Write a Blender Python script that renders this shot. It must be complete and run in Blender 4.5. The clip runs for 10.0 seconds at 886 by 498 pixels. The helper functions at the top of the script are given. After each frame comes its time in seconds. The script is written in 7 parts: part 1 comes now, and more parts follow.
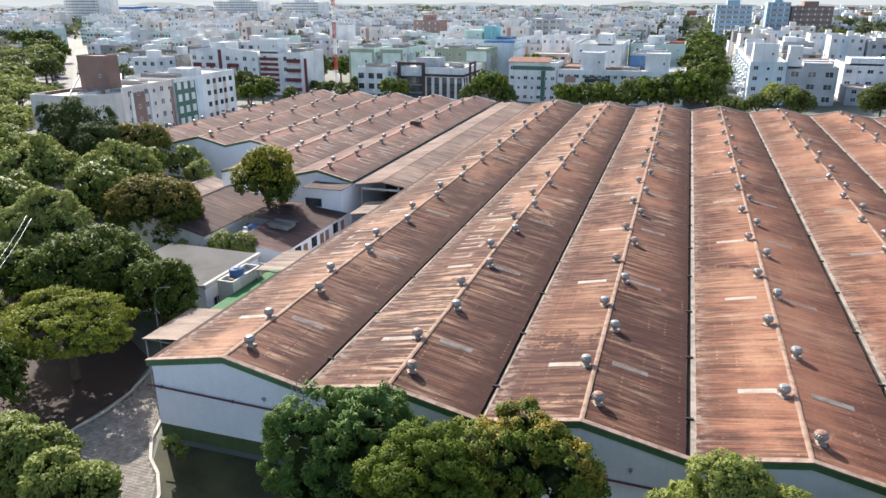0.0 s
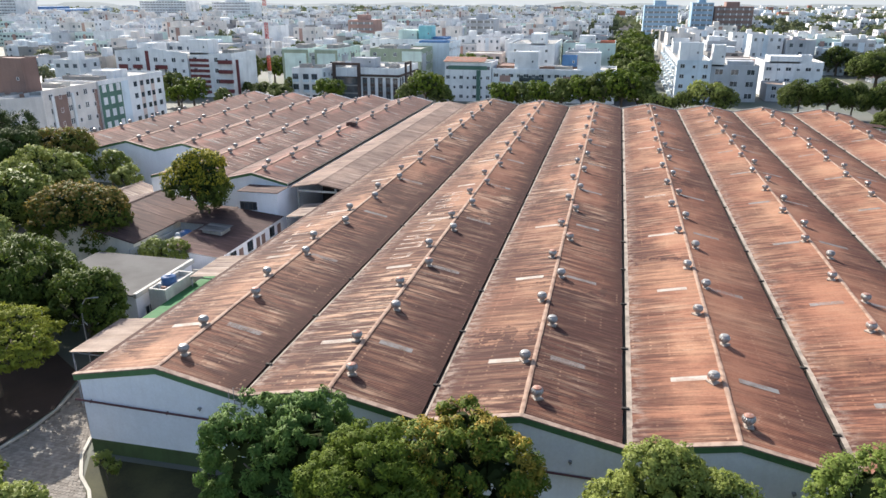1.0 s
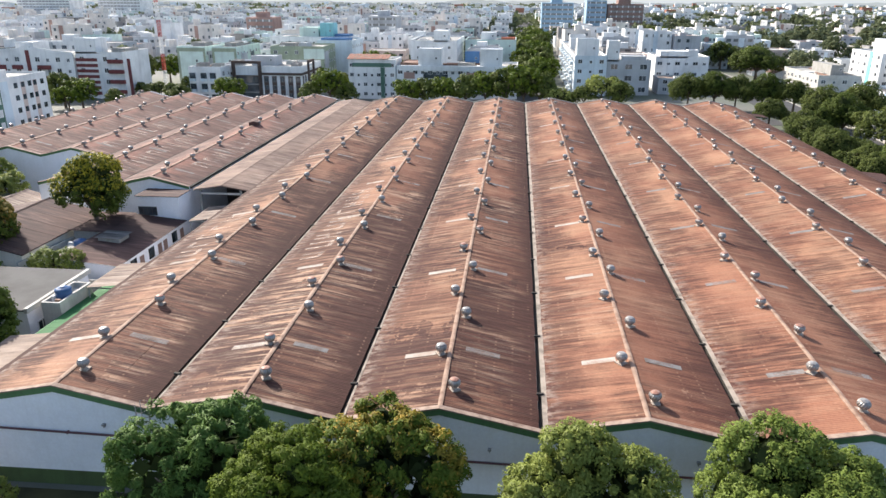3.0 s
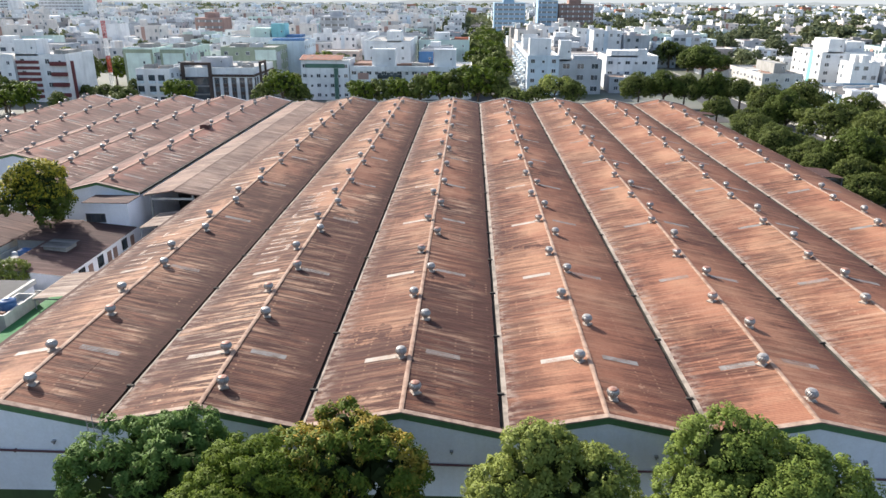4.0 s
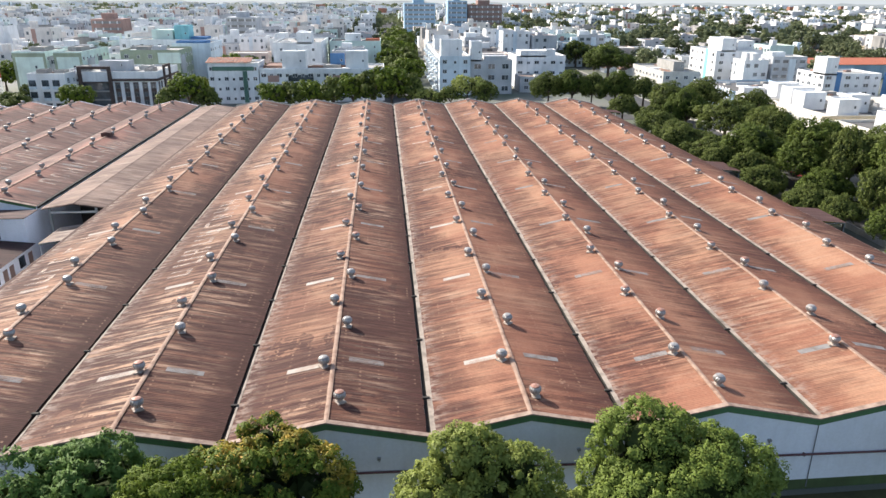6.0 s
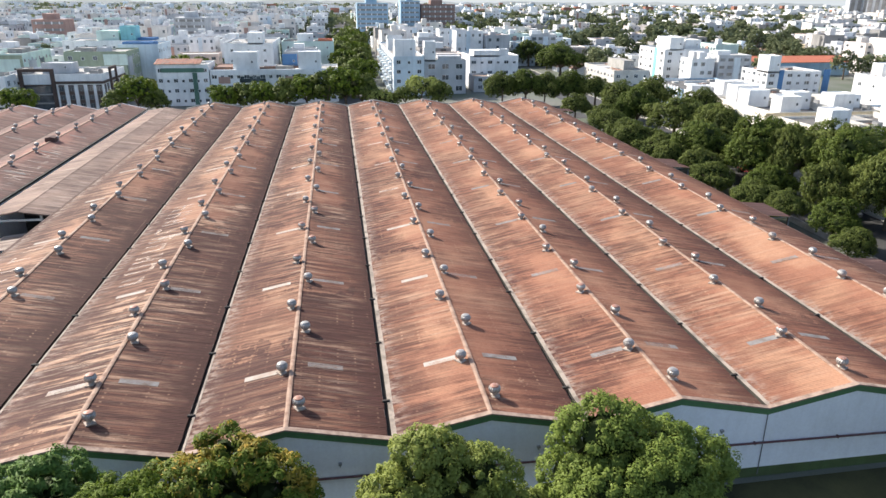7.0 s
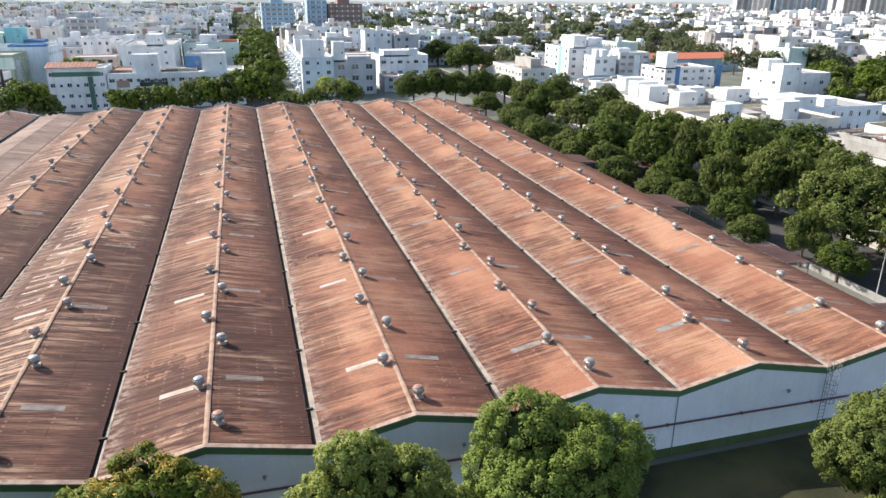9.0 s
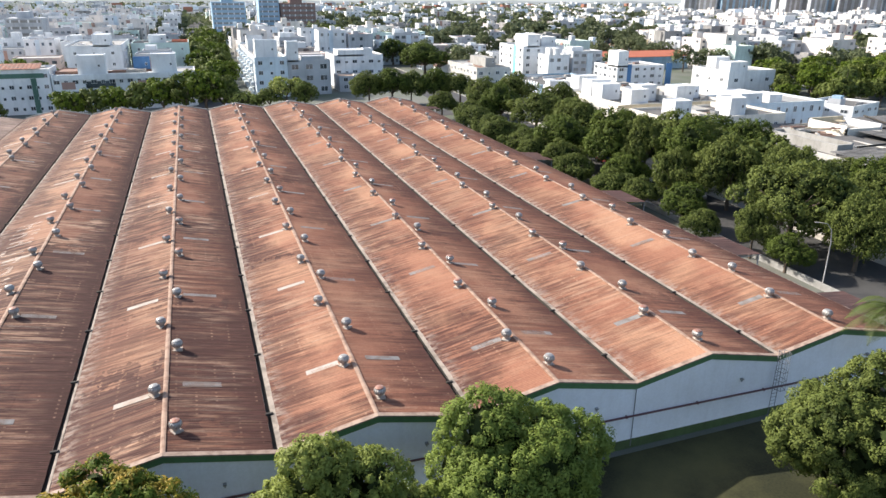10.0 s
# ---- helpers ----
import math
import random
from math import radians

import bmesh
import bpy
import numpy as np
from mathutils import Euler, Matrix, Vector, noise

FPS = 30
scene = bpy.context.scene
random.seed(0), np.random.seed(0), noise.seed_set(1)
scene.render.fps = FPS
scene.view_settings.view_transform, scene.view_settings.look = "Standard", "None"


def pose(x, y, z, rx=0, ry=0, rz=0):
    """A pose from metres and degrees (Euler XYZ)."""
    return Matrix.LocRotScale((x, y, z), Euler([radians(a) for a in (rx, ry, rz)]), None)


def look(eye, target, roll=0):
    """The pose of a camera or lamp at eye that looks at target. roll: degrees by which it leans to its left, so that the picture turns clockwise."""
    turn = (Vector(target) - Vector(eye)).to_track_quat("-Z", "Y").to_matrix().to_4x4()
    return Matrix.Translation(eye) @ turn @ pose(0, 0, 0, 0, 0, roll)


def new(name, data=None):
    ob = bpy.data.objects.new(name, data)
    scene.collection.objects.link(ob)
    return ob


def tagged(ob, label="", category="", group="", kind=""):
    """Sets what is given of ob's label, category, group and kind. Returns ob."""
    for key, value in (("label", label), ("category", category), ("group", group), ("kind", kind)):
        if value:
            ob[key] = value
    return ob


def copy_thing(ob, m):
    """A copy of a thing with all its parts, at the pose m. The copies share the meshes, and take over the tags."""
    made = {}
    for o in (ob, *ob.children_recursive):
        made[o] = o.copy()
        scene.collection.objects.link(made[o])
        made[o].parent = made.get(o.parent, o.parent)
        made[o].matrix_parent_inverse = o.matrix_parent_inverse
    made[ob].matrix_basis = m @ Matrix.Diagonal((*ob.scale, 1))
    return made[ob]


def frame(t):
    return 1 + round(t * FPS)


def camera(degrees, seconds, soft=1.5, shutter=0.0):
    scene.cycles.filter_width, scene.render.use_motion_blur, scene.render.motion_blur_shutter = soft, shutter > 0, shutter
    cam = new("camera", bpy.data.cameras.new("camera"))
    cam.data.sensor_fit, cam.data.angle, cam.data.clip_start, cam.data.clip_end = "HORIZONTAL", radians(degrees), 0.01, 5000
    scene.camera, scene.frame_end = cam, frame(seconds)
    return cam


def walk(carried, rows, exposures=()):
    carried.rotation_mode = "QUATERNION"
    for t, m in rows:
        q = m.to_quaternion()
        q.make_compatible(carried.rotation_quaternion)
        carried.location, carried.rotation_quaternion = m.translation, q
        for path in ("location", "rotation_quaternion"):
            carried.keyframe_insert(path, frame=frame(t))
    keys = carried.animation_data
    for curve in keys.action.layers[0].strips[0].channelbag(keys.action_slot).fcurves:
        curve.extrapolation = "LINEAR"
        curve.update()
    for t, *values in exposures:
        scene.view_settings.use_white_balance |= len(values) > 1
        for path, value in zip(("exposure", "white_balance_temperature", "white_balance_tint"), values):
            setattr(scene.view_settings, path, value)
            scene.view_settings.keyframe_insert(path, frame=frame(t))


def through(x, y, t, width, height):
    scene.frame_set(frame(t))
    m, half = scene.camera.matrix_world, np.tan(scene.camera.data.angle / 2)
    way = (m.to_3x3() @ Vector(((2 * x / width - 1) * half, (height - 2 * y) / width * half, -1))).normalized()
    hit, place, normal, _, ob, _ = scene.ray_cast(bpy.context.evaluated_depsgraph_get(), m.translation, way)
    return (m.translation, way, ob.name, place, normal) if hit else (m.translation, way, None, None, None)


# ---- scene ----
cam = camera(64.7, 10.0, 1.5)
PATH = [
    (0, (-2.568, -35.02, 30.128), (-3.166, -33.235, 29.452), -0.1),
    (0.5, (-2.357, -34.913, 30.149), (-2.862, -33.1, 29.472), 0.0),
    (1, (-2.278, -34.916, 30.112), (-2.716, -33.085, 29.436), 0.0),
    (1.5, (-2.247, -34.949, 30.033), (-2.623, -33.105, 29.356), 0.0),
    (2, (-2.269, -34.998, 29.949), (-2.583, -33.142, 29.271), 0.0),
    (2.5, (-2.293, -35.012, 29.95), (-2.544, -33.148, 29.27), 0.1),
    (4, (-2.284, -34.894, 30.131), (-2.353, -33.015, 29.449), 0.2),
    (4.5, (-2.318, -34.858, 30.22), (-2.328, -32.978, 29.539), 0.2),
    (5, (-2.294, -34.866, 30.314), (-2.244, -32.986, 29.633), 0.3),
    (5.5, (-2.289, -34.818, 30.377), (-2.185, -32.94, 29.696), 0.3),
    (7, (-2.202, -34.882, 30.67), (-1.923, -33.022, 29.988), 0.3),
    (7.5, (-2.213, -34.875, 30.743), (-1.875, -33.026, 30.061), 0.3),
    (8, (-2.214, -34.843, 30.796), (-1.819, -33.005, 30.114), 0.3),
    (8.5, (-2.191, -34.912, 30.873), (-1.74, -33.087, 30.19), 0.3),
    (9, (-2.202, -34.933, 30.901), (-1.694, -33.123, 30.218), 0.3),
    (9.5, (-2.24, -34.928, 30.908), (-1.675, -33.136, 30.224), 0.3),
    (10, (-2.168, -34.922, 30.89), (-1.549, -33.148, 30.206), 0.3),
]
walk(cam, [(t, look(eye, target, roll)) for t, eye, target, roll in PATH])

# ---------------------------------------------------------------- light
SUN_EL, SUN_AZ = radians(34), radians(-46)          # the sun stands ahead and to the west of the hall
world = bpy.data.worlds.new("sky")
scene.world = world
world.use_nodes = True
wn = world.node_tree
sky = wn.nodes.new("ShaderNodeTexSky")
sky.sky_type = "NISHITA"
sky.sun_disc = False
sky.sun_elevation, sky.sun_rotation = SUN_EL, SUN_AZ
sky.air_density, sky.dust_density = 1.0, 2.0
wn.links.new(sky.outputs[0], wn.nodes["Background"].inputs[0])
wn.nodes["Background"].inputs[1].default_value = 0.15
sun = new("sun", bpy.data.lights.new("sun", "SUN"))
sun.data.energy, sun.data.angle, sun.data.color = 5.0, radians(0.6), (1.0, 0.94, 0.86)
sun.matrix_world = look((300 * math.sin(SUN_AZ) * math.cos(SUN_EL), 300 * math.cos(SUN_AZ) * math.cos(SUN_EL), 300 * math.sin(SUN_EL)), (0, 0, 0))
scene.view_settings.exposure = 0.82

# ---------------------------------------------------------------- materials
MATS = {}


def mat(name, color, rough=0.8, metal=0.0, spec=0.5):
    """A plain start: returns the material, its nodes, links and shader."""
    m = bpy.data.materials.new(name)
    m.use_nodes = True
    nt = m.node_tree
    b = nt.nodes["Principled BSDF"]
    b.inputs["Base Color"].default_value = (*color, 1)
    b.inputs["Roughness"].default_value = rough
    b.inputs["Metallic"].default_value = metal
    b.inputs["Specular IOR Level"].default_value = spec
    MATS[name] = m
    return m, nt.nodes, nt.links, b


def coords(nodes, links, scale, local=False):
    """World (or object) position, scaled along each axis."""
    if local:
        src = nodes.new("ShaderNodeTexCoord").outputs["Object"]
    else:
        src = nodes.new("ShaderNodeNewGeometry").outputs["Position"]
    mp = nodes.new("ShaderNodeMapping")
    mp.inputs["Scale"].default_value = scale
    links.new(src, mp.inputs["Vector"])
    return mp.outputs[0]


def noise_tex(nodes, links, vec, scale=1.0, detail=4.0, rough=0.55):
    n = nodes.new("ShaderNodeTexNoise")
    n.inputs["Scale"].default_value, n.inputs["Detail"].default_value = scale, detail
    n.inputs["Roughness"].default_value = rough
    links.new(vec, n.inputs["Vector"])
    return n.outputs["Fac"]


def ramp(nodes, links, fac, stops):
    r = nodes.new("ShaderNodeValToRGB")
    el = r.color_ramp.elements
    while len(el) < len(stops):
        el.new(0.5)
    for e, (p, c) in zip(el, stops):
        e.position, e.color = p, (*c, 1) if len(c) == 3 else c
    links.new(fac, r.inputs[0])
    return r.outputs[0]


def mix(nodes, links, fac, a, b, how="MIX"):
    x = nodes.new("ShaderNodeMix")
    x.data_type, x.blend_type = "RGBA", how
    for i, v in ((0, fac), (6, a), (7, b)):
        if isinstance(v, (int, float)):
            x.inputs[i].default_value = v
        elif isinstance(v, tuple):
            x.inputs[i].default_value = (*v, 1)
        else:
            links.new(v, x.inputs[i])
    return x.outputs[2]


def bump(nodes, links, b, fac, strength, dist):
    n = nodes.new("ShaderNodeBump")
    n.inputs["Strength"].default_value, n.inputs["Distance"].default_value = strength, dist
    links.new(fac, n.inputs["Height"])
    links.new(n.outputs[0], b.inputs["Normal"])


def gray(v):
    return (v, v, v)


def weathered(name, c, dirt, scale=0.5, amount=0.5, rough=0.8, streaks=True, grain=6.0, metal=0.0, local=False, bumps=0.3):
    """Paint, plaster or concrete with grime at two scales and rain streaks that run down."""
    m, n, l, b = mat(name, c, rough, metal, 0.22 if rough > 0.7 else 0.5)
    big = noise_tex(n, l, coords(n, l, gray(scale), local), 1.0, 5)
    mask = ramp(n, l, big, [(0.42, gray(0)), (0.75, gray(amount))])
    col = mix(n, l, mask, c, dirt)
    if streaks:
        st = noise_tex(n, l, coords(n, l, (scale * 5, scale * 5, scale * 0.35), local), 1.0, 4)
        col = mix(n, l, ramp(n, l, st, [(0.5, gray(0)), (0.8, gray(amount * 0.8))]), col, dirt)
    fine = noise_tex(n, l, coords(n, l, gray(grain), local), 1.0, 3)
    col = mix(n, l, ramp(n, l, fine, [(0.3, gray(0)), (0.8, gray(0.25))]), col, dirt)
    l.new(col, b.inputs["Base Color"])
    bump(n, l, b, fine, bumps, 0.02)
    return m


def roof_material(name, clean, worn, dark, pale, palest, axis=0, cleaner=True, strength=1.0, valley=None):
    """Painted fibre-cement sheet: every sheet its own tone, long wash marks down the slope, soot and bleached patches."""
    m, n, l, b = mat(name, clean, 0.85, spec=0.25)

    def along(sx, sy):
        return coords(n, l, (sx, sy, 0.3) if axis == 0 else (sy, sx, 0.3))

    def math_node(op, p, q):
        k = n.new("ShaderNodeMath")
        k.operation = op
        for i, v in enumerate((p, q)):
            if isinstance(v, (int, float)):
                k.inputs[i].default_value = v
            else:
                l.new(v, k.inputs[i])
        return k.outputs[0]
    geo = n.new("ShaderNodeNewGeometry")
    fr = math_node("FRACT", math_node("ADD", n.new("ShaderNodeObjectInfo").outputs["Random"], geo.outputs["Random Per Island"]), 0.0)
    col = mix(n, l, fr, clean, worn)
    weight = strength
    if cleaner:
        # the eastern bays were repainted later and carry less soot
        sep = n.new("ShaderNodeSeparateXYZ")
        l.new(geo.outputs["Position"], sep.inputs[0])
        mr = n.new("ShaderNodeMapRange")
        for i, v in ((1, -7.0), (2, 9.0), (3, 1.55), (4, 0.75)):
            mr.inputs[i].default_value = v
        l.new(sep.outputs[0], mr.inputs[0])
        # each slope was cleaned and painted in stretches of its own
        cell = n.new("ShaderNodeCombineXYZ")
        l.new(math_node("FLOOR", math_node("DIVIDE", sep.outputs[0], 6.02), 0.0), cell.inputs[0])
        ragged = math_node("ADD", sep.outputs[1], math_node("MULTIPLY", noise_tex(n, l, along(0.5, 0.35), 1.0, 5, 0.65), 14.0))
        l.new(math_node("FLOOR", math_node("DIVIDE", ragged, 9.45), 0.0), cell.inputs[1])
        white = n.new("ShaderNodeTexWhiteNoise")
        l.new(cell.outputs[0], white.inputs["Vector"])
        span = n.new("ShaderNodeMapRange")
        for i, v in ((3, 0.4), (4, 1.35)):
            span.inputs[i].default_value = v
        l.new(white.outputs["Value"], span.inputs[0])
        weight = math_node("MULTIPLY", mr.outputs[0], span.outputs[0])
        shift = n.new("ShaderNodeVectorMath")
        shift.operation = "ADD"
        shift.inputs[1].default_value = (17.0, 31.0, 5.0)
        l.new(cell.outputs[0], shift.inputs[0])
        second = n.new("ShaderNodeTexWhiteNoise")
        l.new(shift.outputs[0], second.inputs["Vector"])
        washed = n.new("ShaderNodeMapRange")
        for i, v in ((3, 0.25), (4, 1.5)):
            washed.inputs[i].default_value = v
        l.new(second.outputs["Value"], washed.inputs[0])
        # slopes turned from the afternoon sun: their shade goes into the colour as deeper red
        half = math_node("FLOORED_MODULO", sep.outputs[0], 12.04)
        side_shade = math_node("MULTIPLY", math_node("GREATER_THAN", half, 6.02), 0.55)
        col = mix(n, l, side_shade, col, (0.195, 0.076, 0.046))
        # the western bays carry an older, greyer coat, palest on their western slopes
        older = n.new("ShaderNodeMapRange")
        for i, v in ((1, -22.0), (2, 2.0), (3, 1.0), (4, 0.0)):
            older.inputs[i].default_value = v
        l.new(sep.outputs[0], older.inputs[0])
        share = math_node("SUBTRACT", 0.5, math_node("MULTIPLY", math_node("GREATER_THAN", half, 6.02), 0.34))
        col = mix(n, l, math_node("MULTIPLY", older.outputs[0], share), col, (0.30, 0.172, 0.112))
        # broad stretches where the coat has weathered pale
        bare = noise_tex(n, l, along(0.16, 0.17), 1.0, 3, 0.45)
        col = mix(n, l, math_node("MULTIPLY", ramp(n, l, bare, [(0.47, gray(0)), (0.62, gray(0.8))]), math_node("SUBTRACT", 1.0, side_shade)), col, (0.42, 0.228, 0.138))

    def weigh(f, k=1.0):
        return math_node("MULTIPLY", math_node("MULTIPLY", f, weight), k)
    # where the soot sits: broad fields, some streaky, some even
    field = noise_tex(n, l, along(0.11, 0.075), 1.0, 5, 0.6)
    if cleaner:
        # dark colour creeps up from the gutters in uneven tongues
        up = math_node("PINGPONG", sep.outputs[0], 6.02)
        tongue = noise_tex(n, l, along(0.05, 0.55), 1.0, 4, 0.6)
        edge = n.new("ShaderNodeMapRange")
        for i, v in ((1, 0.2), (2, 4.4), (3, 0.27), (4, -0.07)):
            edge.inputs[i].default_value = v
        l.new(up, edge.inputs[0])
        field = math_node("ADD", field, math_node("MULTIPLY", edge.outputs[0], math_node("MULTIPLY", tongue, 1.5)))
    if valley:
        # darker over the lower half of each slope; valley: turn of the hall, place of one gutter, half the bay
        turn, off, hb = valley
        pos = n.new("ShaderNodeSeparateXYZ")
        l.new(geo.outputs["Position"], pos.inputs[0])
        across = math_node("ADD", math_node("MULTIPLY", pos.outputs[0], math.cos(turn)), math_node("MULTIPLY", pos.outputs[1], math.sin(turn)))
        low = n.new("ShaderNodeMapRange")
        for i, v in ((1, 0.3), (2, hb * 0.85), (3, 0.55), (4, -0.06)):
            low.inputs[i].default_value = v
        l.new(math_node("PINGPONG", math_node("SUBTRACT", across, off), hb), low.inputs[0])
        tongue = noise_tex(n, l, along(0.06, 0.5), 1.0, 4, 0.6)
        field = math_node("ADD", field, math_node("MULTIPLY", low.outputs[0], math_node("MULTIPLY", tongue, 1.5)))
    if cleaner:
        # the front of the western bays, next to the trees, is the sootiest
        front = n.new("ShaderNodeMapRange")
        for i, v in ((1, 4.0), (2, 44.0), (3, 0.42), (4, 0.0)):
            front.inputs[i].default_value = v
        l.new(sep.outputs[1], front.inputs[0])
        bays = n.new("ShaderNodeMapRange")
        for i, v in ((1, 9.0), (2, 17.0), (3, 1.0), (4, 0.0)):
            bays.inputs[i].default_value = v
        l.new(math_node("ABSOLUTE", math_node("ADD", sep.outputs[0], 14.0), 0.0), bays.inputs[0])
        field = math_node("ADD", field, math_node("MULTIPLY", front.outputs[0], bays.outputs[0]))
    sooty = ramp(n, l, field, [(0.38, gray(0.1)), (0.55, gray(1))])
    wide = noise_tex(n, l, along(0.17, 1.9), 1.0, 6, 0.62)
    thin = noise_tex(n, l, along(0.28, 4.6), 1.0, 6, 0.66)
    streak = math_node("MULTIPLY", ramp(n, l, wide, [(0.43, gray(0)), (0.57, gray(1))]), sooty)
    col = mix(n, l, weigh(ramp(n, l, field, [(0.44, gray(0)), (0.76, gray(0.42))])), col, dark)
    col = mix(n, l, weigh(streak, 0.85), col, dark)
    col = mix(n, l, weigh(math_node("MULTIPLY", ramp(n, l, thin, [(0.46, gray(0)), (0.58, gray(0.95))]), sooty), 0.8), col, dark)
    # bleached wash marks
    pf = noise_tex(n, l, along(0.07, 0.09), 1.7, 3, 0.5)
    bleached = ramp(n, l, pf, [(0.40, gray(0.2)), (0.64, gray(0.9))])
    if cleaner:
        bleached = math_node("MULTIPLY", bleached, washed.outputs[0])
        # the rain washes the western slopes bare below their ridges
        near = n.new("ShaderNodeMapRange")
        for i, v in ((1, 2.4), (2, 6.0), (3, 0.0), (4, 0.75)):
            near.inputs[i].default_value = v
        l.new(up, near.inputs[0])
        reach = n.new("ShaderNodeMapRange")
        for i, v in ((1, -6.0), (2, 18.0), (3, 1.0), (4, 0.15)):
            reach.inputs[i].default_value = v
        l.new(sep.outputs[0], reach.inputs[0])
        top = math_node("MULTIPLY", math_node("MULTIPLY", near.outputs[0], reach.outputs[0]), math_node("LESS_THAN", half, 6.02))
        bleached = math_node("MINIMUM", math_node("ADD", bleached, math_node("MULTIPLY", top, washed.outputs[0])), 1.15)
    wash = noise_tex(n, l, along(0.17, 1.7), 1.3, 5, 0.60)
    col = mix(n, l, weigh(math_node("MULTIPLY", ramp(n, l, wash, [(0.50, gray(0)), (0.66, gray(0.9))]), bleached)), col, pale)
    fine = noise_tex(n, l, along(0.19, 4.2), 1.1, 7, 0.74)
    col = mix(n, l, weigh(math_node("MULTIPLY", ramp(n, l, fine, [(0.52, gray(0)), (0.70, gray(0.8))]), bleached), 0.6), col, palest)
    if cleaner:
        # a black rim along the gutters, widest on the eastern slopes, and a pale crust beside it on the western ones
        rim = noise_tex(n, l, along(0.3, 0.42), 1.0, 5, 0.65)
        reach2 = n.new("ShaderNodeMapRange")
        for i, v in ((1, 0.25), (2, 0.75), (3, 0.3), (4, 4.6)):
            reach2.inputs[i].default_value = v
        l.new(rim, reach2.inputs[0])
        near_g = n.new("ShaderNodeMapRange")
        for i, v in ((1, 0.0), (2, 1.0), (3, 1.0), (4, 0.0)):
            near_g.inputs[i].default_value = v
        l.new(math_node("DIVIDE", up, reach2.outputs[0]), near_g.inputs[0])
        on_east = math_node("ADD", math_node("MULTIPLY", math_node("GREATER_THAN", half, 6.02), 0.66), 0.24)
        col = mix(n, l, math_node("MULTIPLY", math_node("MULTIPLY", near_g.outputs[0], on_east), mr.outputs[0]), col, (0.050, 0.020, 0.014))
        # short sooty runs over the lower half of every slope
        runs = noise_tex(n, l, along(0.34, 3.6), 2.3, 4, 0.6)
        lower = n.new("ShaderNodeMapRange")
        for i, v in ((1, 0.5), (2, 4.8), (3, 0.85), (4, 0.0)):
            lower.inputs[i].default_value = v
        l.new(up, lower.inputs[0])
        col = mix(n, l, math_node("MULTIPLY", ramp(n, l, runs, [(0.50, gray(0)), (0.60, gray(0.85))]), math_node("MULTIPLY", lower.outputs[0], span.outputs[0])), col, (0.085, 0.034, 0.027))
        crust = noise_tex(n, l, along(1.1, 2.2), 1.0, 5, 0.7)
        by = n.new("ShaderNodeMapRange")
        for i, v in ((1, 0.2), (2, 1.5), (3, 0.8), (4, 0.0)):
            by.inputs[i].default_value = v
        l.new(up, by.inputs[0])
        col = mix(n, l, math_node("MULTIPLY", math_node("MULTIPLY", ramp(n, l, crust, [(0.46, gray(0)), (0.62, gray(1))]), by.outputs[0]), math_node("LESS_THAN", half, 6.02)), col, (0.36, 0.29, 0.24))
        # lichen spots at the fixing hooks, in rows along the purlins
        rowp = math_node("LESS_THAN", math_node("ABSOLUTE", math_node("SUBTRACT", math_node("FRACT", math_node("DIVIDE", sep.outputs[0], 1.204), 0.0), 0.5), 0.0), 0.055)
        hook = math_node("LESS_THAN", math_node("ABSOLUTE", math_node("SUBTRACT", math_node("FRACT", math_node("DIVIDE", sep.outputs[1], 0.52), 0.0), 0.5), 0.0), 0.16)
        some = ramp(n, l, noise_tex(n, l, coords(n, l, gray(0.35)), 1.0, 3), [(0.5, gray(0)), (0.68, gray(0.55))])
        col = mix(n, l, math_node("MULTIPLY", math_node("MULTIPLY", rowp, hook), some), col, pale)
    speck = noise_tex(n, l, coords(n, l, gray(6.0)), 1.0, 4)
    col = mix(n, l, ramp(n, l, speck, [(0.4, gray(0)), (0.8, gray(0.28))]), col, dark)
    l.new(col, b.inputs["Base Color"])
    bump(n, l, b, speck, 0.3, 0.01)
    return m


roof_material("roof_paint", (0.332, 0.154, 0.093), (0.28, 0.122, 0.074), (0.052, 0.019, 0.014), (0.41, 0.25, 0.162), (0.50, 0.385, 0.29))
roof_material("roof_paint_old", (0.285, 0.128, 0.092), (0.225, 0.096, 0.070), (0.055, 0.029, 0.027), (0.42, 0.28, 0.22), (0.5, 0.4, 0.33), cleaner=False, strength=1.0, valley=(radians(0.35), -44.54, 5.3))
roof_material("roof_bare", (0.40, 0.31, 0.25), (0.33, 0.25, 0.19), (0.14, 0.095, 0.08), (0.5, 0.42, 0.35), (0.55, 0.49, 0.42), cleaner=False)
roof_material("roof_link", (0.30, 0.205, 0.160), (0.24, 0.155, 0.118), (0.09, 0.055, 0.046), (0.42, 0.33, 0.27), (0.50, 0.43, 0.36), cleaner=False)
roof_material("roof_gray", (0.20, 0.19, 0.18), (0.14, 0.135, 0.13), (0.05, 0.048, 0.046), (0.28, 0.27, 0.25), (0.36, 0.34, 0.32), cleaner=False)
roof_material("roof_brown", (0.105, 0.056, 0.048), (0.085, 0.044, 0.038), (0.05, 0.03, 0.028), (0.2, 0.12, 0.1), (0.28, 0.2, 0.17), cleaner=False)
weathered("ridge_pale", (0.36, 0.25, 0.185), (0.17, 0.09, 0.062), 1.6, 1.0, streaks=False, grain=5.0)
weathered("coping", (0.35, 0.26, 0.205), (0.13, 0.08, 0.06), 1.6, 0.95, streaks=False)
weathered("gutter_concrete", (0.36, 0.30, 0.245), (0.10, 0.08, 0.065), 0.9, 1.0, streaks=False)
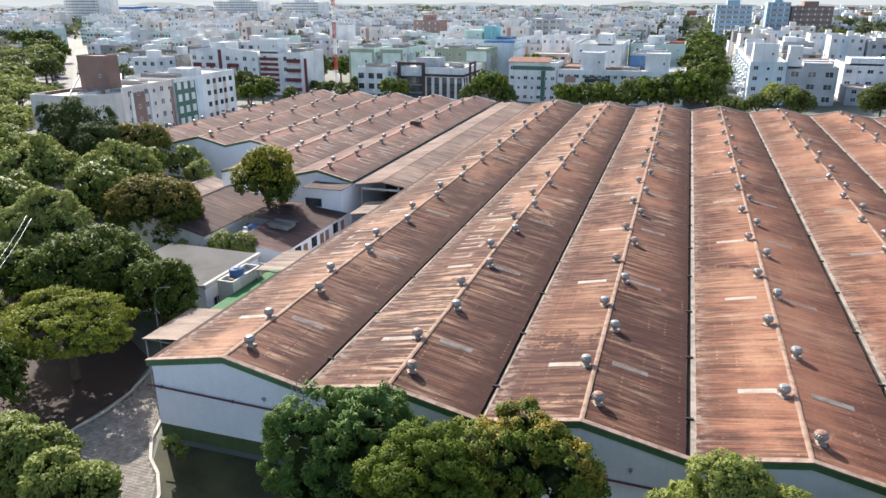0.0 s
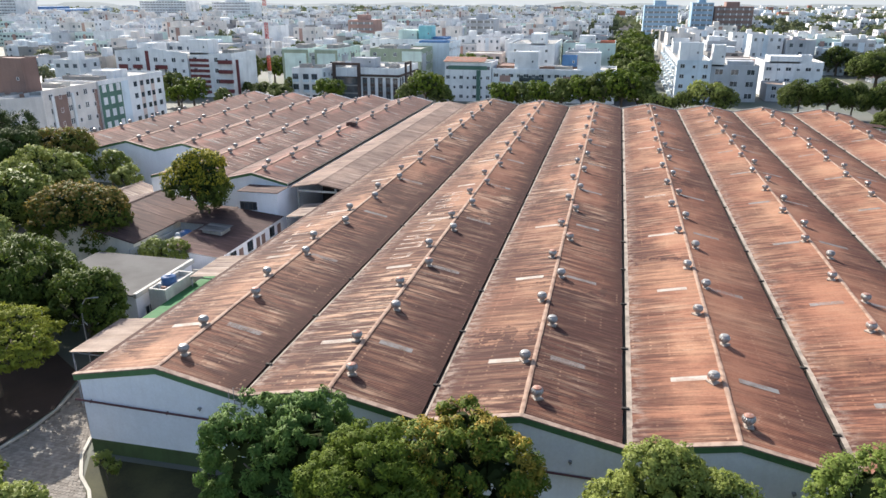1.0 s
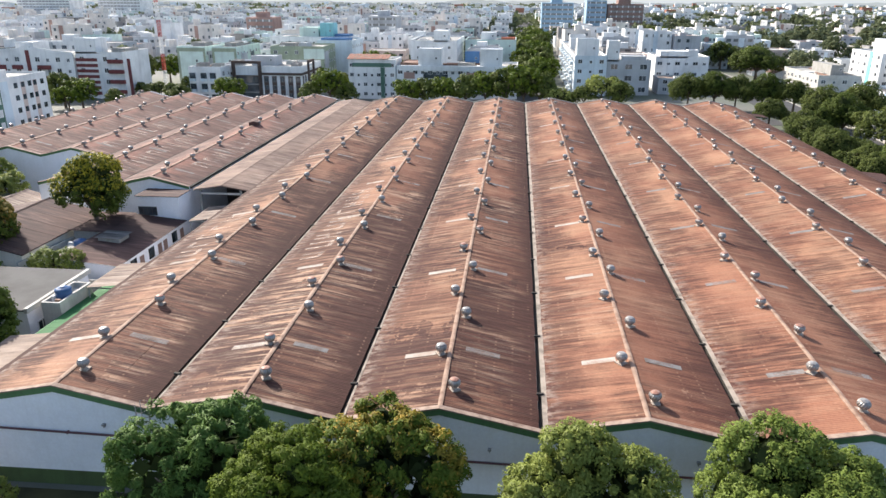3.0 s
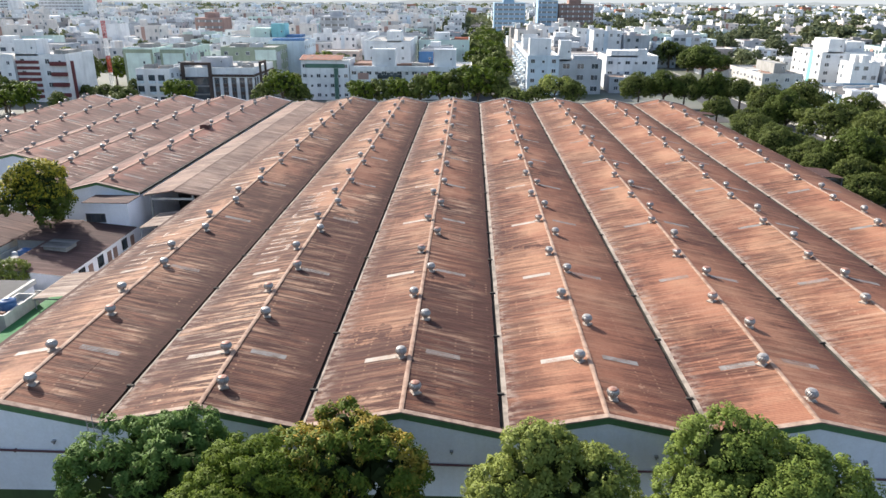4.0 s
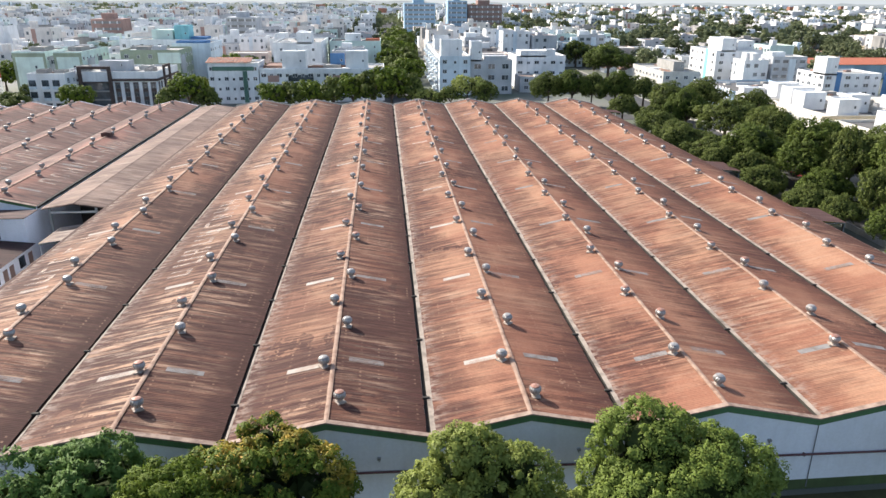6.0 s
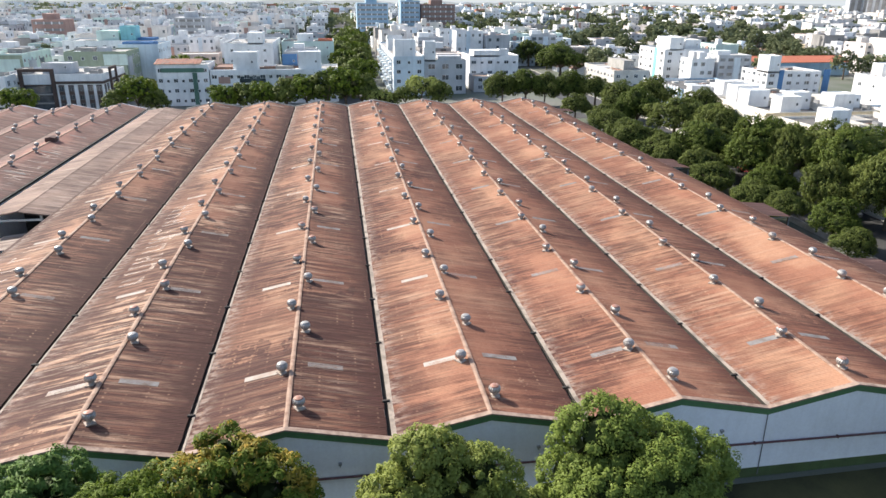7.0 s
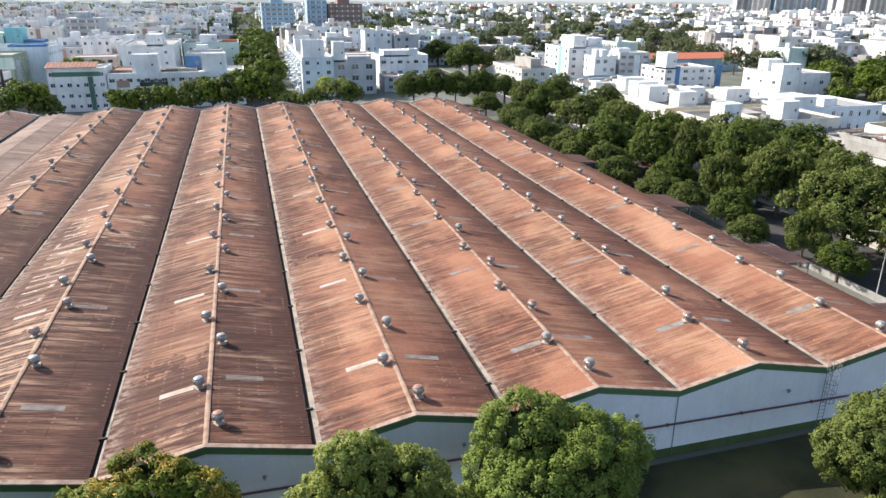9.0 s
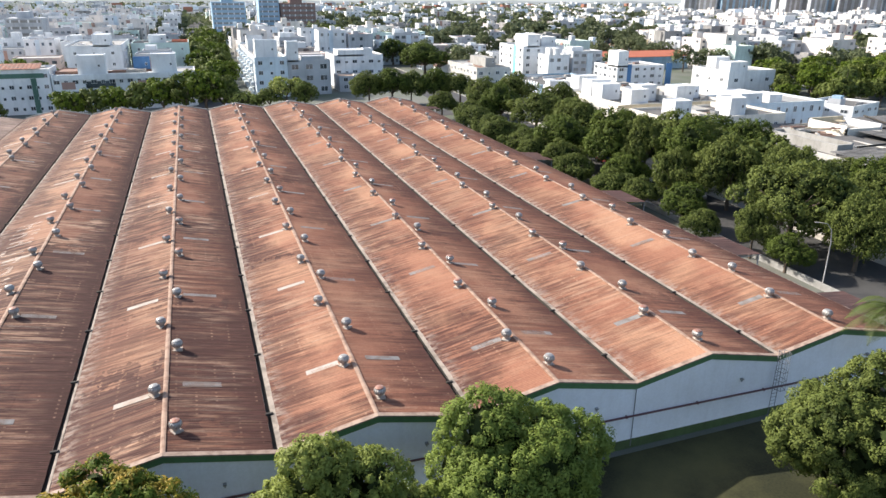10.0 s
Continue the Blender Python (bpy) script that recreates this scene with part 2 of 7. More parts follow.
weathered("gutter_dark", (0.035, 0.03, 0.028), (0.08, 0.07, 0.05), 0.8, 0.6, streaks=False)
weathered("wall_white", (0.84, 0.85, 0.90), (0.56, 0.55, 0.56), 0.5, 0.22)
weathered("wall_green", (0.085, 0.125, 0.05), (0.06, 0.07, 0.035), 0.5, 0.8)
weathered("fascia_green", (0.10, 0.20, 0.09), (0.06, 0.09, 0.05), 0.5, 0.5)
weathered("pipe_maroon", (0.13, 0.045, 0.05), (0.06, 0.03, 0.03), 1.0, 0.6, 0.5, streaks=False)
weathered("vent_metal", (0.37, 0.36, 0.345), (0.13, 0.105, 0.09), 3.0, 0.8, 0.38, streaks=False, metal=0.35, local=True)
weathered("vent_rust", (0.26, 0.10, 0.06), (0.40, 0.34, 0.30), 6.0, 0.7, 0.6, streaks=False, metal=0.2, local=True)
weathered("vent_collar", (0.40, 0.34, 0.29), (0.22, 0.16, 0.12), 3.0, 0.6, 0.8, streaks=False)
weathered("skylight", (0.235, 0.225, 0.215), (0.13, 0.095, 0.075), 1.3, 1.0, 0.75, streaks=False, grain=3.0)
weathered("skylight_pale", (0.42, 0.39, 0.345), (0.30, 0.21, 0.16), 0.9, 1.0, 0.75, streaks=False, grain=3.0)
weathered("steel_gray", (0.35, 0.36, 0.37), (0.15, 0.12, 0.1), 2.0, 0.5, 0.5, streaks=False, metal=0.6)
weathered("steel_dull", (0.16, 0.16, 0.165), (0.08, 0.065, 0.055), 2.0, 0.6, 0.6, streaks=False, metal=0.2)
weathered("concrete", (0.36, 0.35, 0.33), (0.16, 0.15, 0.13), 0.4, 0.6)
weathered("concrete_pale", (0.55, 0.53, 0.49), (0.27, 0.25, 0.22), 0.5, 0.6)
weathered("kerb_stone", (0.50, 0.47, 0.41), (0.24, 0.21, 0.18), 0.8, 0.6, streaks=False)
weathered("asphalt", (0.055, 0.054, 0.053), (0.10, 0.095, 0.09), 0.3, 0.6, streaks=False)
weathered("verge", (0.075, 0.085, 0.03), (0.16, 0.13, 0.075), 0.15, 0.8, streaks=False)
weathered("tarmac_pale", (0.13, 0.125, 0.12), (0.08, 0.08, 0.08), 0.25, 0.6, streaks=False)
m, n, l, b = mat("paver", (0.3, 0.27, 0.23), 0.85, spec=0.3)
fr = n.new("ShaderNodeMath")
fr.operation = "ADD"
l.new(n.new("ShaderNodeObjectInfo").outputs["Random"], fr.inputs[0]), l.new(n.new("ShaderNodeNewGeometry").outputs["Random Per Island"], fr.inputs[1])
tone = n.new("ShaderNodeMath")
tone.operation = "FRACT"
l.new(fr.outputs[0], tone.inputs[0])
v = noise_tex(n, l, coords(n, l, gray(0.7)), 1.0, 4)
pc = mix(n, l, tone.outputs[0], (0.30, 0.27, 0.235), (0.19, 0.165, 0.14))
l.new(mix(n, l, ramp(n, l, v, [(0.4, gray(0)), (0.75, gray(0.6))]), pc, (0.14, 0.12, 0.10)), b.inputs["Base Color"])
weathered("paver_joint", (0.12, 0.11, 0.09), (0.07, 0.06, 0.05), 0.6, 0.6, streaks=False)
weathered("earth", (0.06, 0.040, 0.032), (0.035, 0.026, 0.02), 0.3, 0.7, streaks=False)
weathered("town_ground", (0.17, 0.165, 0.15), (0.06, 0.085, 0.035), 0.03, 0.9, streaks=False)
weathered("lawn", (0.018, 0.020, 0.010), (0.105, 0.098, 0.038), 0.12, 0.9, streaks=False)
weathered("turf_green", (0.035, 0.16, 0.055), (0.05, 0.10, 0.04), 0.5, 0.5, streaks=False)
weathered("roof_membrane", (0.14, 0.135, 0.13), (0.08, 0.075, 0.07), 0.3, 0.8, 0.95, streaks=False)
weathered("tank_blue", (0.03, 0.10, 0.25), (0.03, 0.06, 0.12), 1.0, 0.4, 0.5, streaks=False)
weathered("bark", (0.13, 0.10, 0.075), (0.05, 0.04, 0.03), 2.0, 0.7)
weathered("tile_red", (0.33, 0.155, 0.105), (0.17, 0.08, 0.06), 1.0, 0.7, streaks=False)
weathered("tile_dull", (0.26, 0.16, 0.12), (0.12, 0.08, 0.07), 1.0, 0.7, streaks=False)
weathered("tile_orange", (0.45, 0.15, 0.09), (0.35, 0.12, 0.07), 0.6, 0.5, streaks=False)
weathered("mast_red", (0.42, 0.05, 0.035), (0.25, 0.06, 0.05), 0.6, 0.4)
weathered("mast_white", (0.75, 0.74, 0.72), (0.45, 0.42, 0.4), 0.6, 0.4)
PAINTS = {"white": (0.82, 0.82, 0.82), "cream": (0.79, 0.74, 0.65), "beige": (0.77, 0.71, 0.66), "gray": (0.50, 0.51, 0.53),
          "mint": (0.64, 0.76, 0.70), "bluish": (0.68, 0.76, 0.82), "blue": (0.10, 0.22, 0.42), "green": (0.11, 0.20, 0.155),
          "maroon": (0.19, 0.06, 0.06), "brick": (0.44, 0.28, 0.235), "brown": (0.29, 0.19, 0.16), "teal": (0.25, 0.58, 0.58),
          "dark": (0.09, 0.09, 0.09), "sand": (0.62, 0.52, 0.36), "sky": (0.36, 0.50, 0.62), "pink": (0.68, 0.54, 0.48), "stone": (0.30, 0.29, 0.28),
          "umber": (0.10, 0.07, 0.06), "sage": (0.33, 0.38, 0.28), "turquoise": (0.30, 0.62, 0.66)}
for k, c in PAINTS.items():
    weathered("paint_" + k, c, tuple(0.45 * v for v in c), 0.2, 0.55)
m, n, l, b = mat("glass_dark", (0.035, 0.045, 0.055), 0.12, spec=0.6)
v = noise_tex(n, l, coords(n, l, gray(0.35)), 1.0, 2)
l.new(ramp(n, l, v, [(0.35, (0.015, 0.02, 0.025)), (0.7, (0.09, 0.11, 0.13))]), b.inputs["Base Color"])
# paler than near glass: haze and sky reflection put into the colour
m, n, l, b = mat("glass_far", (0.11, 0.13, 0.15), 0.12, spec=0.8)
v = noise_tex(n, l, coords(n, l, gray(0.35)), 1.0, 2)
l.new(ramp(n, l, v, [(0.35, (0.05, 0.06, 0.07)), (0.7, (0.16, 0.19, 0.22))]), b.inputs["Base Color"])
mat("car_white", (0.75, 0.75, 0.75), 0.25)
mat("car_dark", (0.03, 0.03, 0.035), 0.2)
mat("car_silver", (0.35, 0.36, 0.38), 0.25, 0.4)
mat("car_red", (0.30, 0.03, 0.03), 0.25)
mat("tyre", (0.02, 0.02, 0.02), 0.8)


def leaf_material(name, a, b2, c, gloss=0.45, through=0.3, spots=(0.4, 0.75, 0.5), spec=0.12):
    """Leaves: each its own green, some older or younger, light showing through; c is the colour of the tips and of whole patches."""
    m, n, l, b = mat(name, a, gloss, spec=spec)
    isl = n.new("ShaderNodeNewGeometry").outputs["Random Per Island"]
    col = ramp(n, l, isl, [(0.0, a), (0.9, b2), (1.0, c)])
    big = noise_tex(n, l, coords(n, l, gray(0.5)), 1.0, 4, 0.65)
    col = mix(n, l, ramp(n, l, big, [(spots[0], gray(0)), (spots[1], gray(spots[2]))]), col, c)
    l.new(col, b.inputs["Base Color"])
    tr = n.new("ShaderNodeBsdfTranslucent")
    l.new(col, tr.inputs["Color"])
    ms = n.new("ShaderNodeMixShader")
    ms.inputs[0].default_value = through
    l.new(b.outputs[0], ms.inputs[1]), l.new(tr.outputs[0], ms.inputs[2])
    l.new(ms.outputs[0], n["Material Output"].inputs["Surface"])
    return m


leaf_material("leaf_mango", (0.055, 0.106, 0.023), (0.100, 0.167, 0.038), (0.138, 0.210, 0.049), 0.6, 0.2, spec=0.1)
leaf_material("leaf_fine", (0.066, 0.101, 0.013), (0.101, 0.144, 0.016), (0.143, 0.181, 0.022), 0.65)
leaf_material("leaf_yellow", (0.071, 0.109, 0.013), (0.121, 0.159, 0.021), (0.437, 0.270, 0.050), 0.6, 0.25, (0.52, 0.68, 0.75))
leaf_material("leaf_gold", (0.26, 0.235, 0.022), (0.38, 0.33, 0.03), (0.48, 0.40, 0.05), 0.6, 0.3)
leaf_material("leaf_green_dark", (0.052, 0.078, 0.015), (0.081, 0.110, 0.018), (0.113, 0.143, 0.026), 0.65, 0.2)
leaf_material("leaf_lime", (0.14, 0.165, 0.022), (0.21, 0.235, 0.032), (0.27, 0.285, 0.045), 0.65, 0.32)
leaf_material("leaf_pine", (0.039, 0.061, 0.014), (0.061, 0.091, 0.022), (0.085, 0.116, 0.028), 0.7, 0.12, spec=0.15)
# own sage green, lifted to carry the haze over the western trees
leaf_material("leaf_sage", (0.185, 0.215, 0.054), (0.259, 0.293, 0.078), (0.317, 0.346, 0.098), 0.7, 0.32, spec=0.15)
leaf_material("leaf_street", (0.068, 0.090, 0.022), (0.107, 0.133, 0.031), (0.165, 0.188, 0.046), 0.65, 0.22)
leaf_material("leaf_olive", (0.129, 0.161, 0.033), (0.196, 0.232, 0.051), (0.264, 0.296, 0.074), 0.55)
leaf_material("leaf_bright", (0.112, 0.160, 0.030), (0.170, 0.222, 0.046), (0.228, 0.276, 0.064), 0.6)
leaf_material("leaf_green", (0.058, 0.087, 0.014), (0.087, 0.121, 0.021), (0.124, 0.155, 0.029), 0.6)
leaf_material("leaf_russet", (0.145, 0.115, 0.025), (0.215, 0.155, 0.035), (0.28, 0.18, 0.05), 0.65)
# greyer, paler green for far trees: distance haze mixed into the leaf colour
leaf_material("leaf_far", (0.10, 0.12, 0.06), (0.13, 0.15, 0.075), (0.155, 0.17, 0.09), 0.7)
leaf_material("leaf_palm", (0.045, 0.064, 0.014), (0.071, 0.094, 0.022), (0.098, 0.112, 0.032), 0.55, 0.15)
leaf_material("leaf_inner_shade", (0.024, 0.035, 0.010), (0.032, 0.045, 0.013), (0.042, 0.056, 0.016), 0.8, 0.05)


# ---------------------------------------------------------------- builders
def gz(x):
    """Height of the ground: it rises a little to the east under the hall."""
    return -0.25 + 1.3 * min(1.0, max(0.0, (x + 36) / 74))


def part(name, bm, material, parent=None, label=""):
    """One mesh object from a bmesh, under a thing or a part."""
    me = bpy.data.meshes.new(name)
    bm.to_mesh(me)
    bm.free()
    for k in ([material] if isinstance(material, str) else material):
        me.materials.append(MATS[k])
    ob = new(name, me)
    ob.parent = parent
    return tagged(ob, label)


def mesh_np(name, verts, quads, material, smooth=False, midx=None, normals=None):
    """A mesh straight from arrays of corners and four-sided faces."""
    me = bpy.data.meshes.new(name)
    q = np.asarray(quads, dtype=np.int32).reshape(-1, 4)
    v = np.asarray(verts, dtype=np.float32).reshape(-1, 3)
    me.vertices.add(len(v))
    me.vertices.foreach_set("co", v.ravel())
    me.loops.add(q.size)
    me.loops.foreach_set("vertex_index", q.ravel())
    me.polygons.add(len(q))
    me.polygons.foreach_set("loop_start", np.arange(0, q.size, 4, dtype=np.int32))
    for k in ([material] if isinstance(material, str) else material):
        me.materials.append(MATS[k])
    if midx is not None:
        me.polygons.foreach_set("material_index", np.asarray(midx, dtype=np.int32))
    me.polygons.foreach_set("use_smooth", np.full(len(q), smooth, dtype=bool))
    me.update(calc_edges=True)
    me.validate()
    if normals is not None:
        me.polygons.foreach_set("use_smooth", np.ones(len(q), dtype=bool))
        me.normals_split_custom_set_from_vertices(normals.tolist())
    return me


def box(bm, x0, y0, z0, x1, y1, z1, mi=0):
    vs = [bm.verts.new(p) for p in ((x0, y0, z0), (x1, y0, z0), (x1, y1, z0), (x0, y1, z0),
                                    (x0, y0, z1), (x1, y0, z1), (x1, y1, z1), (x0, y1, z1))]
    for f in ((0, 3, 2, 1), (4, 5, 6, 7), (0, 1, 5, 4), (1, 2, 6, 5), (2, 3, 7, 6), (3, 0, 4, 7)):
        bm.faces.new([vs[i] for i in f]).material_index = mi
    return vs


def prism(bm, pts, y0, y1, mi=0):
    """Extrude an outline in x and z from y0 to y1."""
    a = [bm.verts.new((x, y0, z)) for x, z in pts]
    c = [bm.verts.new((x, y1, z)) for x, z in pts]
    fs = [bm.faces.new(a), bm.faces.new(c[::-1])]
    for i in range(len(pts)):
        j = (i + 1) % len(pts)
        fs.append(bm.faces.new((a[j], a[i], c[i], c[j])))
    for f in fs:
        f.material_index = mi
    bmesh.ops.recalc_face_normals(bm, faces=fs)


def tube(bm, pts, radii, sides=8, mi=0):
    """A tapering tube through points."""
    rings = []
    for i, p in enumerate(pts):
        p = Vector(p)
        d = (Vector(pts[min(i + 1, len(pts) - 1)]) - Vector(pts[max(i - 1, 0)])).normalized()
        u = d.orthogonal().normalized()
        w = d.cross(u)
        rings.append([bm.verts.new(p + radii[i] * (math.cos(a) * u + math.sin(a) * w)) for a in
                      [2 * math.pi * k / sides for k in range(sides)]])
    for r0, r1 in zip(rings, rings[1:]):
        # match the ring turned nearest
        best = min(range(sides), key=lambda s: (r0[0].co - r1[s].co).length)
        for k in range(sides):
            f = bm.faces.new((r0[k], r0[(k + 1) % sides], r1[(k + 1 + best) % sides], r1[(k + best) % sides]))
            f.smooth, f.material_index = True, mi
    for r in (rings[0], rings[-1]):
        try:
            bm.faces.new(r).material_index = mi
        except ValueError:
            pass


def lathe(bm, profile, sides=12, mi=0, smooth=True):
    """Turn an outline of (radius, height) about z."""
    rings = [[bm.verts.new((r * math.cos(2 * math.pi * k / sides), r * math.sin(2 * math.pi * k / sides), z)) for k in range(sides)] for r, z in profile]
    for a, c in zip(rings, rings[1:]):
        for k in range(sides):
            f = bm.faces.new((a[k], a[(k + 1) % sides], c[(k + 1) % sides], c[k]))
            f.smooth, f.material_index = smooth, mi
    bm.faces.new(rings[-1]).material_index = mi
    bm.faces.new(rings[0][::-1]).material_index = mi


def thing(name, m, label, category, group="", kind=""):
    """An empty at the base of a thing, to hold its parts."""
    ob = new(name)
    ob.matrix_world = m
    ob.empty_display_size = 0.3
    return tagged(ob, label, category, group, kind)


# ---------------------------------------------------------------- ground
gx = [-4500.0, -36.0, 38.0, 4500.0]
bm = bmesh.new()
rows_g = [[bm.verts.new((x, y, gz(x))) for x in gx] for y in (-600.0, 4600.0)]
for i in range(3):
    bm.faces.new((rows_g[0][i], rows_g[0][i + 1], rows_g[1][i + 1], rows_g[1][i]))
tagged(part("ground", bm, "town_ground"), "grey and green town ground reaching the horizon", "ground", kind="structure")


def sheet(name, pts, z, material, label, category, thick=0.06, kind="structure"):
    """A flat piece of ground with a little thickness, from its outline."""
    bm = bmesh.new()
    bm.faces.new([bm.verts.new((x, y, 0)) for x, y in pts])
    bmesh.ops.triangulate(bm, faces=bm.faces[:])
    for cut in (-36.0, 38.0):
        bmesh.ops.bisect_plane(bm, geom=bm.verts[:] + bm.edges[:] + bm.faces[:], plane_co=(cut, 0, 0), plane_no=(1, 0, 0))
    out = bmesh.ops.extrude_face_region(bm, geom=bm.faces[:])
    up = {v for v in out["geom"] if isinstance(v, bmesh.types.BMVert)}
    for v in bm.verts:
        v.co.z = gz(v.co.x) + (z if v in up else z - thick)
    bmesh.ops.recalc_face_normals(bm, faces=bm.faces)
    return tagged(part(name, bm, material), label, category, kind=kind)


sheet("lawn", [(-36, -30), (1, -30), (38, -30), (62, -30), (62, 0), (38, -0.5), (0, -0.5), (-36, -0.5), (-34.5, -3), (-31.5, -6), (-29, -11)], 0.06,
      "lawn", "patchy lawn in front of the hall", "lawn")
sheet("yard_ground", [(-48, -34), (-30, -34), (-29.2, -11), (-31.8, -5.6), (-35, -2.6), (-37.6, 1.5), (-37.2, 60), (-47, 60), (-44.5, 10), (-42.6, 4), (-43, -2), (-46, -8)],
      0.04, "paver_joint", "paved lane beside the hall", "pavement")
sheet("earth_bank", [(-44.6, 9), (-42.9, 4), (-43.3, -2), (-46.4, -8), (-60, -12), (-75, 0), (-75, 22), (-60, 18)], 0.09, "earth", "bare brown earth under the trees", "ground")
sheet("street_west", [(-155, 19), (-62, 36), (-72, 61), (-102, 63), (-117, 68), (-146, 100), (-646, 608), (-661, 593), (-160, 92), (-169, 62)], 0.05, "tarmac_pale",
      "pale asphalt street with trees and parked cars", "road")
sheet("verge_west", [(-170, 62.5), (-161, 92), (-662, 593), (-700, 560), (-215, 62)], 0.05, "verge", "worn grass verge beside the western street", "grass")
sheet("street_north", [(-108, 139), (62, 139), (63, 148), (-108, 148)], 0.05, "asphalt", "asphalt street behind the hall", "road")
sheet("street_east", [(60.2, -30), (71, -30), (73.2, 61), (75.6, 138), (80, 268), (68, 268), (63.7, 135), (61.4, 61)], 0.05, "asphalt", "grey asphalt street beside the hall", "road")
sheet("pavement_east", [(71.2, -30), (73.4, -30), (75.6, 61), (77.8, 138), (75.8, 138), (73.4, 61)], 0.16, "kerb_stone", "pale concrete pavement of the side street", "pavement")
sheet("avenue", [(-2.3, 148), (9.4, 148), (11.6, 980), (-3, 980)], 0.055, "asphalt", "long straight street lined with trees", "road")


def strip_wall(name, pts, h, t, material, label, category, z0=0.0):
    """Kerb or low wall that follows a line."""
    bm = bmesh.new()
    for (xa, ya), (xb, yb) in zip(pts, pts[1:]):
        d = Vector((xb - xa, yb - ya)).normalized()
        nx, ny = -d.y * t / 2, d.x * t / 2
        c = [(xa + nx, ya + ny), (xb + nx, yb + ny), (xb - nx, yb - ny), (xa - nx, ya - ny)]
        lo = [bm.verts.new((x, y, gz(x) + z0 - 0.1)) for x, y in c]
        hi = [bm.verts.new((x, y, gz(x) + z0 + h)) for x, y in c]
        bm.faces.new(hi)
        for i in range(4):
            bm.faces.new((lo[i], lo[(i + 1) % 4], hi[(i + 1) % 4], hi[i]))
    bmesh.ops.recalc_face_normals(bm, faces=bm.faces)
    return tagged(part(name, bm, material), label, category, kind="structure")


strip_wall("kerb_lawn", [(-29.2, -12), (-30.4, -8.5), (-31.8, -5.6), (-33.4, -3.8), (-35, -2.6), (-36.6, -0.6), (-37.5, 1.5), (-37.3, 4)], 0.16, 0.22, "kerb_stone", "pale curved kerb along the paved lane", "kerb")
strip_wall("kerb_bank", [(-46, -8), (-44, -4.6), (-43, -2), (-42.5, 1), (-42.6, 4), (-43.4, 7), (-44.5, 10)], 0.16, 0.22, "kerb_stone", "pale kerb between lane and earth bank", "kerb")
strip_wall("boundary_wall", [(59.2, -25), (59.4, 16), (60.2, 61), (61.7, 128)], 0.8, 0.18, "concrete", "low weathered boundary wall along the street", "wall")
strip_wall("garden_wall", [(73.9, 12), (74.3, 33), (75.4, 62)], 1.1, 0.2, "concrete_pale", "weathered pale garden wall along the far pavement", "wall")
strip_wall("kerb_street", [(71.1, -30), (73.3, 61), (75.7, 138), (80.1, 266)], 0.16, 0.2, "kerb_stone", "kerb of the side street", "kerb")

# ---------------------------------------------------------------- the hall
W, NB, LEN = 12.04, 7, 133.9
ZR, ZV = 7.24, 6.0
RIDGES = [(i - 2.5) * W for i in range(NB)]
EAVE_W, EAVE_E = -36.6, 48.3
DROP = (ZR - ZV) / 6.0


def hexa(name, cells, material, midx=None):
    """Many eight-cornered blocks in one mesh."""
    v = np.asarray(cells, dtype=np.float32).reshape(-1, 3)
    n = len(v) // 8
    f = np.array([(0, 3, 2, 1), (4, 5, 6, 7), (0, 1, 5, 4), (1, 2, 6, 5), (2, 3, 7, 6), (3, 0, 4, 7)])
    q = (np.arange(n) * 8)[:, None, None] + f[None]
    return mesh_np(name, v, q, material, midx=None if midx is None else np.repeat(midx, 6))


def block(x0, y0, z0, x1, y1, z1):
    return [(x0, y0, z0), (x1, y0, z0), (x1, y1, z0), (x0, y1, z0), (x0, y0, z1), (x1, y0, z1), (x1, y1, z1), (x0, y1, z1)]


def corrugated(side, u0, u1, width, waves, lift, drop=DROP, amp=0.013, samples=4, edge=True):
    """One roof sheet: waves run down the slope; u is the distance from the ridge."""
    k = waves * samples + 2
    y = np.arange(k) * width / (waves * samples)
    w = amp * np.sin(np.arange(k) * 2 * math.pi / samples + 0.6)
    vs = []
    for u, up in ((u0, 0.0), (u1, lift)):
        vs.append(np.stack([np.full(k, side * u), y, -u * drop + w + up], 1))
    a = np.arange(k - 1)
    q = np.stack([a, a + 1, a + 1 + k, a + k], 1)
    if side > 0:
        q = q[:, ::-1]
    v = np.concatenate(vs)
    if not edge:
        return v, q
    # the lower rim has a visible thickness
    lip = v[k:] + np.array([side * 0.002, 0, 0.0])
    v = np.concatenate([v, lip, lip - np.array([0, 0, 0.005])])
    q2 = np.stack([a + 2 * k, a + 1 + 2 * k, a + 1 + 3 * k, a + 3 * k], 1)
    if side > 0:
        q2 = q2[:, ::-1]
    return v, np.concatenate([q, q2])


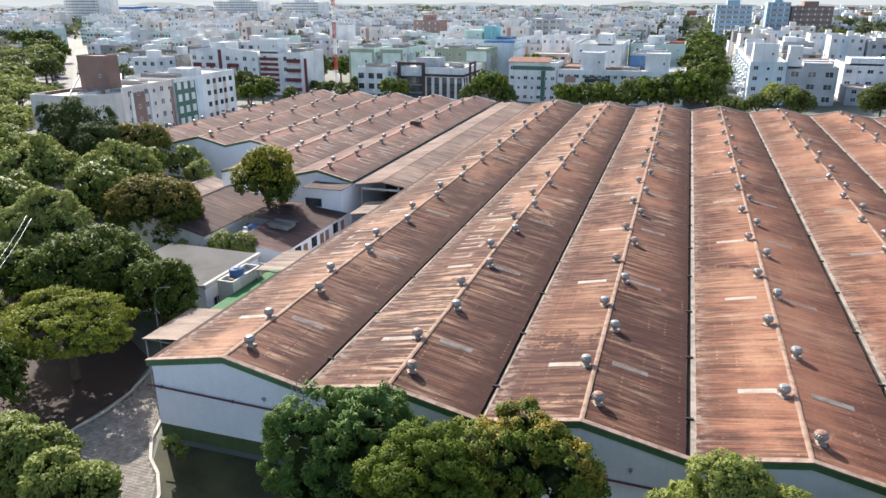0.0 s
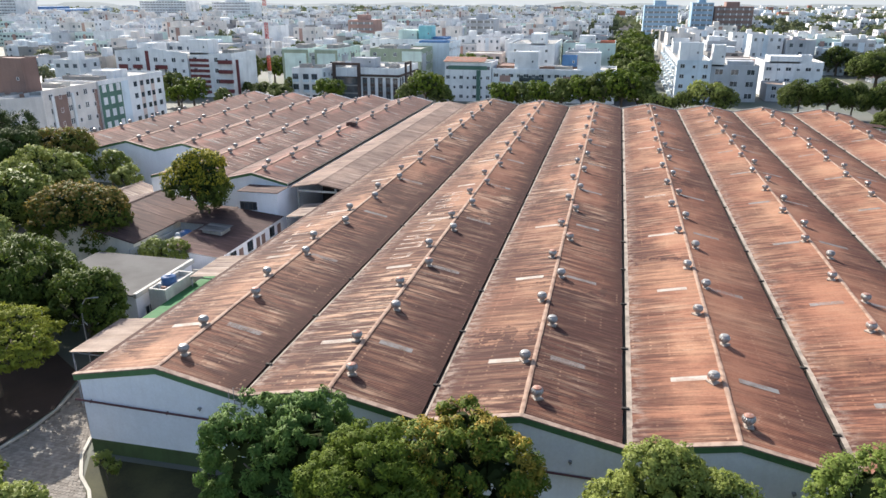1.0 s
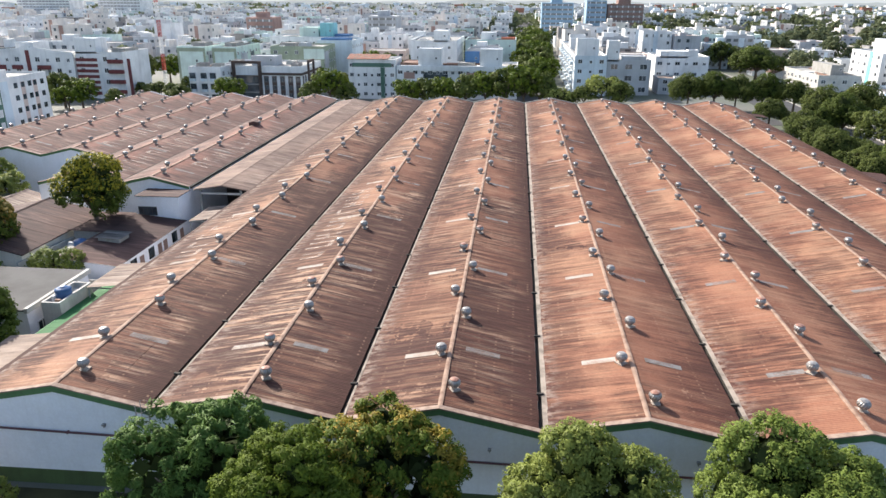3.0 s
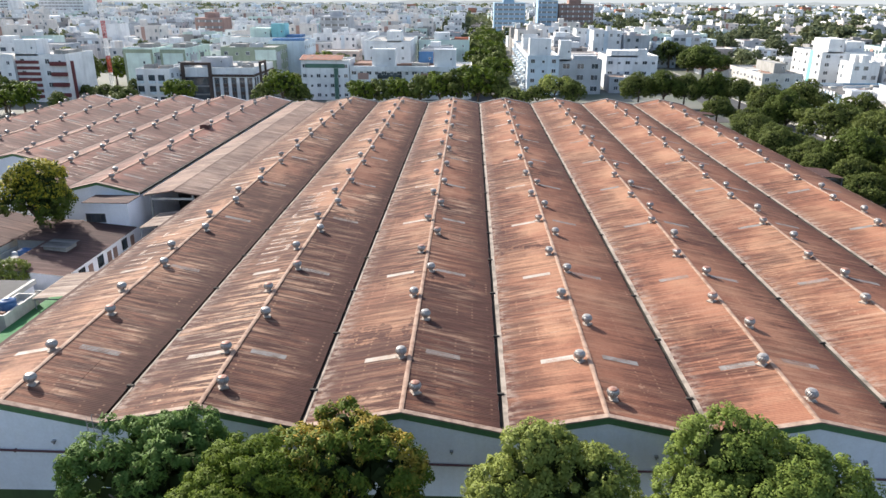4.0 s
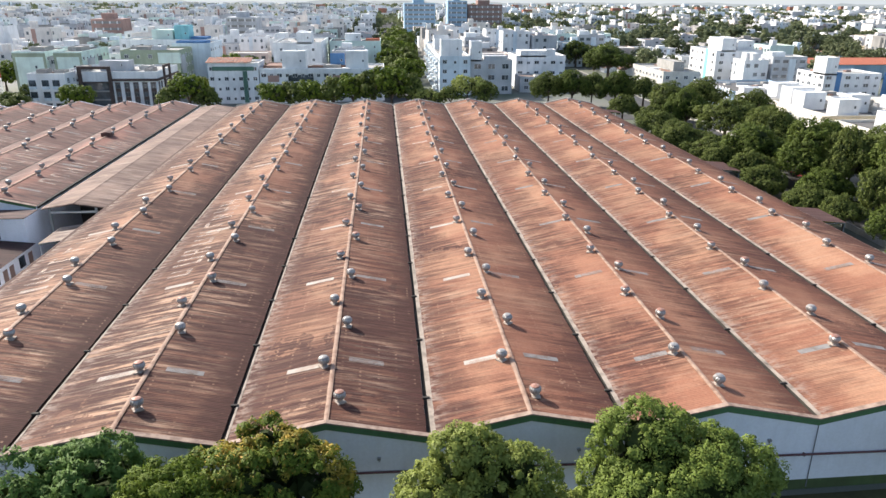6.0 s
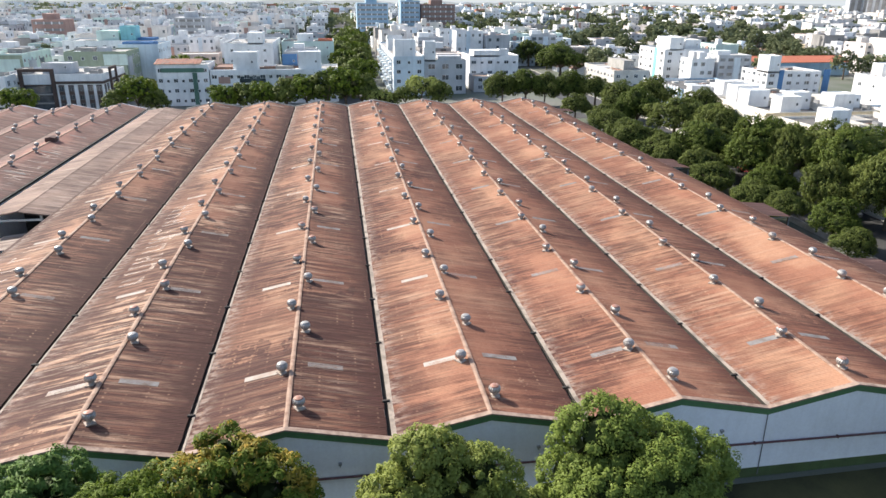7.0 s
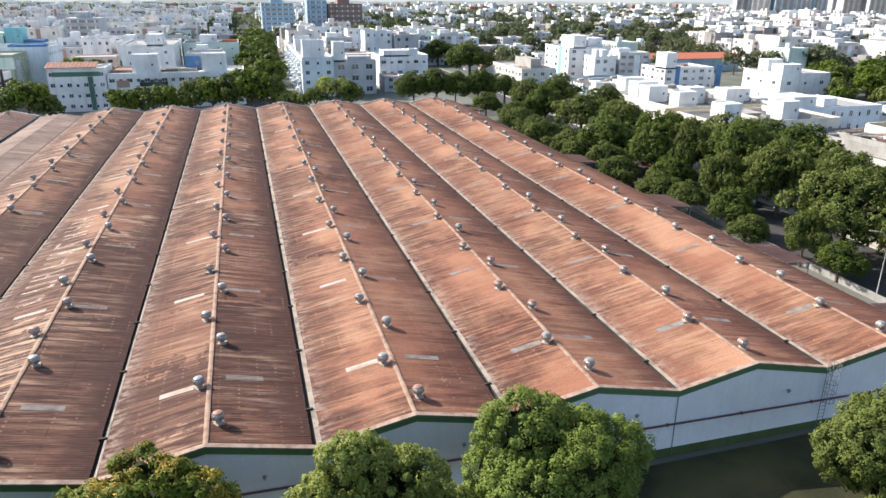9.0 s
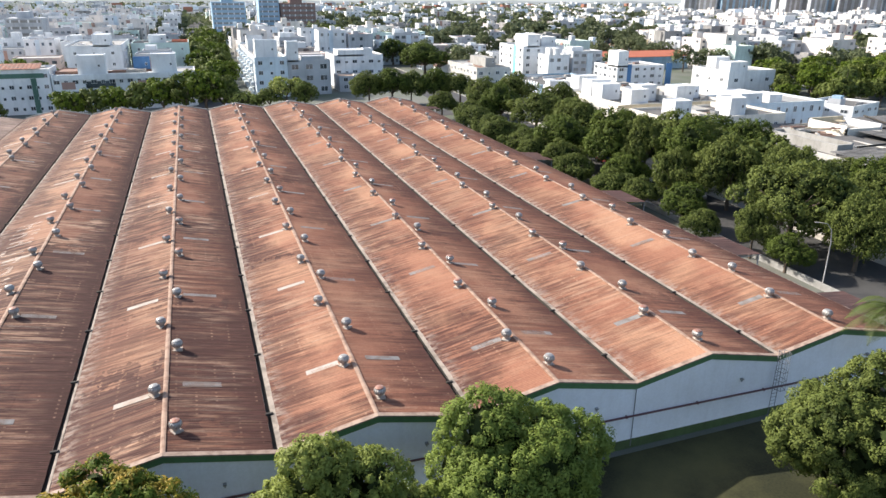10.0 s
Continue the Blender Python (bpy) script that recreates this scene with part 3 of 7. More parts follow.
def sheeted(parent, side, zr, run, length, near, material, drop, sheet_w=1.05, rows=2, rng=None, deck=True, waves=6, samples=4):
    """One roof slope: a deck of boards under it, sheets near the front one by one, the others joined."""
    bm = bmesh.new()
    d = 0.09
    pts = [(side * 0.03, -d), (side * run, -run * drop - d), (side * run, -run * drop - d - 0.08), (side * 0.03, -d - 0.08)]
    prism(bm, pts, 0.02, length - 0.02)
    slope = part("roof_slope", bm, material, parent)
    slope.location = (0, 0, zr)
    step = run / rows
    count = int(length / sheet_w)
    vs, qs, base = [], [], 0
    for r in range(rows):
        u0, u1 = max(0.06, r * step - 0.14), (r + 1) * step
        v, q = corrugated(side, u0, u1, sheet_w, waves, 0.0035 * (rows - r), drop, samples=samples)
        me = mesh_np("roof_sheet", v, q, material, smooth=True)
        if r < rows - 1:
            v, q = corrugated(side, u0, u1, sheet_w, waves, 0.0035 * (rows - r), drop, samples=samples, edge=False)
        for k in range(count):
            dz = rng.uniform(-0.0006, 0.0006) + 0.001 * (k % 2)
            dx = side * rng.uniform(-0.03, 0.03)
            if k < near:
                ob = new("roof_sheet", me)
                ob.parent = slope
                ob.location = (dx, k * sheet_w, dz)
            else:
                vs.append(v + np.array([dx, k * sheet_w, dz]))
                qs.append(q + base)
                base += len(v)
    ob = new("roof_sheeting", mesh_np("roof_sheeting", np.concatenate(vs), np.concatenate(qs), material, smooth=True))
    ob.parent = slope
    tagged(ob, kind="stuff")
    return slope


def ridge_cap(parent, x, zr, y0, y1, material="ridge_pale", half=0.15, rng=None):
    """Mortared ridge: flat wings meeting in a low rounded crest, its line a little unsteady."""
    prof = [(-half, -half * DROP - 0.03), (-half, -half * DROP + 0.03), (-0.05, 0.03), (0.05, 0.03), (half, -half * DROP + 0.03), (half, -half * DROP - 0.03)]
    n = int((y1 - y0) / 1.1) + 1
    vs, qs, k = [], [], len(prof)
    for j in range(n + 1):
        y = y0 + (y1 - y0) * j / n
        w, h = rng.uniform(0.9, 1.12), rng.uniform(-0.008, 0.008)
        vs += [(px * w, y, pz + h) for px, pz in prof]
        if j:
            a = (j - 1) * k
            qs += [(a + i, a + i + 1, a + k + i + 1, a + k + i) for i in range(k - 1)]
    ob = new("ridge_cap", mesh_np("ridge_cap", np.array(vs), np.array(qs), material))
    ob.parent, ob.location = parent, (x, 0, zr)
    return ob


def gutter(parent, x, y0, y1, zv, rng, shelf=0.22):
    """Concrete valley gutter with a dark channel, straps across it and a raised joint."""
    bm = bmesh.new()
    pts = [(-0.30, zv + 0.02), (-0.17, zv + 0.02), (-0.16, zv - 0.2), (0.07, zv - 0.2), (0.08, zv + 0.06), (shelf, zv + 0.07), (shelf + 0.01, zv - 0.3), (-0.30, zv - 0.3)]
    prism(bm, pts, y0, y1)
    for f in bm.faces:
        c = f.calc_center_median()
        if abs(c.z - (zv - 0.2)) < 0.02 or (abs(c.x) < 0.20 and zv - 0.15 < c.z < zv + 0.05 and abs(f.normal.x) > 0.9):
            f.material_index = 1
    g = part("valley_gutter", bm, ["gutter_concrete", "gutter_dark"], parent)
    g.location = (x, 0, 0)
    y = y0 + 4.0
    bm = bmesh.new()
    box(bm, -0.26, -0.11, -0.06, 0.22, 0.11, 0.09)
    bmesh.ops.bevel(bm, geom=bm.edges[:], offset=0.03, segments=1, affect="EDGES")
    me = bpy.data.meshes.new("gutter_strap")
    bm.to_mesh(me), bm.free()
    me.materials.append(MATS["gutter_dark"])
    while y < y1:
        s = new("gutter_strap", me)
        s.parent, s.location = g, (rng.uniform(-0.05, 0.05), y, zv + 0.06)
        y += 8.1


hall = thing("warehouse", pose(0, 0, 0), "long white warehouse with seven rust-red corrugated roof gables", "warehouse")
rng = random.Random(4)
for i, r in enumerate(RIDGES):
    for side in (-1, 1):
        run = 5.86 if side > 0 else (5.80 if i < 3 else 5.62)
        if i == 0 and side < 0:
            run = r - EAVE_W
        if i == NB - 1 and side > 0:
            run = EAVE_E - r
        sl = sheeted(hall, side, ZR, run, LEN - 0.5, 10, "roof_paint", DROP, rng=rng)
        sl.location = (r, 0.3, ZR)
    ridge_cap(hall, r, ZR + 0.03, 0.3, LEN - 0.2, rng=rng)
    if i < NB - 1:
        gutter(hall, r + W / 2, 0.25, LEN - 0.2, ZV, rng, 0.22 if i < 2 else 0.42)

# gable walls, front and back, each bay its own piece


def gable(x0, xr, x1, z0a, z0b, y0, y1, ztop, drop, name, material, parent, zlo=None):
    bm = bmesh.new()
    pts = [(x0, z0a), (x1, z0b), (x1, ztop - (x1 - xr) * drop), (xr, ztop), (x0, ztop - (xr - x0) * drop)]
    prism(bm, pts, y0, y1)
    return part(name, bm, material, parent)


def band(x0, xr, x1, ztop, drop, depth, y0, y1, name, material, parent):
    """A band that follows the gable's top edge."""
    bm = bmesh.new()
    for xa, xb in ((x0, xr), (xr, x1)):
        za, zb = ztop - abs(xa - xr) * drop, ztop - abs(xb - xr) * drop
        prism(bm, [(xa, za - depth), (xb, zb - depth), (xb, zb), (xa, za)], y0, y1)
    return part(name, bm, material, parent)


def base_top(x):
    """Upper edge of the green wall base, lower towards the rising ground in the east."""
    return gz(x) + 1.12 - 0.52 * min(1.0, max(0.0, (x + 10) / 48))


for i, r in enumerate(RIDGES):
    x0 = EAVE_W + 0.45 if i == 0 else r - W / 2
    x1 = EAVE_E - 0.45 if i == NB - 1 else r + W / 2
    top = ZR + 0.06
    wall = gable(x0 + 0.003, r, x1 - 0.003, base_top(x0), base_top(x1), 0.10, 0.32, top - 0.02, DROP, "gable_wall", "wall_white", hall)
    bm = bmesh.new()
    prism(bm, [(x0, gz(x0) - 0.3), (x1, gz(x1) - 0.3), (x1, base_top(x1)), (x0, base_top(x0))], 0.085, 0.32)
    part("wall_base", bm, "wall_green", hall, "dark green painted wall base")
    bx0 = EAVE_W if i == 0 else x0
    bx1 = EAVE_E if i == NB - 1 else x1
    band(bx0, r, bx1, top - 0.06, DROP, 0.40, 0.03, 0.16, "fascia", "fascia_green", hall)
    band(bx0, r, bx1, top + 0.06, DROP, 0.09, -0.03, 0.34, "coping", "coping", hall)
    gable(x0 + 0.003, r, x1 - 0.003, gz(x0) - 0.3, gz(x1) - 0.3, LEN - 0.25, LEN, top - 0.1, DROP, "gable_wall", "wall_white", hall)
    band(bx0, r, bx1, top + 0.1, DROP, 0.16, LEN - 0.32, LEN + 0.08, "coping_back", "concrete", hall)
for x, nm in ((EAVE_W + 0.45, "side_wall"), (EAVE_E - 0.65, "side_wall")):
    bm = bmesh.new()
    box(bm, x, 0.33, gz(x) - 0.3, x + 0.2, LEN - 0.26, ZV - 0.35)
    part(nm, bm, "wall_white", hall)

# the maroon pipe with brackets and small wall lamps
bm = bmesh.new()
tube(bm, [(x, -0.02, 4.02 - 0.0085 * (x + 35)) for x in (-36.7, -20, 0, 20, 48.2)], [0.07] * 5, 8)
pipe = part("wall_pipe", bm, "pipe_maroon", hall, "maroon pipe along the gable wall")
for k in range(15):
    x = -35.5 + 5.9 * k
    bm = bmesh.new()
    box(bm, x - 0.04, -0.1, 3.93 - 0.0085 * (x + 35), x + 0.04, 0.11, 4.11 - 0.0085 * (x + 35))
    part("pipe_bracket", bm, "pipe_maroon", pipe)
for k, r in enumerate(RIDGES):
    for dx in (3.0,):
        bm = bmesh.new()
        x = r + dx
        box(bm, x - 0.1, -0.1, 4.64, x + 0.1, 0.11, 4.76)
        box(bm, x - 0.03, -0.05, 4.5, x + 0.03, 0.11, 4.7)
        part("wall_lamp", bm, "steel_gray", hall, "small grey floodlight")
for x in (-12.0, 12.1, 24.1):
    bm = bmesh.new()
    tube(bm, [(x, 0.05, gz(x) + 0.2), (x, 0.05, 5.6)], [0.03, 0.03], 6)
    part("downpipe", bm, "steel_dull", hall)

# caged ladders at two valleys
for lx in (36.2, -24.1):
    lad = thing("ladder", pose(lx, 0.0, 0), "grey steel caged ladder fixed to the gable wall", "ladder", "caged ladders")
    for s in (-0.25, 0.25):
        bm = bmesh.new()
        tube(bm, [(s, -0.18, gz(lx) - 0.05), (s, -0.18, 6.7)], [0.025, 0.025], 6)
        part("rail", bm, "steel_dull", lad)
    z = gz(lx) + 1.1
    while z < 6.8:
        bm = bmesh.new()
        tube(bm, [(-0.25, -0.18, z), (0.25, -0.18, z)], [0.015, 0.015], 5)
        part("rung", bm, "steel_dull", lad)
        z += 0.3
    z = gz(lx) + 2.6
    while z < 6.8:
        bm = bmesh.new()
        tube(bm, [(-0.25, -0.18, z), (-0.38, -0.5, z), (-0.2, -0.86, z), (0.2, -0.86, z), (0.38, -0.5, z), (0.25, -0.18, z)], [0.02] * 6, 5)
        part("hoop", bm, "steel_dull", lad)
        z += 0.75
    for a, c in ((-0.38, -0.5), (-0.2, -0.86), (0.2, -0.86), (0.38, -0.5)):
        bm = bmesh.new()
        tube(bm, [(a, c, gz(lx) + 2.6), (a, c, 6.75)], [0.014, 0.014], 5)
        part("cage_bar", bm, "steel_dull", lad)

# translucent strips let into the sheeting
for i, r in enumerate(RIDGES):
    y = 7.3
    k = 0
    while y < LEN - 3:
        for side in (-1, 1):
            u0, u1 = (0.95, 3.35) if side < 0 else (1.0, 3.55)
            ln = rng.uniform(-0.25, 0.2)
            v, q = corrugated(side, u0, u1 + ln, 0.52, 3, 0.0, DROP)
            # paler on western slopes of four bays: sun and sky reflection put in colour
            me = mesh_np("skylight_strip", v + np.array([0, 0, 0.016]), q, "skylight_pale" if side < 0 and i < 4 else "skylight", smooth=True)
            o = new("skylight_strip", me)
            o.parent, o.location = hall, (r, y + rng.uniform(-0.25, 0.25) + 0.2 * side, ZR)
            tagged(o, "pale translucent roof strip")
        y += 15.3


# ---------------------------------------------------------------- roof ventilators
def ventilator(m, top="vent_metal"):
    """Turbine ventilator: flared collar, ribbed bulb, cap."""
    v = thing("roof_ventilator", m, "round grey metal turbine ventilator on the roof ridge", "roof ventilator", "turbine ventilators on the roofs")
    bm = bmesh.new()
    lathe(bm, [(0.26, -0.14), (0.22, -0.04), (0.175, 0.0), (0.165, 0.10), (0.18, 0.12)], 14)
    bmesh.ops.translate(bm, verts=bm.verts, vec=(0, 0, 0.02))
    box(bm, -0.34, -0.30, -0.12, 0.34, 0.30, -0.035)
    part("collar", bm, "vent_collar", v)
    bm = bmesh.new()
    sides = 32
    prof = [(0.18, 0.10), (0.28, 0.16), (0.36, 0.27), (0.395, 0.39), (0.37, 0.51), (0.29, 0.61)]
    rings = [[bm.verts.new((r * (1.0 if k % 2 else 0.9) * math.cos(2 * math.pi * (k + 0.6 * j) / sides),
                            r * (1.0 if k % 2 else 0.9) * math.sin(2 * math.pi * (k + 0.6 * j) / sides), z)) for k in range(sides)] for j, (r, z) in enumerate(prof)]
    for a, c in zip(rings, rings[1:]):
        for k in range(sides):
            bm.faces.new((a[k], a[(k + 1) % sides], c[(k + 1) % sides], c[k]))
    part("turbine", bm, "vent_metal", v)
    bm = bmesh.new()
    lathe(bm, [(0.30, 0.605), (0.27, 0.635), (0.17, 0.66), (0.05, 0.675), (0.02, 0.685)], 14)
    part("cap", bm, top, v)
    return v


vent_a = ventilator(pose(RIDGES[0] + 0.62, 2.5, ZR - 0.62 * DROP + 0.08))
vent_b = ventilator(pose(RIDGES[1] - 0.58, 7.2, ZR - 0.58 * DROP + 0.08), "vent_rust")
for i, r in enumerate(RIDGES):
    for side, y0, dx in ((1, 2.5, 0.62), (-1, 7.2, -0.58)):
        for k in range(13):
            y = y0 + 10.22 * k
            if (i, side, k) in ((0, 1, 0), (1, -1, 0)) or y > LEN - 1.5:
                continue
            src = vent_b if rng.random() < 0.45 else vent_a
            copy_thing(src, pose(r + dx + rng.uniform(-0.08, 0.08), y + rng.uniform(-0.3, 0.3), ZR - abs(dx) * DROP + 0.08,
                                 rng.uniform(-3, 3), rng.uniform(-3, 3), rng.uniform(0, 360)))

# faded block lettering on the western slopes, past reading: plain bars
m, n, l, b = mat("letter_faded", (0.60, 0.47, 0.38), 0.85)
v = noise_tex(n, l, coords(n, l, (0.6, 3.0, 0.6)), 1.0, 5, 0.65)
tp = n.new("ShaderNodeBsdfTransparent")
ms = n.new("ShaderNodeMixShader")
l.new(ramp(n, l, v, [(0.42, gray(0.03)), (0.66, gray(0.55))]), ms.inputs[0])
l.new(tp.outputs[0], ms.inputs[1]), l.new(b.outputs[0], ms.inputs[2])
l.new(ms.outputs[0], n["Material Output"].inputs["Surface"])


def lettering(x_ridge, zr, y0, count, pitch, u0, u1, seed, drop=DROP, m=None, side=-1):
    rg = random.Random(seed)
    holder = thing("roof_lettering", m or pose(0, 0, 0), "faded pale painted lettering bars on the roof sheets", "lettering")
    for k in range(count):
        y = y0 + k * pitch
        lo = u0 + rg.uniform(0, 0.5)
        hi = u1 - rg.uniform(0, 0.4)
        wd = rg.uniform(1.5, 2.0)
        bars = [(lo, hi, y, y + 0.42)]
        form = rg.randrange(4)
        if form != 3:
            bars.append((lo, hi, y + wd - 0.42, y + wd))
        if form in (0, 2):
            bars.append((lo, lo + 0.45, y + 0.42, y + wd - 0.42))
        if form == 3:
            bars.append((hi - 0.45, hi, y + 0.42, y + wd))
        if form == 1:
            bars.append((0.5 * (lo + hi) - 0.2, 0.5 * (lo + hi) + 0.2, y + 0.42, y + wd - 0.42))
        for a, c, ya, yb in bars:
            z = zr + 0.046
            cell = [(x_ridge + side * a, ya, z - a * drop - 0.006), (x_ridge + side * c, ya, z - c * drop - 0.006), (x_ridge + side * c, yb, z - c * drop - 0.006), (x_ridge + side * a, yb, z - a * drop - 0.006),
                    (x_ridge + side * a, ya, z - a * drop), (x_ridge + side * c, ya, z - c * drop), (x_ridge + side * c, yb, z - c * drop), (x_ridge + side * a, yb, z - a * drop)]
            o = new("letter_bar", hexa("letter_bar", [cell], "letter_faded"))
            o.parent = holder


lettering(RIDGES[0], ZR, 24.0, 5, 2.8, 1.5, 4.2, 1)
lettering(RIDGES[1], ZR, 25.0, 9, 2.9, 1.4, 4.3, 2)

# ---------------------------------------------------------------- the second hall, to the west
LBX, LBY, LBR = -44.85, 51.3, 0.35
west = thing("warehouse", pose(LBX, LBY, 0, 0, 0, LBR), "older white warehouse with five dark rust-red roof gables", "warehouse")
WB, LB = 10.6, 83.2
LRID = [-5.3 - WB * k for k in range(5)]
LFRONT = [0.0, 0.0, 16.4, 16.4, 16.4]
LDROP = 1.25 / 5.3
LZR = 7.25
for k, r in enumerate(LRID):
    y0 = LFRONT[k]
    for side in (-1, 1):
        sl = sheeted(west, side, LZR, WB / 2 - 0.14, LB - y0, 0, "roof_paint_old", LDROP, rng=rng, samples=3)
        sl.location = (r, y0, LZR)
    ridge_cap(west, r, LZR + 0.03, y0, LB, rng=rng)
    gable(r - WB / 2 + 0.003, r, r + WB / 2 - 0.003, -0.5, -0.5, y0 - 0.2, y0, LZR + 0.02, LDROP, "gable_wall", "wall_white", west)
    band(r - WB / 2, r, r + WB / 2, LZR + 0.04, LDROP, 0.32, y0 - 0.3, y0 - 0.205, "fascia", "fascia_green", west)
    band(r - WB / 2, r, r + WB / 2, LZR + 0.12, LDROP, 0.10, y0 - 0.34, y0 + 0.1, "coping", "coping", west)
    gable(r - WB / 2 + 0.003, r, r + WB / 2 - 0.003, -0.5, -0.5, LB, LB + 0.2, LZR + 0.02, LDROP, "gable_wall", "wall_white", west)
    bm = bmesh.new()
    box(bm, r + WB / 2 - 0.14, y0, 5.7, r + WB / 2 + 0.14, LB, 6.0)
    part("valley_gutter", bm, "gutter_dark", west)
for x in (-0.25, LRID[-1] - WB / 2 + 0.05):
    bm = bmesh.new()
    box(bm, x, 0.01 if x > -1 else 16.41, -0.5, x + 0.2, LB - 0.01, 5.65)
    part("side_wall", bm, "wall_white", west)
bm = bmesh.new()
box(bm, LRID[2] + WB / 2 - 0.1, 0.02, -0.5, LRID[2] + WB / 2 + 0.1, 16.1, 5.7)
part("side_wall", bm, "wall_white", west)
MW = pose(LBX, LBY, 0, 0, 0, LBR)
for k, r in enumerate(LRID):
    for side, y0 in ((1, 2.4), (-1, 6.5)):
        y = LFRONT[k] + y0
        while y < LB - 1.5:
            copy_thing(vent_b if rng.random() < 0.4 else vent_a, MW @ pose(r + side * 0.62, y + rng.uniform(-0.3, 0.3), LZR - 0.62 * LDROP + 0.08, 0, 0, rng.uniform(0, 360)))
            y += 9.6
    y = LFRONT[k] + 5.0
    while y < LB - 3:
        v, q = corrugated(1, 0.9, 3.6, 0.5, 3, 0.0, LDROP)
        o = new("skylight_strip", mesh_np("skylight_strip", v + np.array([0, 0, 0.02]), q, "skylight", smooth=True))
        o.parent, o.location = west, (r, y, LZR)
        y += 13.5
lettering(LRID[0], LZR, 9.0, 9, 3.3, 1.3, 4.2, 5, LDROP, MW, 1)
lettering(LRID[1], LZR, 6.0, 9, 3.3, 1.3, 4.2, 6, LDROP, MW, 1)
lettering(LRID[2], LZR, 22.0, 7, 3.3, 1.3, 4.2, 7, LDROP, MW, 1)
bm = bmesh.new()
prism(bm, [(-0.8, -0.2), (0.8, -0.2), (0.8, 0.55), (0, 0.75), (-0.8, 0.55)], -0.9, 0.9)
mon = part("roof_monitor", bm, "roof_brown", west, "small dark roof monitor on the ridge")
mon.location = (LRID[0], 40, LZR)

# the lower bay between the two halls
low = thing("link_shed", pose(-41.1, 50.5, 0, 0, 0, 0.3), "low open shed with a bare grey-brown roof between the halls", "shed")
for side, run in ((-1, 3.9), (1, 4.0)):
    sl = sheeted(low, side, 6.5, run, 82.5, 0, "roof_link", 0.16, rng=rng, rows=1, samples=3)
    sl.location = (0.9, 0, 6.5)
ridge_cap(low, 0.9, 6.5, 0, 82.5, "roof_link", rng=rng)
for x in (-2.1, 3.4):
    for y in (0.3, 12, 24):
        bm = bmesh.new()
        box(bm, x - 0.12, y - 0.12, -0.4, x + 0.12, y + 0.12, 5.9)
        part("post", bm, "concrete", low)
bm = bmesh.new()
box(bm, -2.2, 9, -0.4, 3.6, 9.2, 5.6)
part("back_wall", bm, "gutter_dark", low)
bm = bmesh.new()
box(bm, -2.2, 0.2, 5.2, 3.6, 0.35, 5.45)
part("lintel", bm, "concrete_pale", low)


def window_mesh(w, h, frame_mat="paint_white"):
    """A window: frame with one or two panes set back in it; it sits on the wall plane y = 0 and faces -y."""
    key = (w, h, frame_mat)
    if key not in WINDOWS:
        t = 0.07
        xs = [-w / 2, -w / 2 + t, w / 2 - t, w / 2] if w < 0.95 else [-w / 2, -w / 2 + t, -t / 2, t / 2, w / 2 - t, w / 2]
        zs = [0, t, h - t, h]
        bm = bmesh.new()
        g = [[bm.verts.new((x, -0.08, z)) for x in xs] for z in zs]
        rim = [bm.verts.new((x, 0, z)) for x, z in ((xs[0], 0), (xs[-1], 0), (xs[-1], h), (xs[0], h))]
        for r in range(3):
            for c in range(len(xs) - 1):
                quad = (g[r][c], g[r][c + 1], g[r + 1][c + 1], g[r + 1][c])
                if r == 1 and c % 2 == 1:
                    back = [bm.verts.new((v.co.x, -0.02, v.co.z)) for v in quad]
                    bm.faces.new(back).material_index = 1
                    for i in range(4):
                        bm.faces.new((quad[i], quad[(i + 1) % 4], back[(i + 1) % 4], back[i]))
                else:
                    bm.faces.new(quad)
        out = [g[0], [g[k][-1] for k in range(4)], g[3][::-1], [g[k][0] for k in (3, 2, 1, 0)]]
        for i in range(4):
            bm.faces.new([rim[i], rim[(i + 1) % 4]] + list(out[i][::-1]))
        me = bpy.data.meshes.new("window")
        bm.to_mesh(me), bm.free()
        me.materials.append(MATS[frame_mat]), me.materials.append(MATS["glass_dark"])
        WINDOWS[key] = me
    return WINDOWS[key]


def shell(bm, hx, hy, z0, h, t=0.2, deep=0.55):
    """Four walls in one piece, with a parapet that stands over the roof."""
    def ring(a, c, z):
        return [bm.verts.new(p) for p in ((-a, -c, z), (a, -c, z), (a, c, z), (-a, c, z))]
    r = [ring(hx, hy, z0), ring(hx, hy, h), ring(hx - t, hy - t, h), ring(hx - t, hy - t, h - deep)]
    for p, q in zip(r, r[1:]):
        for i in range(4):
            bm.faces.new((p[i], p[(i + 1) % 4], q[(i + 1) % 4], q[i]))
    bm.faces.new(r[3])


TAKEN = [(-105, -60, 80, 150), (-6, 140, 14, 980), (58, 20, 84, 268)]
WINDOWS = {}
FACES = {"S": (0, -1, 0), "E": (1, 0, 90), "N": (0, 1, 180), "W": (-1, 0, -90)}


def window_on(parent, face, hx, hy, u, z, w, h, frame_mat="paint_white"):
    """Put a window on one face of a box of half sizes hx, hy; u runs along the face to the right as one looks at it."""
    fx, fy, turn = FACES[face]
    o = new("window", window_mesh(w, h, frame_mat))
    o.parent = parent
    p = Matrix.Rotation(radians(turn), 4, "Z") @ Vector((u, -(hx if face in "EW" else hy) - 0.004, z))
    o.matrix_local = Matrix.Translation(p) @ Matrix.Rotation(radians(turn), 4, "Z")
    return o


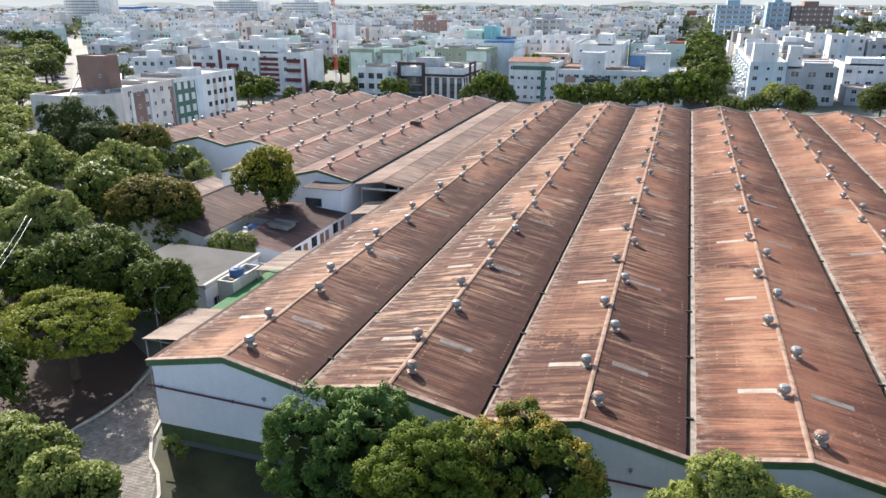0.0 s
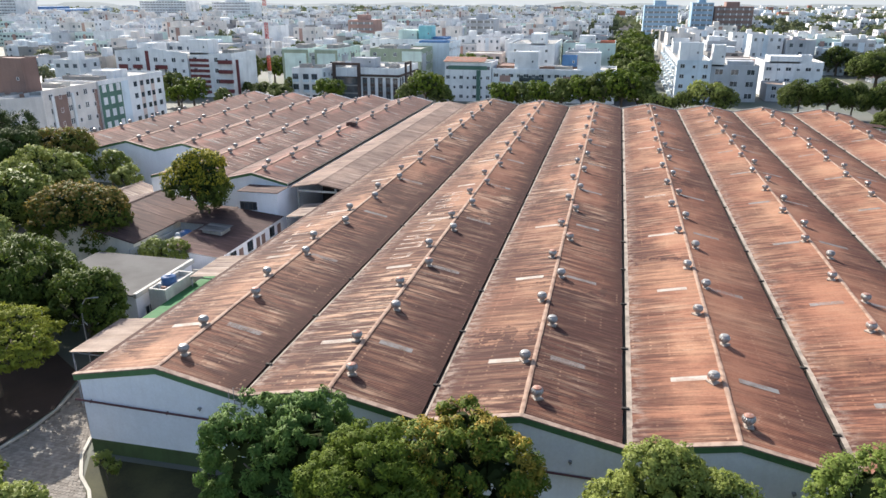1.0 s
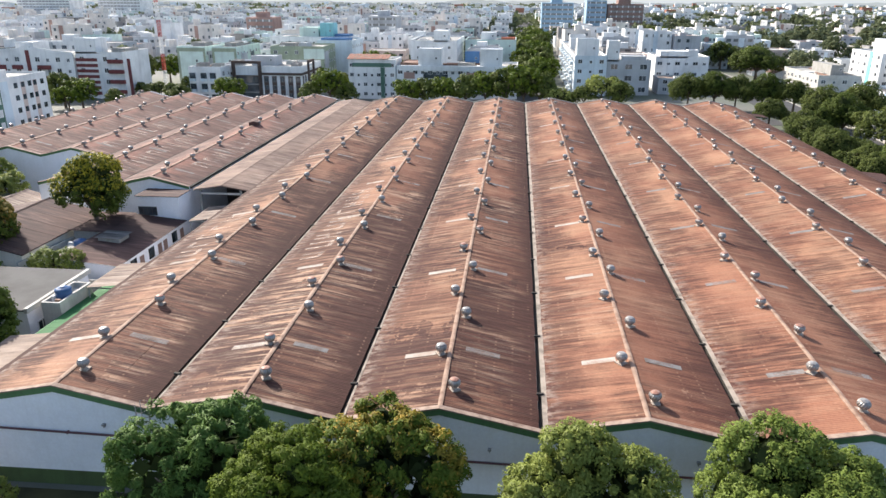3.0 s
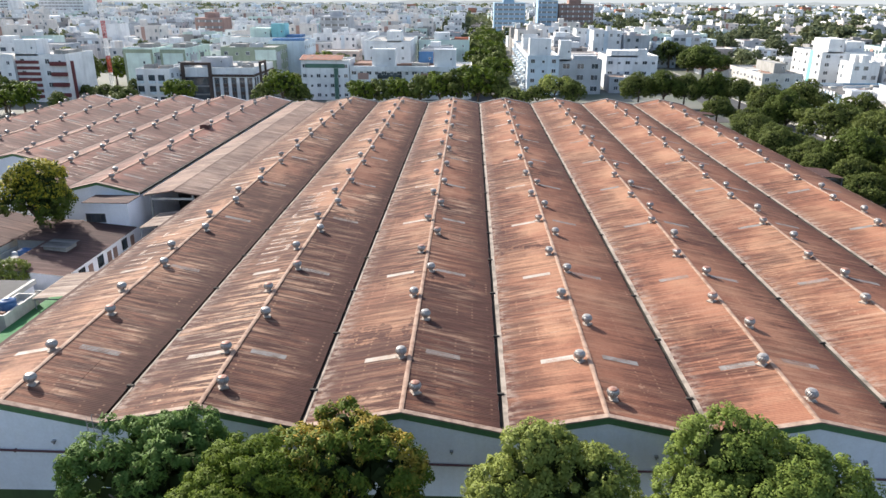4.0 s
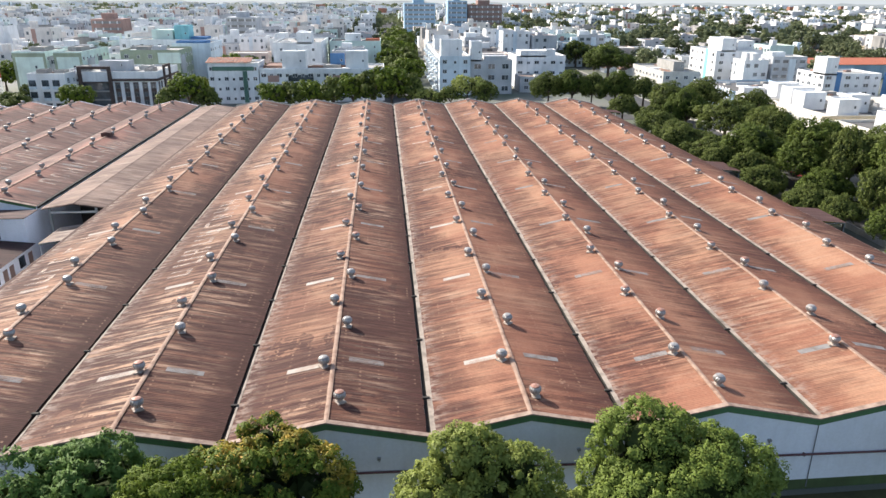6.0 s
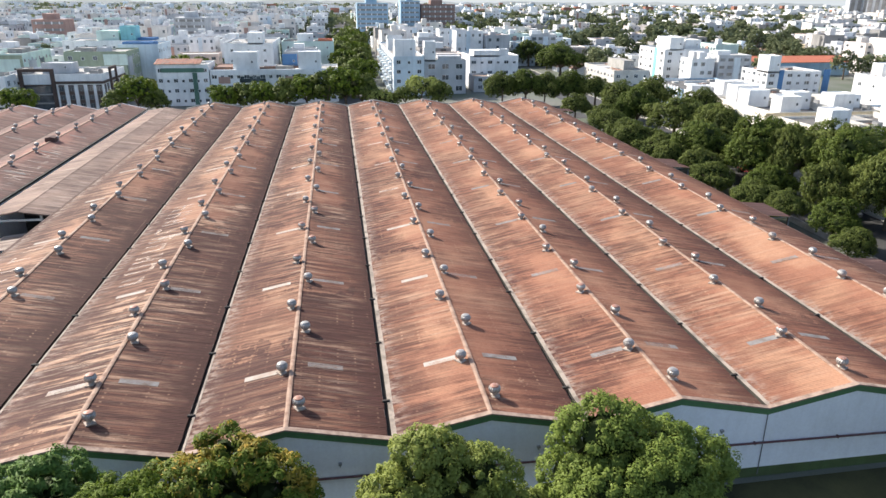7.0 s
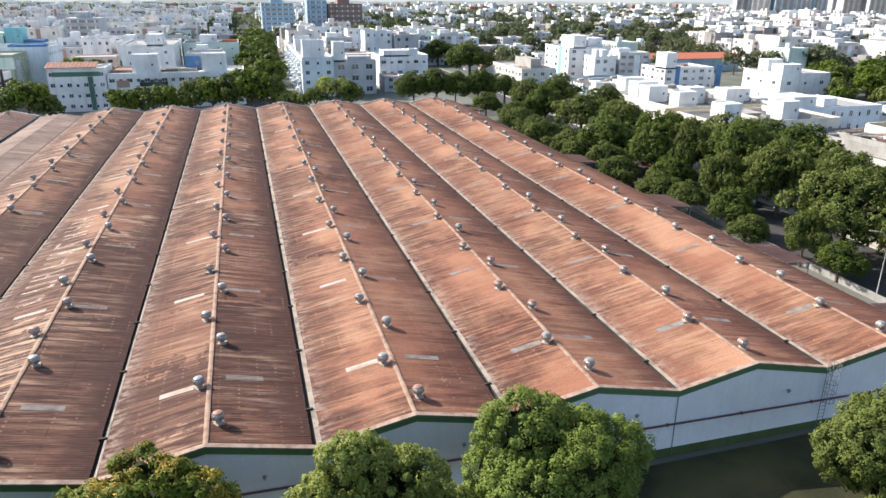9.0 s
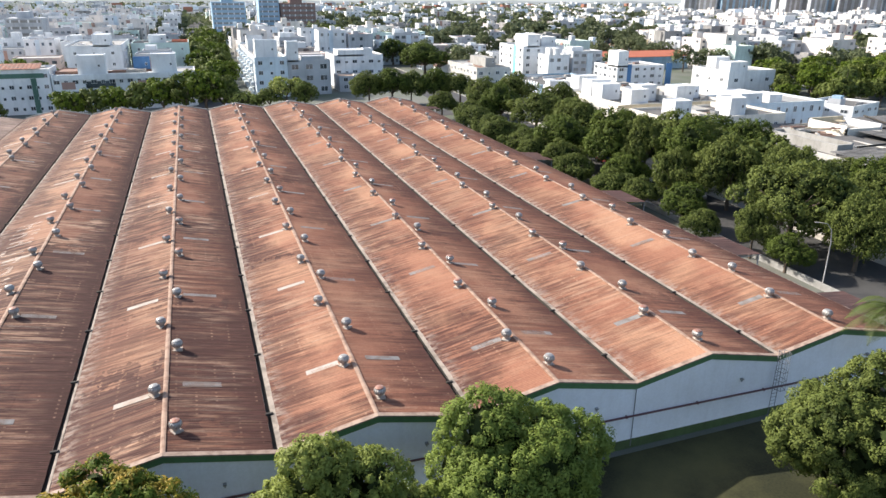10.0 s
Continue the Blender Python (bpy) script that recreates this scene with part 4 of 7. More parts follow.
def panel_on(parent, face, hx, hy, u0, u1, z0, z1, material, proud=0.06, name="panel"):
    bm = bmesh.new()
    d = hx if face in "EW" else hy
    box(bm, u0, -d - proud, z0, u1, -d + 0.02, z1)
    bmesh.ops.rotate(bm, verts=bm.verts, cent=(0, 0, 0), matrix=Matrix.Rotation(radians(FACES[face][2]), 3, "Z"))
    return part(name, bm, material, parent)


def building(name, label, x0, y0, x1, y1, h, paint, storeys, faces, turn=0, win=(1.3, 1.2), gap=3.2, tops=(), panels=(), balcony="", skip=(), roof="concrete", frame_mat="paint_white", category="building", group=""):
    """A flat-roofed block: walls with a parapet, roof, rooftop boxes, windows row by row, balconies, colour panels."""
    cx, cy, hx, hy = (x0 + x1) / 2, (y0 + y1) / 2, (x1 - x0) / 2, (y1 - y0) / 2
    g = gz(cx)
    b = thing(name, pose(cx, cy, g, 0, 0, turn), label, category, group)
    h = h - g
    bm = bmesh.new()
    t = 0.2
    shell(bm, hx, hy, -0.5, h)
    TAKEN.append((x0, y0, x1, y1))
    part("wall", bm, paint, b)
    bm = bmesh.new()
    box(bm, -hx + t + 0.01, -hy + t + 0.01, h - 0.545, hx - t - 0.01, hy - t - 0.01, h - 0.5)
    part("roof", bm, roof, b)
    for tx0, ty0, tx1, ty1, th, tm in tops:
        bm = bmesh.new()
        ax, bx_ = -hx + tx0 * 2 * hx, -hx + tx1 * 2 * hx
        ay, by_ = -hy + ty0 * 2 * hy, -hy + ty1 * 2 * hy
        shell(bm, (bx_ - ax) / 2, (by_ - ay) / 2, h - 0.5, h + th, 0.15, 0.2)
        bmesh.ops.translate(bm, verts=bm.verts, vec=((ax + bx_) / 2, (ay + by_) / 2, 0))
        tank = part("roof_box", bm, tm, b)
        if th > 2.0:
            o = new("window", window_mesh(0.6, 0.7))
            o.parent = b
            o.location = ((ax + bx_) / 2 + (bx_ - ax) * 0.28, ay - 0.004, h + th * 0.35)
    # low walls, ducts and units on the roof
    rq = random.Random(int(x0 * 7 + y0 * 3))
    for k in range(min(7, 2 + int(hx * hy / 30))):
        px, py = rq.uniform(-0.8, 0.8) * hx, rq.uniform(-0.8, 0.8) * hy
        a, c, e = rq.choice(((0.5, 0.4, 0.7), (0.12, hy * 0.35, 0.6), (hx * 0.3, 0.12, 0.6), (0.9, 0.7, 0.5), (1.6, 1.1, 0.35)))
        a, c = min(a, hx - abs(px) - t - 0.05), min(c, hy - abs(py) - t - 0.05)
        bm = bmesh.new()
        box(bm, px - a, py - c, h - 0.5, px + a, py + c, h - 0.5 + e)
        part("roof_unit", bm, rq.choice(("concrete", "paint_stone", "concrete_pale", "paint_white", "tile_dull")), b)
    sh = (h - 0.4) / storeys
    for f in faces:
        half = hy if f in "EW" else hx
        cnt = max(1, int(2 * half / gap))
        for s in range(storeys):
            for c in range(cnt):
                u = -half + (c + 0.5) * 2 * half / cnt
                if (f, s, c) in skip or (f, s, -1) in skip:
                    continue
                if f in balcony and c % 3 == 1:
                    window_on(b, f, hx, hy, u, s * sh + 0.35, 2.2, 2.0, frame_mat)
                    panel_on(b, f, hx, hy, u - 1.4, u + 1.4, s * sh - 0.02, s * sh + 0.14, "concrete_pale", 1.0, "balcony")
                    panel_on(b, f, hx, hy, u - 1.4, u + 1.4, s * sh + 0.141, s * sh + 1.0, paint, 1.0, "balcony_rail").scale = (1, 1, 1)
                else:
                    w, wh = win if (c % 2 == 0 or win[0] > 2) else (win[0] * 0.65, win[1] * 0.75)
                    window_on(b, f, hx, hy, u, s * sh + 1.0, round(w, 2), round(wh, 2), frame_mat)
    for p in panels:
        panel_on(b, p[0], hx, hy, *p[1:])
    return b


# ---------------------------------------------------------------- yard buildings between the halls and the lane

def lean_house(name, label, x0, y0, x1, y1, zw, ze, wallmat, roofmat, category="building"):
    """Low building under one roof slope that falls to the east."""
    cx = (x0 + x1) / 2
    h = thing(name, pose(cx, (y0 + y1) / 2, gz(cx)), label, category)
    a, c = (x1 - x0) / 2, (y1 - y0) / 2
    bm = bmesh.new()
    prism(bm, [(-a, -0.4), (a, -0.4), (a, ze), (-a, zw)], -c, c)
    part("wall", bm, wallmat, h)
    n = int(2 * c / 1.05)
    d = (zw - ze) / (2 * a)
    v, q = corrugated(1, 0.0, 2 * a + 0.6, 1.05, 6, 0.0, d)
    me = mesh_np("roof_sheet", v, q, roofmat, smooth=True)
    for k in range(n + 1):
        o = new("roof_sheet", me)
        o.parent, o.location = h, (-a - 0.25, -c - 0.3 + k * (2 * c + 0.5 - 1.05) / n, zw + 0.10 + 0.004 * (k % 2))
    TAKEN.append((x0, y0, x1, y1))
    return h


ann = thing("office_annex", pose(-47.35, 48.85, gz(-47)), "white rendered annex with a dark window band", "annex")
bm = bmesh.new()
box(bm, -2.8, -1.75, -0.4, 2.8, 1.75, 5.95)
part("wall", bm, "wall_white", ann)
bm = bmesh.new()
prism(bm, [(-2.95, 5.96), (2.9, 5.96), (2.9, 6.04), (-2.95, 6.04)], -1.85, 1.75)
part("roof", bm, "roof_brown", ann)
panel_on(ann, "S", 2.8, 1.75, -2.68, -0.2, 3.45, 4.6, "paint_dark", 0.05, "window_frame")
for k in range(4):
    panel_on(ann, "S", 2.8, 1.75, -2.6 + k * 0.6, -2.07 + k * 0.6, 3.55, 4.5, "glass_dark", 0.07, "window_pane")


bld = lean_house("staff_building", "long low white building with doors and a brown roof", -50.4, 30.7, -43.9, 46.6, 3.6, 2.95, "wall_white", "roof_brown")
lean_house("staff_building_wing", "low wing with a brown roof beside the staff building", -54.2, 39.4, -50.6, 46.9, 3.7, 3.62, "concrete", "roof_brown")
for k, (y, w, z0, z1) in enumerate(((-7.4, 0.9, 0.1, 2.3), (-5.4, 1.3, 1.2, 2.5), (-3.4, 0.9, 0.1, 2.3), (-1.4, 1.3, 1.2, 2.5), (0.8, 0.9, 0.1, 2.3), (2.2, 0.9, 0.1, 2.3), (4.4, 1.3, 1.2, 2.5), (6.6, 0.9, 0.1, 2.3))):
    panel_on(bld, "E", 3.25, 7.7, y, y + w, z0, z1, "paint_brown" if z0 < 0.5 else "glass_dark", 0.05, "door" if z0 < 0.5 else "window")
lean_house("roof_hatch", "small raised roof light on the brown roof", -49.4, 36.6, -46.9, 38.8, 3.95, 3.85, "concrete", "roof_gray", "roof light")


def gable_house(name, label, x0, y0, x1, y1, eave, ridge, along, roofmat, wallmat="paint_cream", over=0.4, category="house"):
    """House with a two-sided roof; along: the axis of the ridge."""
    cx, cy = (x0 + x1) / 2, (y0 + y1) / 2
    a, c = (x1 - x0) / 2, (y1 - y0) / 2
    turn = 0 if along == "y" else 90
    if along == "x":
        a, c = c, a
    h = thing(name, pose(cx, cy, gz(cx), 0, 0, turn), label, category)
    if abs(cx) > 1:
        TAKEN.append((x0, y0, x1, y1))
    bm = bmesh.new()
    prism(bm, [(-a, -0.4), (a, -0.4), (a, eave), (0, ridge), (-a, eave)], -c, c)
    part("wall", bm, wallmat, h)
    d = (ridge - eave) / a
    for s in (-1, 1):
        cnt = max(2, int(2 * c / 1.1))
        bm = bmesh.new()
        prism(bm, [(0, ridge + 0.02), (s * (a + over), ridge + 0.02 - d * (a + over)), (s * (a + over), ridge + 0.05 - d * (a + over)), (0, ridge + 0.05)], -c - over, c + over)
        slope = part("roof_slope", bm, roofmat, h)
        for k in range(cnt):
            bm = bmesh.new()
            ya, yb = -c - over + k * (2 * c + 2 * over) / cnt, -c - over + (k + 1) * (2 * c + 2 * over) / cnt - 0.02
            j = 0.012 * (k % 2)
            prism(bm, [(0, ridge + 0.06 + j), (s * (a + over), ridge + 0.06 + j - d * (a + over)), (s * (a + over), ridge + 0.14 + j - d * (a + over)), (0, ridge + 0.14 + j)], ya, yb)
            part("roof_sheet", bm, roofmat, slope)
    bm = bmesh.new()
    prism(bm, [(-0.2, ridge + 0.12), (0.2, ridge + 0.12), (0, ridge + 0.25)], -c - over, c + over)
    part("ridge_cap", bm, roofmat, h)
    for s in (-1, 1):
        for u in (-0.5, 0.3):
            o = new("window", window_mesh(1.1, 1.0))
            o.parent = h
            o.matrix_local = Matrix.Translation((s * (a + 0.004), u * c, eave * 0.35)) @ Matrix.Rotation(radians(90 * s), 4, "Z")
    return h


gable_house("brown_house", "low house with a dark brown sheet roof in the yard", -68.8, 31.4, -55.2, 46.8, 3.6, 5.2, "y", "roof_brown")
gable_house("small_shed", "small white shed with a grey sheet roof beside the hall", -74, 48.8, -68, 55, 3.0, 3.9, "y", "roof_bare", "paint_white")
util = thing("utility_building", pose(-50.4, 22.2, gz(-50)), "low white building with a grey flat roof", "building")
bm = bmesh.new()
box(bm, -5.7, -4.7, -0.4, 5.6, 4.7, 3.75)
part("wall", bm, "wall_white", util)
bm = bmesh.new()
box(bm, -5.9, -4.9, 3.76, 5.5, 4.9, 3.9)
part("roof", bm, "roof_membrane", util)
bm = bmesh.new()
box(bm, 5.51, -4.9, 3.6, 5.85, 4.9, 4.05)
part("parapet", bm, "concrete_pale", util, "pale concrete parapet")
for u in (-3.0, 1.2):
    window_on(util, "E", 5.6, 4.7, u, 1.2, 1.3, 1.0)
TAKEN.append((-56, 17.5, -44.5, 27))
building("tank_house", "white rendered tank house with an open concrete top", -43.95, 18.4, -42.15, 23.3, 4.0, "concrete_pale", 1, "S", win=(0.5, 0.7), gap=1.7, roof="concrete_pale")
tank = thing("water_tank", pose(-43.1, 20.5, 3.6), "round blue plastic water tank on a flat roof", "water tank")
bm = bmesh.new()
lathe(bm, [(0.62, 0.0), (0.7, 0.25), (0.72, 0.75), (0.66, 0.8)], 18)
part("tank_body", bm, "tank_blue", tank)
bm = bmesh.new()
lathe(bm, [(0.74, 0.78), (0.74, 0.86), (0.5, 1.0), (0.2, 1.06), (0.18, 1.12)], 18)
part("lid", bm, "tank_blue", tank)
shade = thing("shade_awning", pose(0, 0, 0), "long green shade awning beside the hall", "awning")
for k in range(11):
    bm = bmesh.new()
    prism(bm, [(-42.1, 2.85), (-36.4, 3.3), (-36.4, 3.34), (-42.1, 2.89)], 13.6 + k * 1.06, 13.6 + k * 1.06 + 1.04)
    part("awning_panel", bm, "turf_green", shade)
for y in (13.8, 19.4, 25.0):
    bm = bmesh.new()
    tube(bm, [(-41.9, y, gz(-41)), (-41.9, y, 2.86)], [0.05, 0.05], 8)
    part("post", bm, "steel_gray", shade)
strip_wall("yard_wall", [(-53.8, 30.2), (-47, 28.6), (-41.2, 28.4)], 2.2, 0.2, "concrete", "weathered concrete yard wall", "wall")
strip_wall("yard_wall", [(-55.2, 30.6), (-54.4, 40.5)], 2.9, 0.25, "concrete_pale", "pale yard wall by the brown house", "wall")
patio = thing("patio_roof", pose(-51.8, 34.6, gz(-50)), "flat pale concrete patio roof with a raised edge", "patio roof")
bm = bmesh.new()
box(bm, -2.2, -3.0, 2.35, 2.3, 3.4, 2.5)
part("slab", bm, "concrete_pale", patio)
for y0, y1 in ((-3.0, -2.7), (3.1, 3.4)):
    bm = bmesh.new()
    box(bm, -2.2, y0, 2.505, 2.3, y1, 2.8)
    part("raised_edge", bm, "paint_white", patio)
for x, y in ((-2.0, -2.8), (2.1, -2.8), (-2.0, 3.2), (2.1, 3.2)):
    bm = bmesh.new()
    box(bm, x - 0.1, y - 0.1, -0.1, x + 0.1, y + 0.1, 2.35)
    part("post", bm, "concrete", patio)

copy_thing(tank, pose(-51.9, 37.0, gz(-50) + 2.5))


def canopy(x0, y0, x1, y1, zhi, zlo, material, label):
    """Lean-to roof of corrugated sheets on posts, falling away from the hall."""
    c = thing("canopy", pose(0, 0, 0), label, "canopy")
    n = max(1, int(round(abs(y1 - y0) / 1.0)))
    run = abs(x1 - x0)
    s = 1 if x1 > x0 else -1
    v, q = corrugated(s, 0.0, run, 1.02, 6, 0.0, (zhi - zlo) / run)
    me = mesh_np("roof_sheet", v, q, material, smooth=True)
    for k in range(n):
        o = new("roof_sheet", me)
        o.parent, o.location = c, (x0, y0 + k * 1.0, zhi + 0.006 * (k % 2))
    for y in (y0 + 0.15, y0 + n - 0.15):
        bm = bmesh.new()
        tube(bm, [(x1 - s * 0.2, y, gz(x1)), (x1 - s * 0.2, y, zlo - 0.03)], [0.06, 0.06], 8)
        part("post", bm, "steel_gray", c)
        bm = bmesh.new()
        box(bm, min(x0, x1), y - 0.04, zlo - 0.12, max(x0, x1), y + 0.04, zlo - 0.03)
        part("beam", bm, "steel_gray", c)
    return c


canopy(-36.7, 5.0, -41.4, 11.0, 5.1, 4.5, "roof_bare", "lean-to canopy of bare sheets beside the hall")
canopy(-36.7, 22.0, -41.9, 28.0, 4.6, 4.0, "roof_bare", "lean-to canopy of bare sheets over a passage")
canopy(-36.7, 44.0, -42.0, 50.5, 4.3, 3.6, "roof_bare", "lean-to canopy of bare sheets by the annex")
for y0, y1 in ((4.5, 9.5), (20.0, 26.0), (41.0, 47.0), (67.5, 73.5), (125.0, 129.0)):
    canopy(EAVE_E + 0.1, y0, 53.0, y1, 5.4, 5.0, "roof_brown", "lean-to canopy of dark sheets on the street side of the hall")


def street_lamp(x, y, h, reach, turn):
    s = thing("street_lamp", pose(x, y, gz(x), 0, 0, turn), "slender grey street lamp with a curved arm", "street lamp")
    bm = bmesh.new()
    tube(bm, [(0, 0, 0), (0, 0, h * 0.7), (0.12 * reach, 0, h * 0.9), (0.45 * reach, 0, h * 0.99), (reach, 0, h)], [0.075, 0.06, 0.05, 0.04, 0.035], 8)
    part("pole", bm, "paint_stone", s)
    bm = bmesh.new()
    box(bm, reach - 0.05, -0.09, h - 0.05, reach + 0.38, 0.09, h + 0.04)
    bmesh.ops.bevel(bm, geom=bm.edges[:], offset=0.03, segments=1, affect="EDGES")
    part("lamp_head", bm, "paint_stone", s)


street_lamp(-44.8, 10.6, 6.5, 1.2, 20)
street_lamp(59.6, 17.5, 7.5, 1.6, 150)


# ---------------------------------------------------------------- power pole and cables by the lane
pole = thing("power_pole", pose(-47.5, -7.5, gz(-47)), "concrete power pole with a cross arm", "power pole")
bm = bmesh.new()
tube(bm, [(0, 0, -0.3), (0, 0, 8.6)], [0.16, 0.10], 8)
part("post", bm, "concrete", pole)
bm = bmesh.new()
box(bm, -0.9, -0.05, 8.1, 0.9, 0.05, 8.2)
part("cross_arm", bm, "steel_gray", pole)
for x in (-0.8, -0.3, 0.3, 0.8):
    bm = bmesh.new()
    lathe(bm, [(0.05, 8.2), (0.07, 8.26), (0.04, 8.3), (0.06, 8.34), (0.03, 8.4)], 8)
    bmesh.ops.translate(bm, verts=bm.verts, vec=(x, 0, 0))
    part("insulator", bm, "concrete_pale", pole)
for x0, (ex, ey, ez) in ((-0.8, (-64.2, 16, 9.4)), (-0.3, (-63.6, 16, 9.2)), (0.3, (-60, -40, 8.8)), (0.8, (-59.2, -40, 8.6))):
    bm = bmesh.new()
    p0 = Vector((-47.5 + x0, -7.5, gz(-47) + 8.4))
    p1 = Vector((ex, ey, ez))
    tube(bm, [p0.lerp(p1, s) - Vector((0, 0, 3.2 * s * (1 - s))) for s in [k / 10 for k in range(11)]], [0.018] * 11, 5)
    tagged(part("cable", bm, "steel_gray"), "thin grey overhead cable hanging from the power pole", "cable")


# ---------------------------------------------------------------- trees
def crown_mesh(seed, R, clumps, clump_r, per, leaf, material, low=-0.35, flat=1.0, droop=0.2, lobes=11, lobe=0.44, tips="", inner="leaf_inner_shade"):
    """A crown of several rounded boughs, each covered in clumps of leaves, with dark gaps between; tips: second leaf
    colour of the outer, upper shoots.
    """
    rg = np.random.RandomState(seed)
    R = np.array(R)
    per, leaf = max(8, int(per * 0.83)), (leaf[0] * 1.07, leaf[1] * 1.08)

    def unit(v):
        return v / np.maximum(1e-9, np.linalg.norm(v, axis=1))[:, None]
    # the boughs, spread over the crown
    k = np.arange(lobes * 3)
    z = 1 - 2 * (k + 0.5) / len(k)
    ph = k * 2.39996 + rg.uniform(0, 6.28)
    od = np.stack([np.sqrt(1 - z * z) * np.cos(ph), np.sqrt(1 - z * z) * np.sin(ph), z], 1)
    od = unit(od + rg.normal(size=od.shape) * 0.22)
    od = od[od[:, 2] > low]
    od = od[np.argsort(rg.rand(len(od)))][:lobes]
    lr = lobe * rg.uniform(0.6, 1.2, len(od))
    oc = od * (1 - lr)[:, None] * rg.uniform(0.64, 1.2, len(od))[:, None]
    oc = np.concatenate([oc, [[0, 0, 0.1]]])
    lr = np.concatenate([lr, [0.55]])
    od = np.concatenate([od, [[0, 0, 1]]])
    # clumps on the boughs, none inside another bough
    j = rg.choice(len(oc), clumps * 6, p=lr ** 2 / (lr ** 2).sum())
    d = unit(unit(rg.normal(size=(len(j), 3))) + 0.55 * od[j] + np.array([0, 0, 0.15]))
    p = oc[j] + d * lr[j][:, None] * rg.uniform(0.82, 1.06, len(j))[:, None]
    gap = np.linalg.norm(p[:, None] - oc[None], axis=2) / lr[None]
    gap[np.arange(len(j)), j] = 9
    ok = (gap.min(axis=1) > 0.88) & (p[:, 2] > low - 0.15)
    p, d = p[ok][:clumps], d[ok][:clumps]
    cen = p * R
    cr = clump_r * rg.uniform(0.55, 1.45, len(d))
    k = np.repeat(np.arange(len(d)), per)
    e = unit(unit(rg.normal(size=(len(k), 3))) + 0.45 * d[k] + np.array([0, 0, 0.25]))
    far = np.sqrt(rg.rand(len(k)))
    pos = cen[k] + e * (cr[k] * (0.3 + 0.75 * far))[:, None] * np.array([1, 1, flat])
    nrm = unit(e + rg.normal(size=e.shape) * 0.5 + np.array([0, 0, 0.4]))
    u = unit(np.cross(nrm, rg.normal(size=nrm.shape)))
    u[:, 2] -= droop
    w = unit(np.cross(nrm, u))
    s = rg.uniform(0.65, 1.35, len(k))[:, None]
    L, B = leaf
    bend = nrm * (0.12 * L)
    v = np.stack([pos - u * L / 2 * s - bend * s, pos + w * B / 2 * s, pos + u * L / 2 * s - bend * s, pos - w * B / 2 * s], 1)[:, ::-1]
    # leaves lie in the bough's surface: their shading follows the clump
    soft = np.repeat(unit(0.25 * d[k] + 0.65 * e + 0.65 * nrm), 4, axis=0)
    q = np.arange(len(k) * 4).reshape(-1, 4)
    kind = np.zeros(len(q), int)
    # outer upper leaves: the shoots' own tint and the sunlit top, both in colour
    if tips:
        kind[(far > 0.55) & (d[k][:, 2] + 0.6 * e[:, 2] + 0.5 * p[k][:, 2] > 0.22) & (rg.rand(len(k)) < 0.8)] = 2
    # inner leaves, larger, close the boughs; their dark green paints shade into the crown
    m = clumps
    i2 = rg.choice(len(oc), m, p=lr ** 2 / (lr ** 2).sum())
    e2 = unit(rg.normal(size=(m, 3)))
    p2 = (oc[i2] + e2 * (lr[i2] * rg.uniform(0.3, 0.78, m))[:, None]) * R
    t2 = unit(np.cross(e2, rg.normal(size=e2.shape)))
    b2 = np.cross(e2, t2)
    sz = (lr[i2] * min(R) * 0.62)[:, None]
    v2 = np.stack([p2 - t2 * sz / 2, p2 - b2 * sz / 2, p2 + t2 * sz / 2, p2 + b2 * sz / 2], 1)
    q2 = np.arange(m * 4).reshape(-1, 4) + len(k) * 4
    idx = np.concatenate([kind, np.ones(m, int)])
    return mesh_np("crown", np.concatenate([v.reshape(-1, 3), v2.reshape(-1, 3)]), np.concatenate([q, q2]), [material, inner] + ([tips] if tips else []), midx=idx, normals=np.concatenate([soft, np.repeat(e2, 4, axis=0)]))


def tree(label, x, y, top, R, kind, seed, clumps=160, clump_r=0.75, per=120, leaf=(0.32, 0.14), trunk=0.25, group="", low=-0.35, flat=1.0, droop=0.2, z=None, lean=0.0, forks=6, lobes=11, lobe=0.44, tips=""):
    """A tree: trunk and limbs in one part, crown of leaves in another. top: height of the crown's top above ground 0."""
    g = gz(x) if z is None else z
    t = thing("tree", pose(x, y, g), label, "tree", group)
    hc = top - g - R[2]
    rg = random.Random(seed)
    bm = bmesh.new()
    fork = max(0.6, hc - R[2] * 0.55)
    tube(bm, [(0, 0, -0.3), (lean * 0.2 + 0.05, 0.04, fork * 0.5), (lean * 0.5, 0, fork)], [trunk * 1.35, trunk, trunk * 0.8], 9)
    for k in range(forks):
        a = 2 * math.pi * k / forks + rg.uniform(-0.4, 0.4)
        ex, ey, ez = R[0] * 0.62 * math.cos(a), R[1] * 0.62 * math.sin(a), hc + R[2] * rg.uniform(0.0, 0.55)
        tube(bm, [(lean * 0.5, 0, fork - 0.15), (lean * 0.5 + ex * 0.35, ey * 0.35, fork + (ez - fork) * 0.45), (lean + ex * 0.8, ey * 0.8, fork + (ez - fork) * 0.8), (lean + ex, ey, ez)],
             [trunk * 0.6, trunk * 0.45, trunk * 0.25, trunk * 0.1], 6)
    part("trunk", bm, "bark", t)
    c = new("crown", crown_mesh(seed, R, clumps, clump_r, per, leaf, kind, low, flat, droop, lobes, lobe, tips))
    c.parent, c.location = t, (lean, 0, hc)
    return t


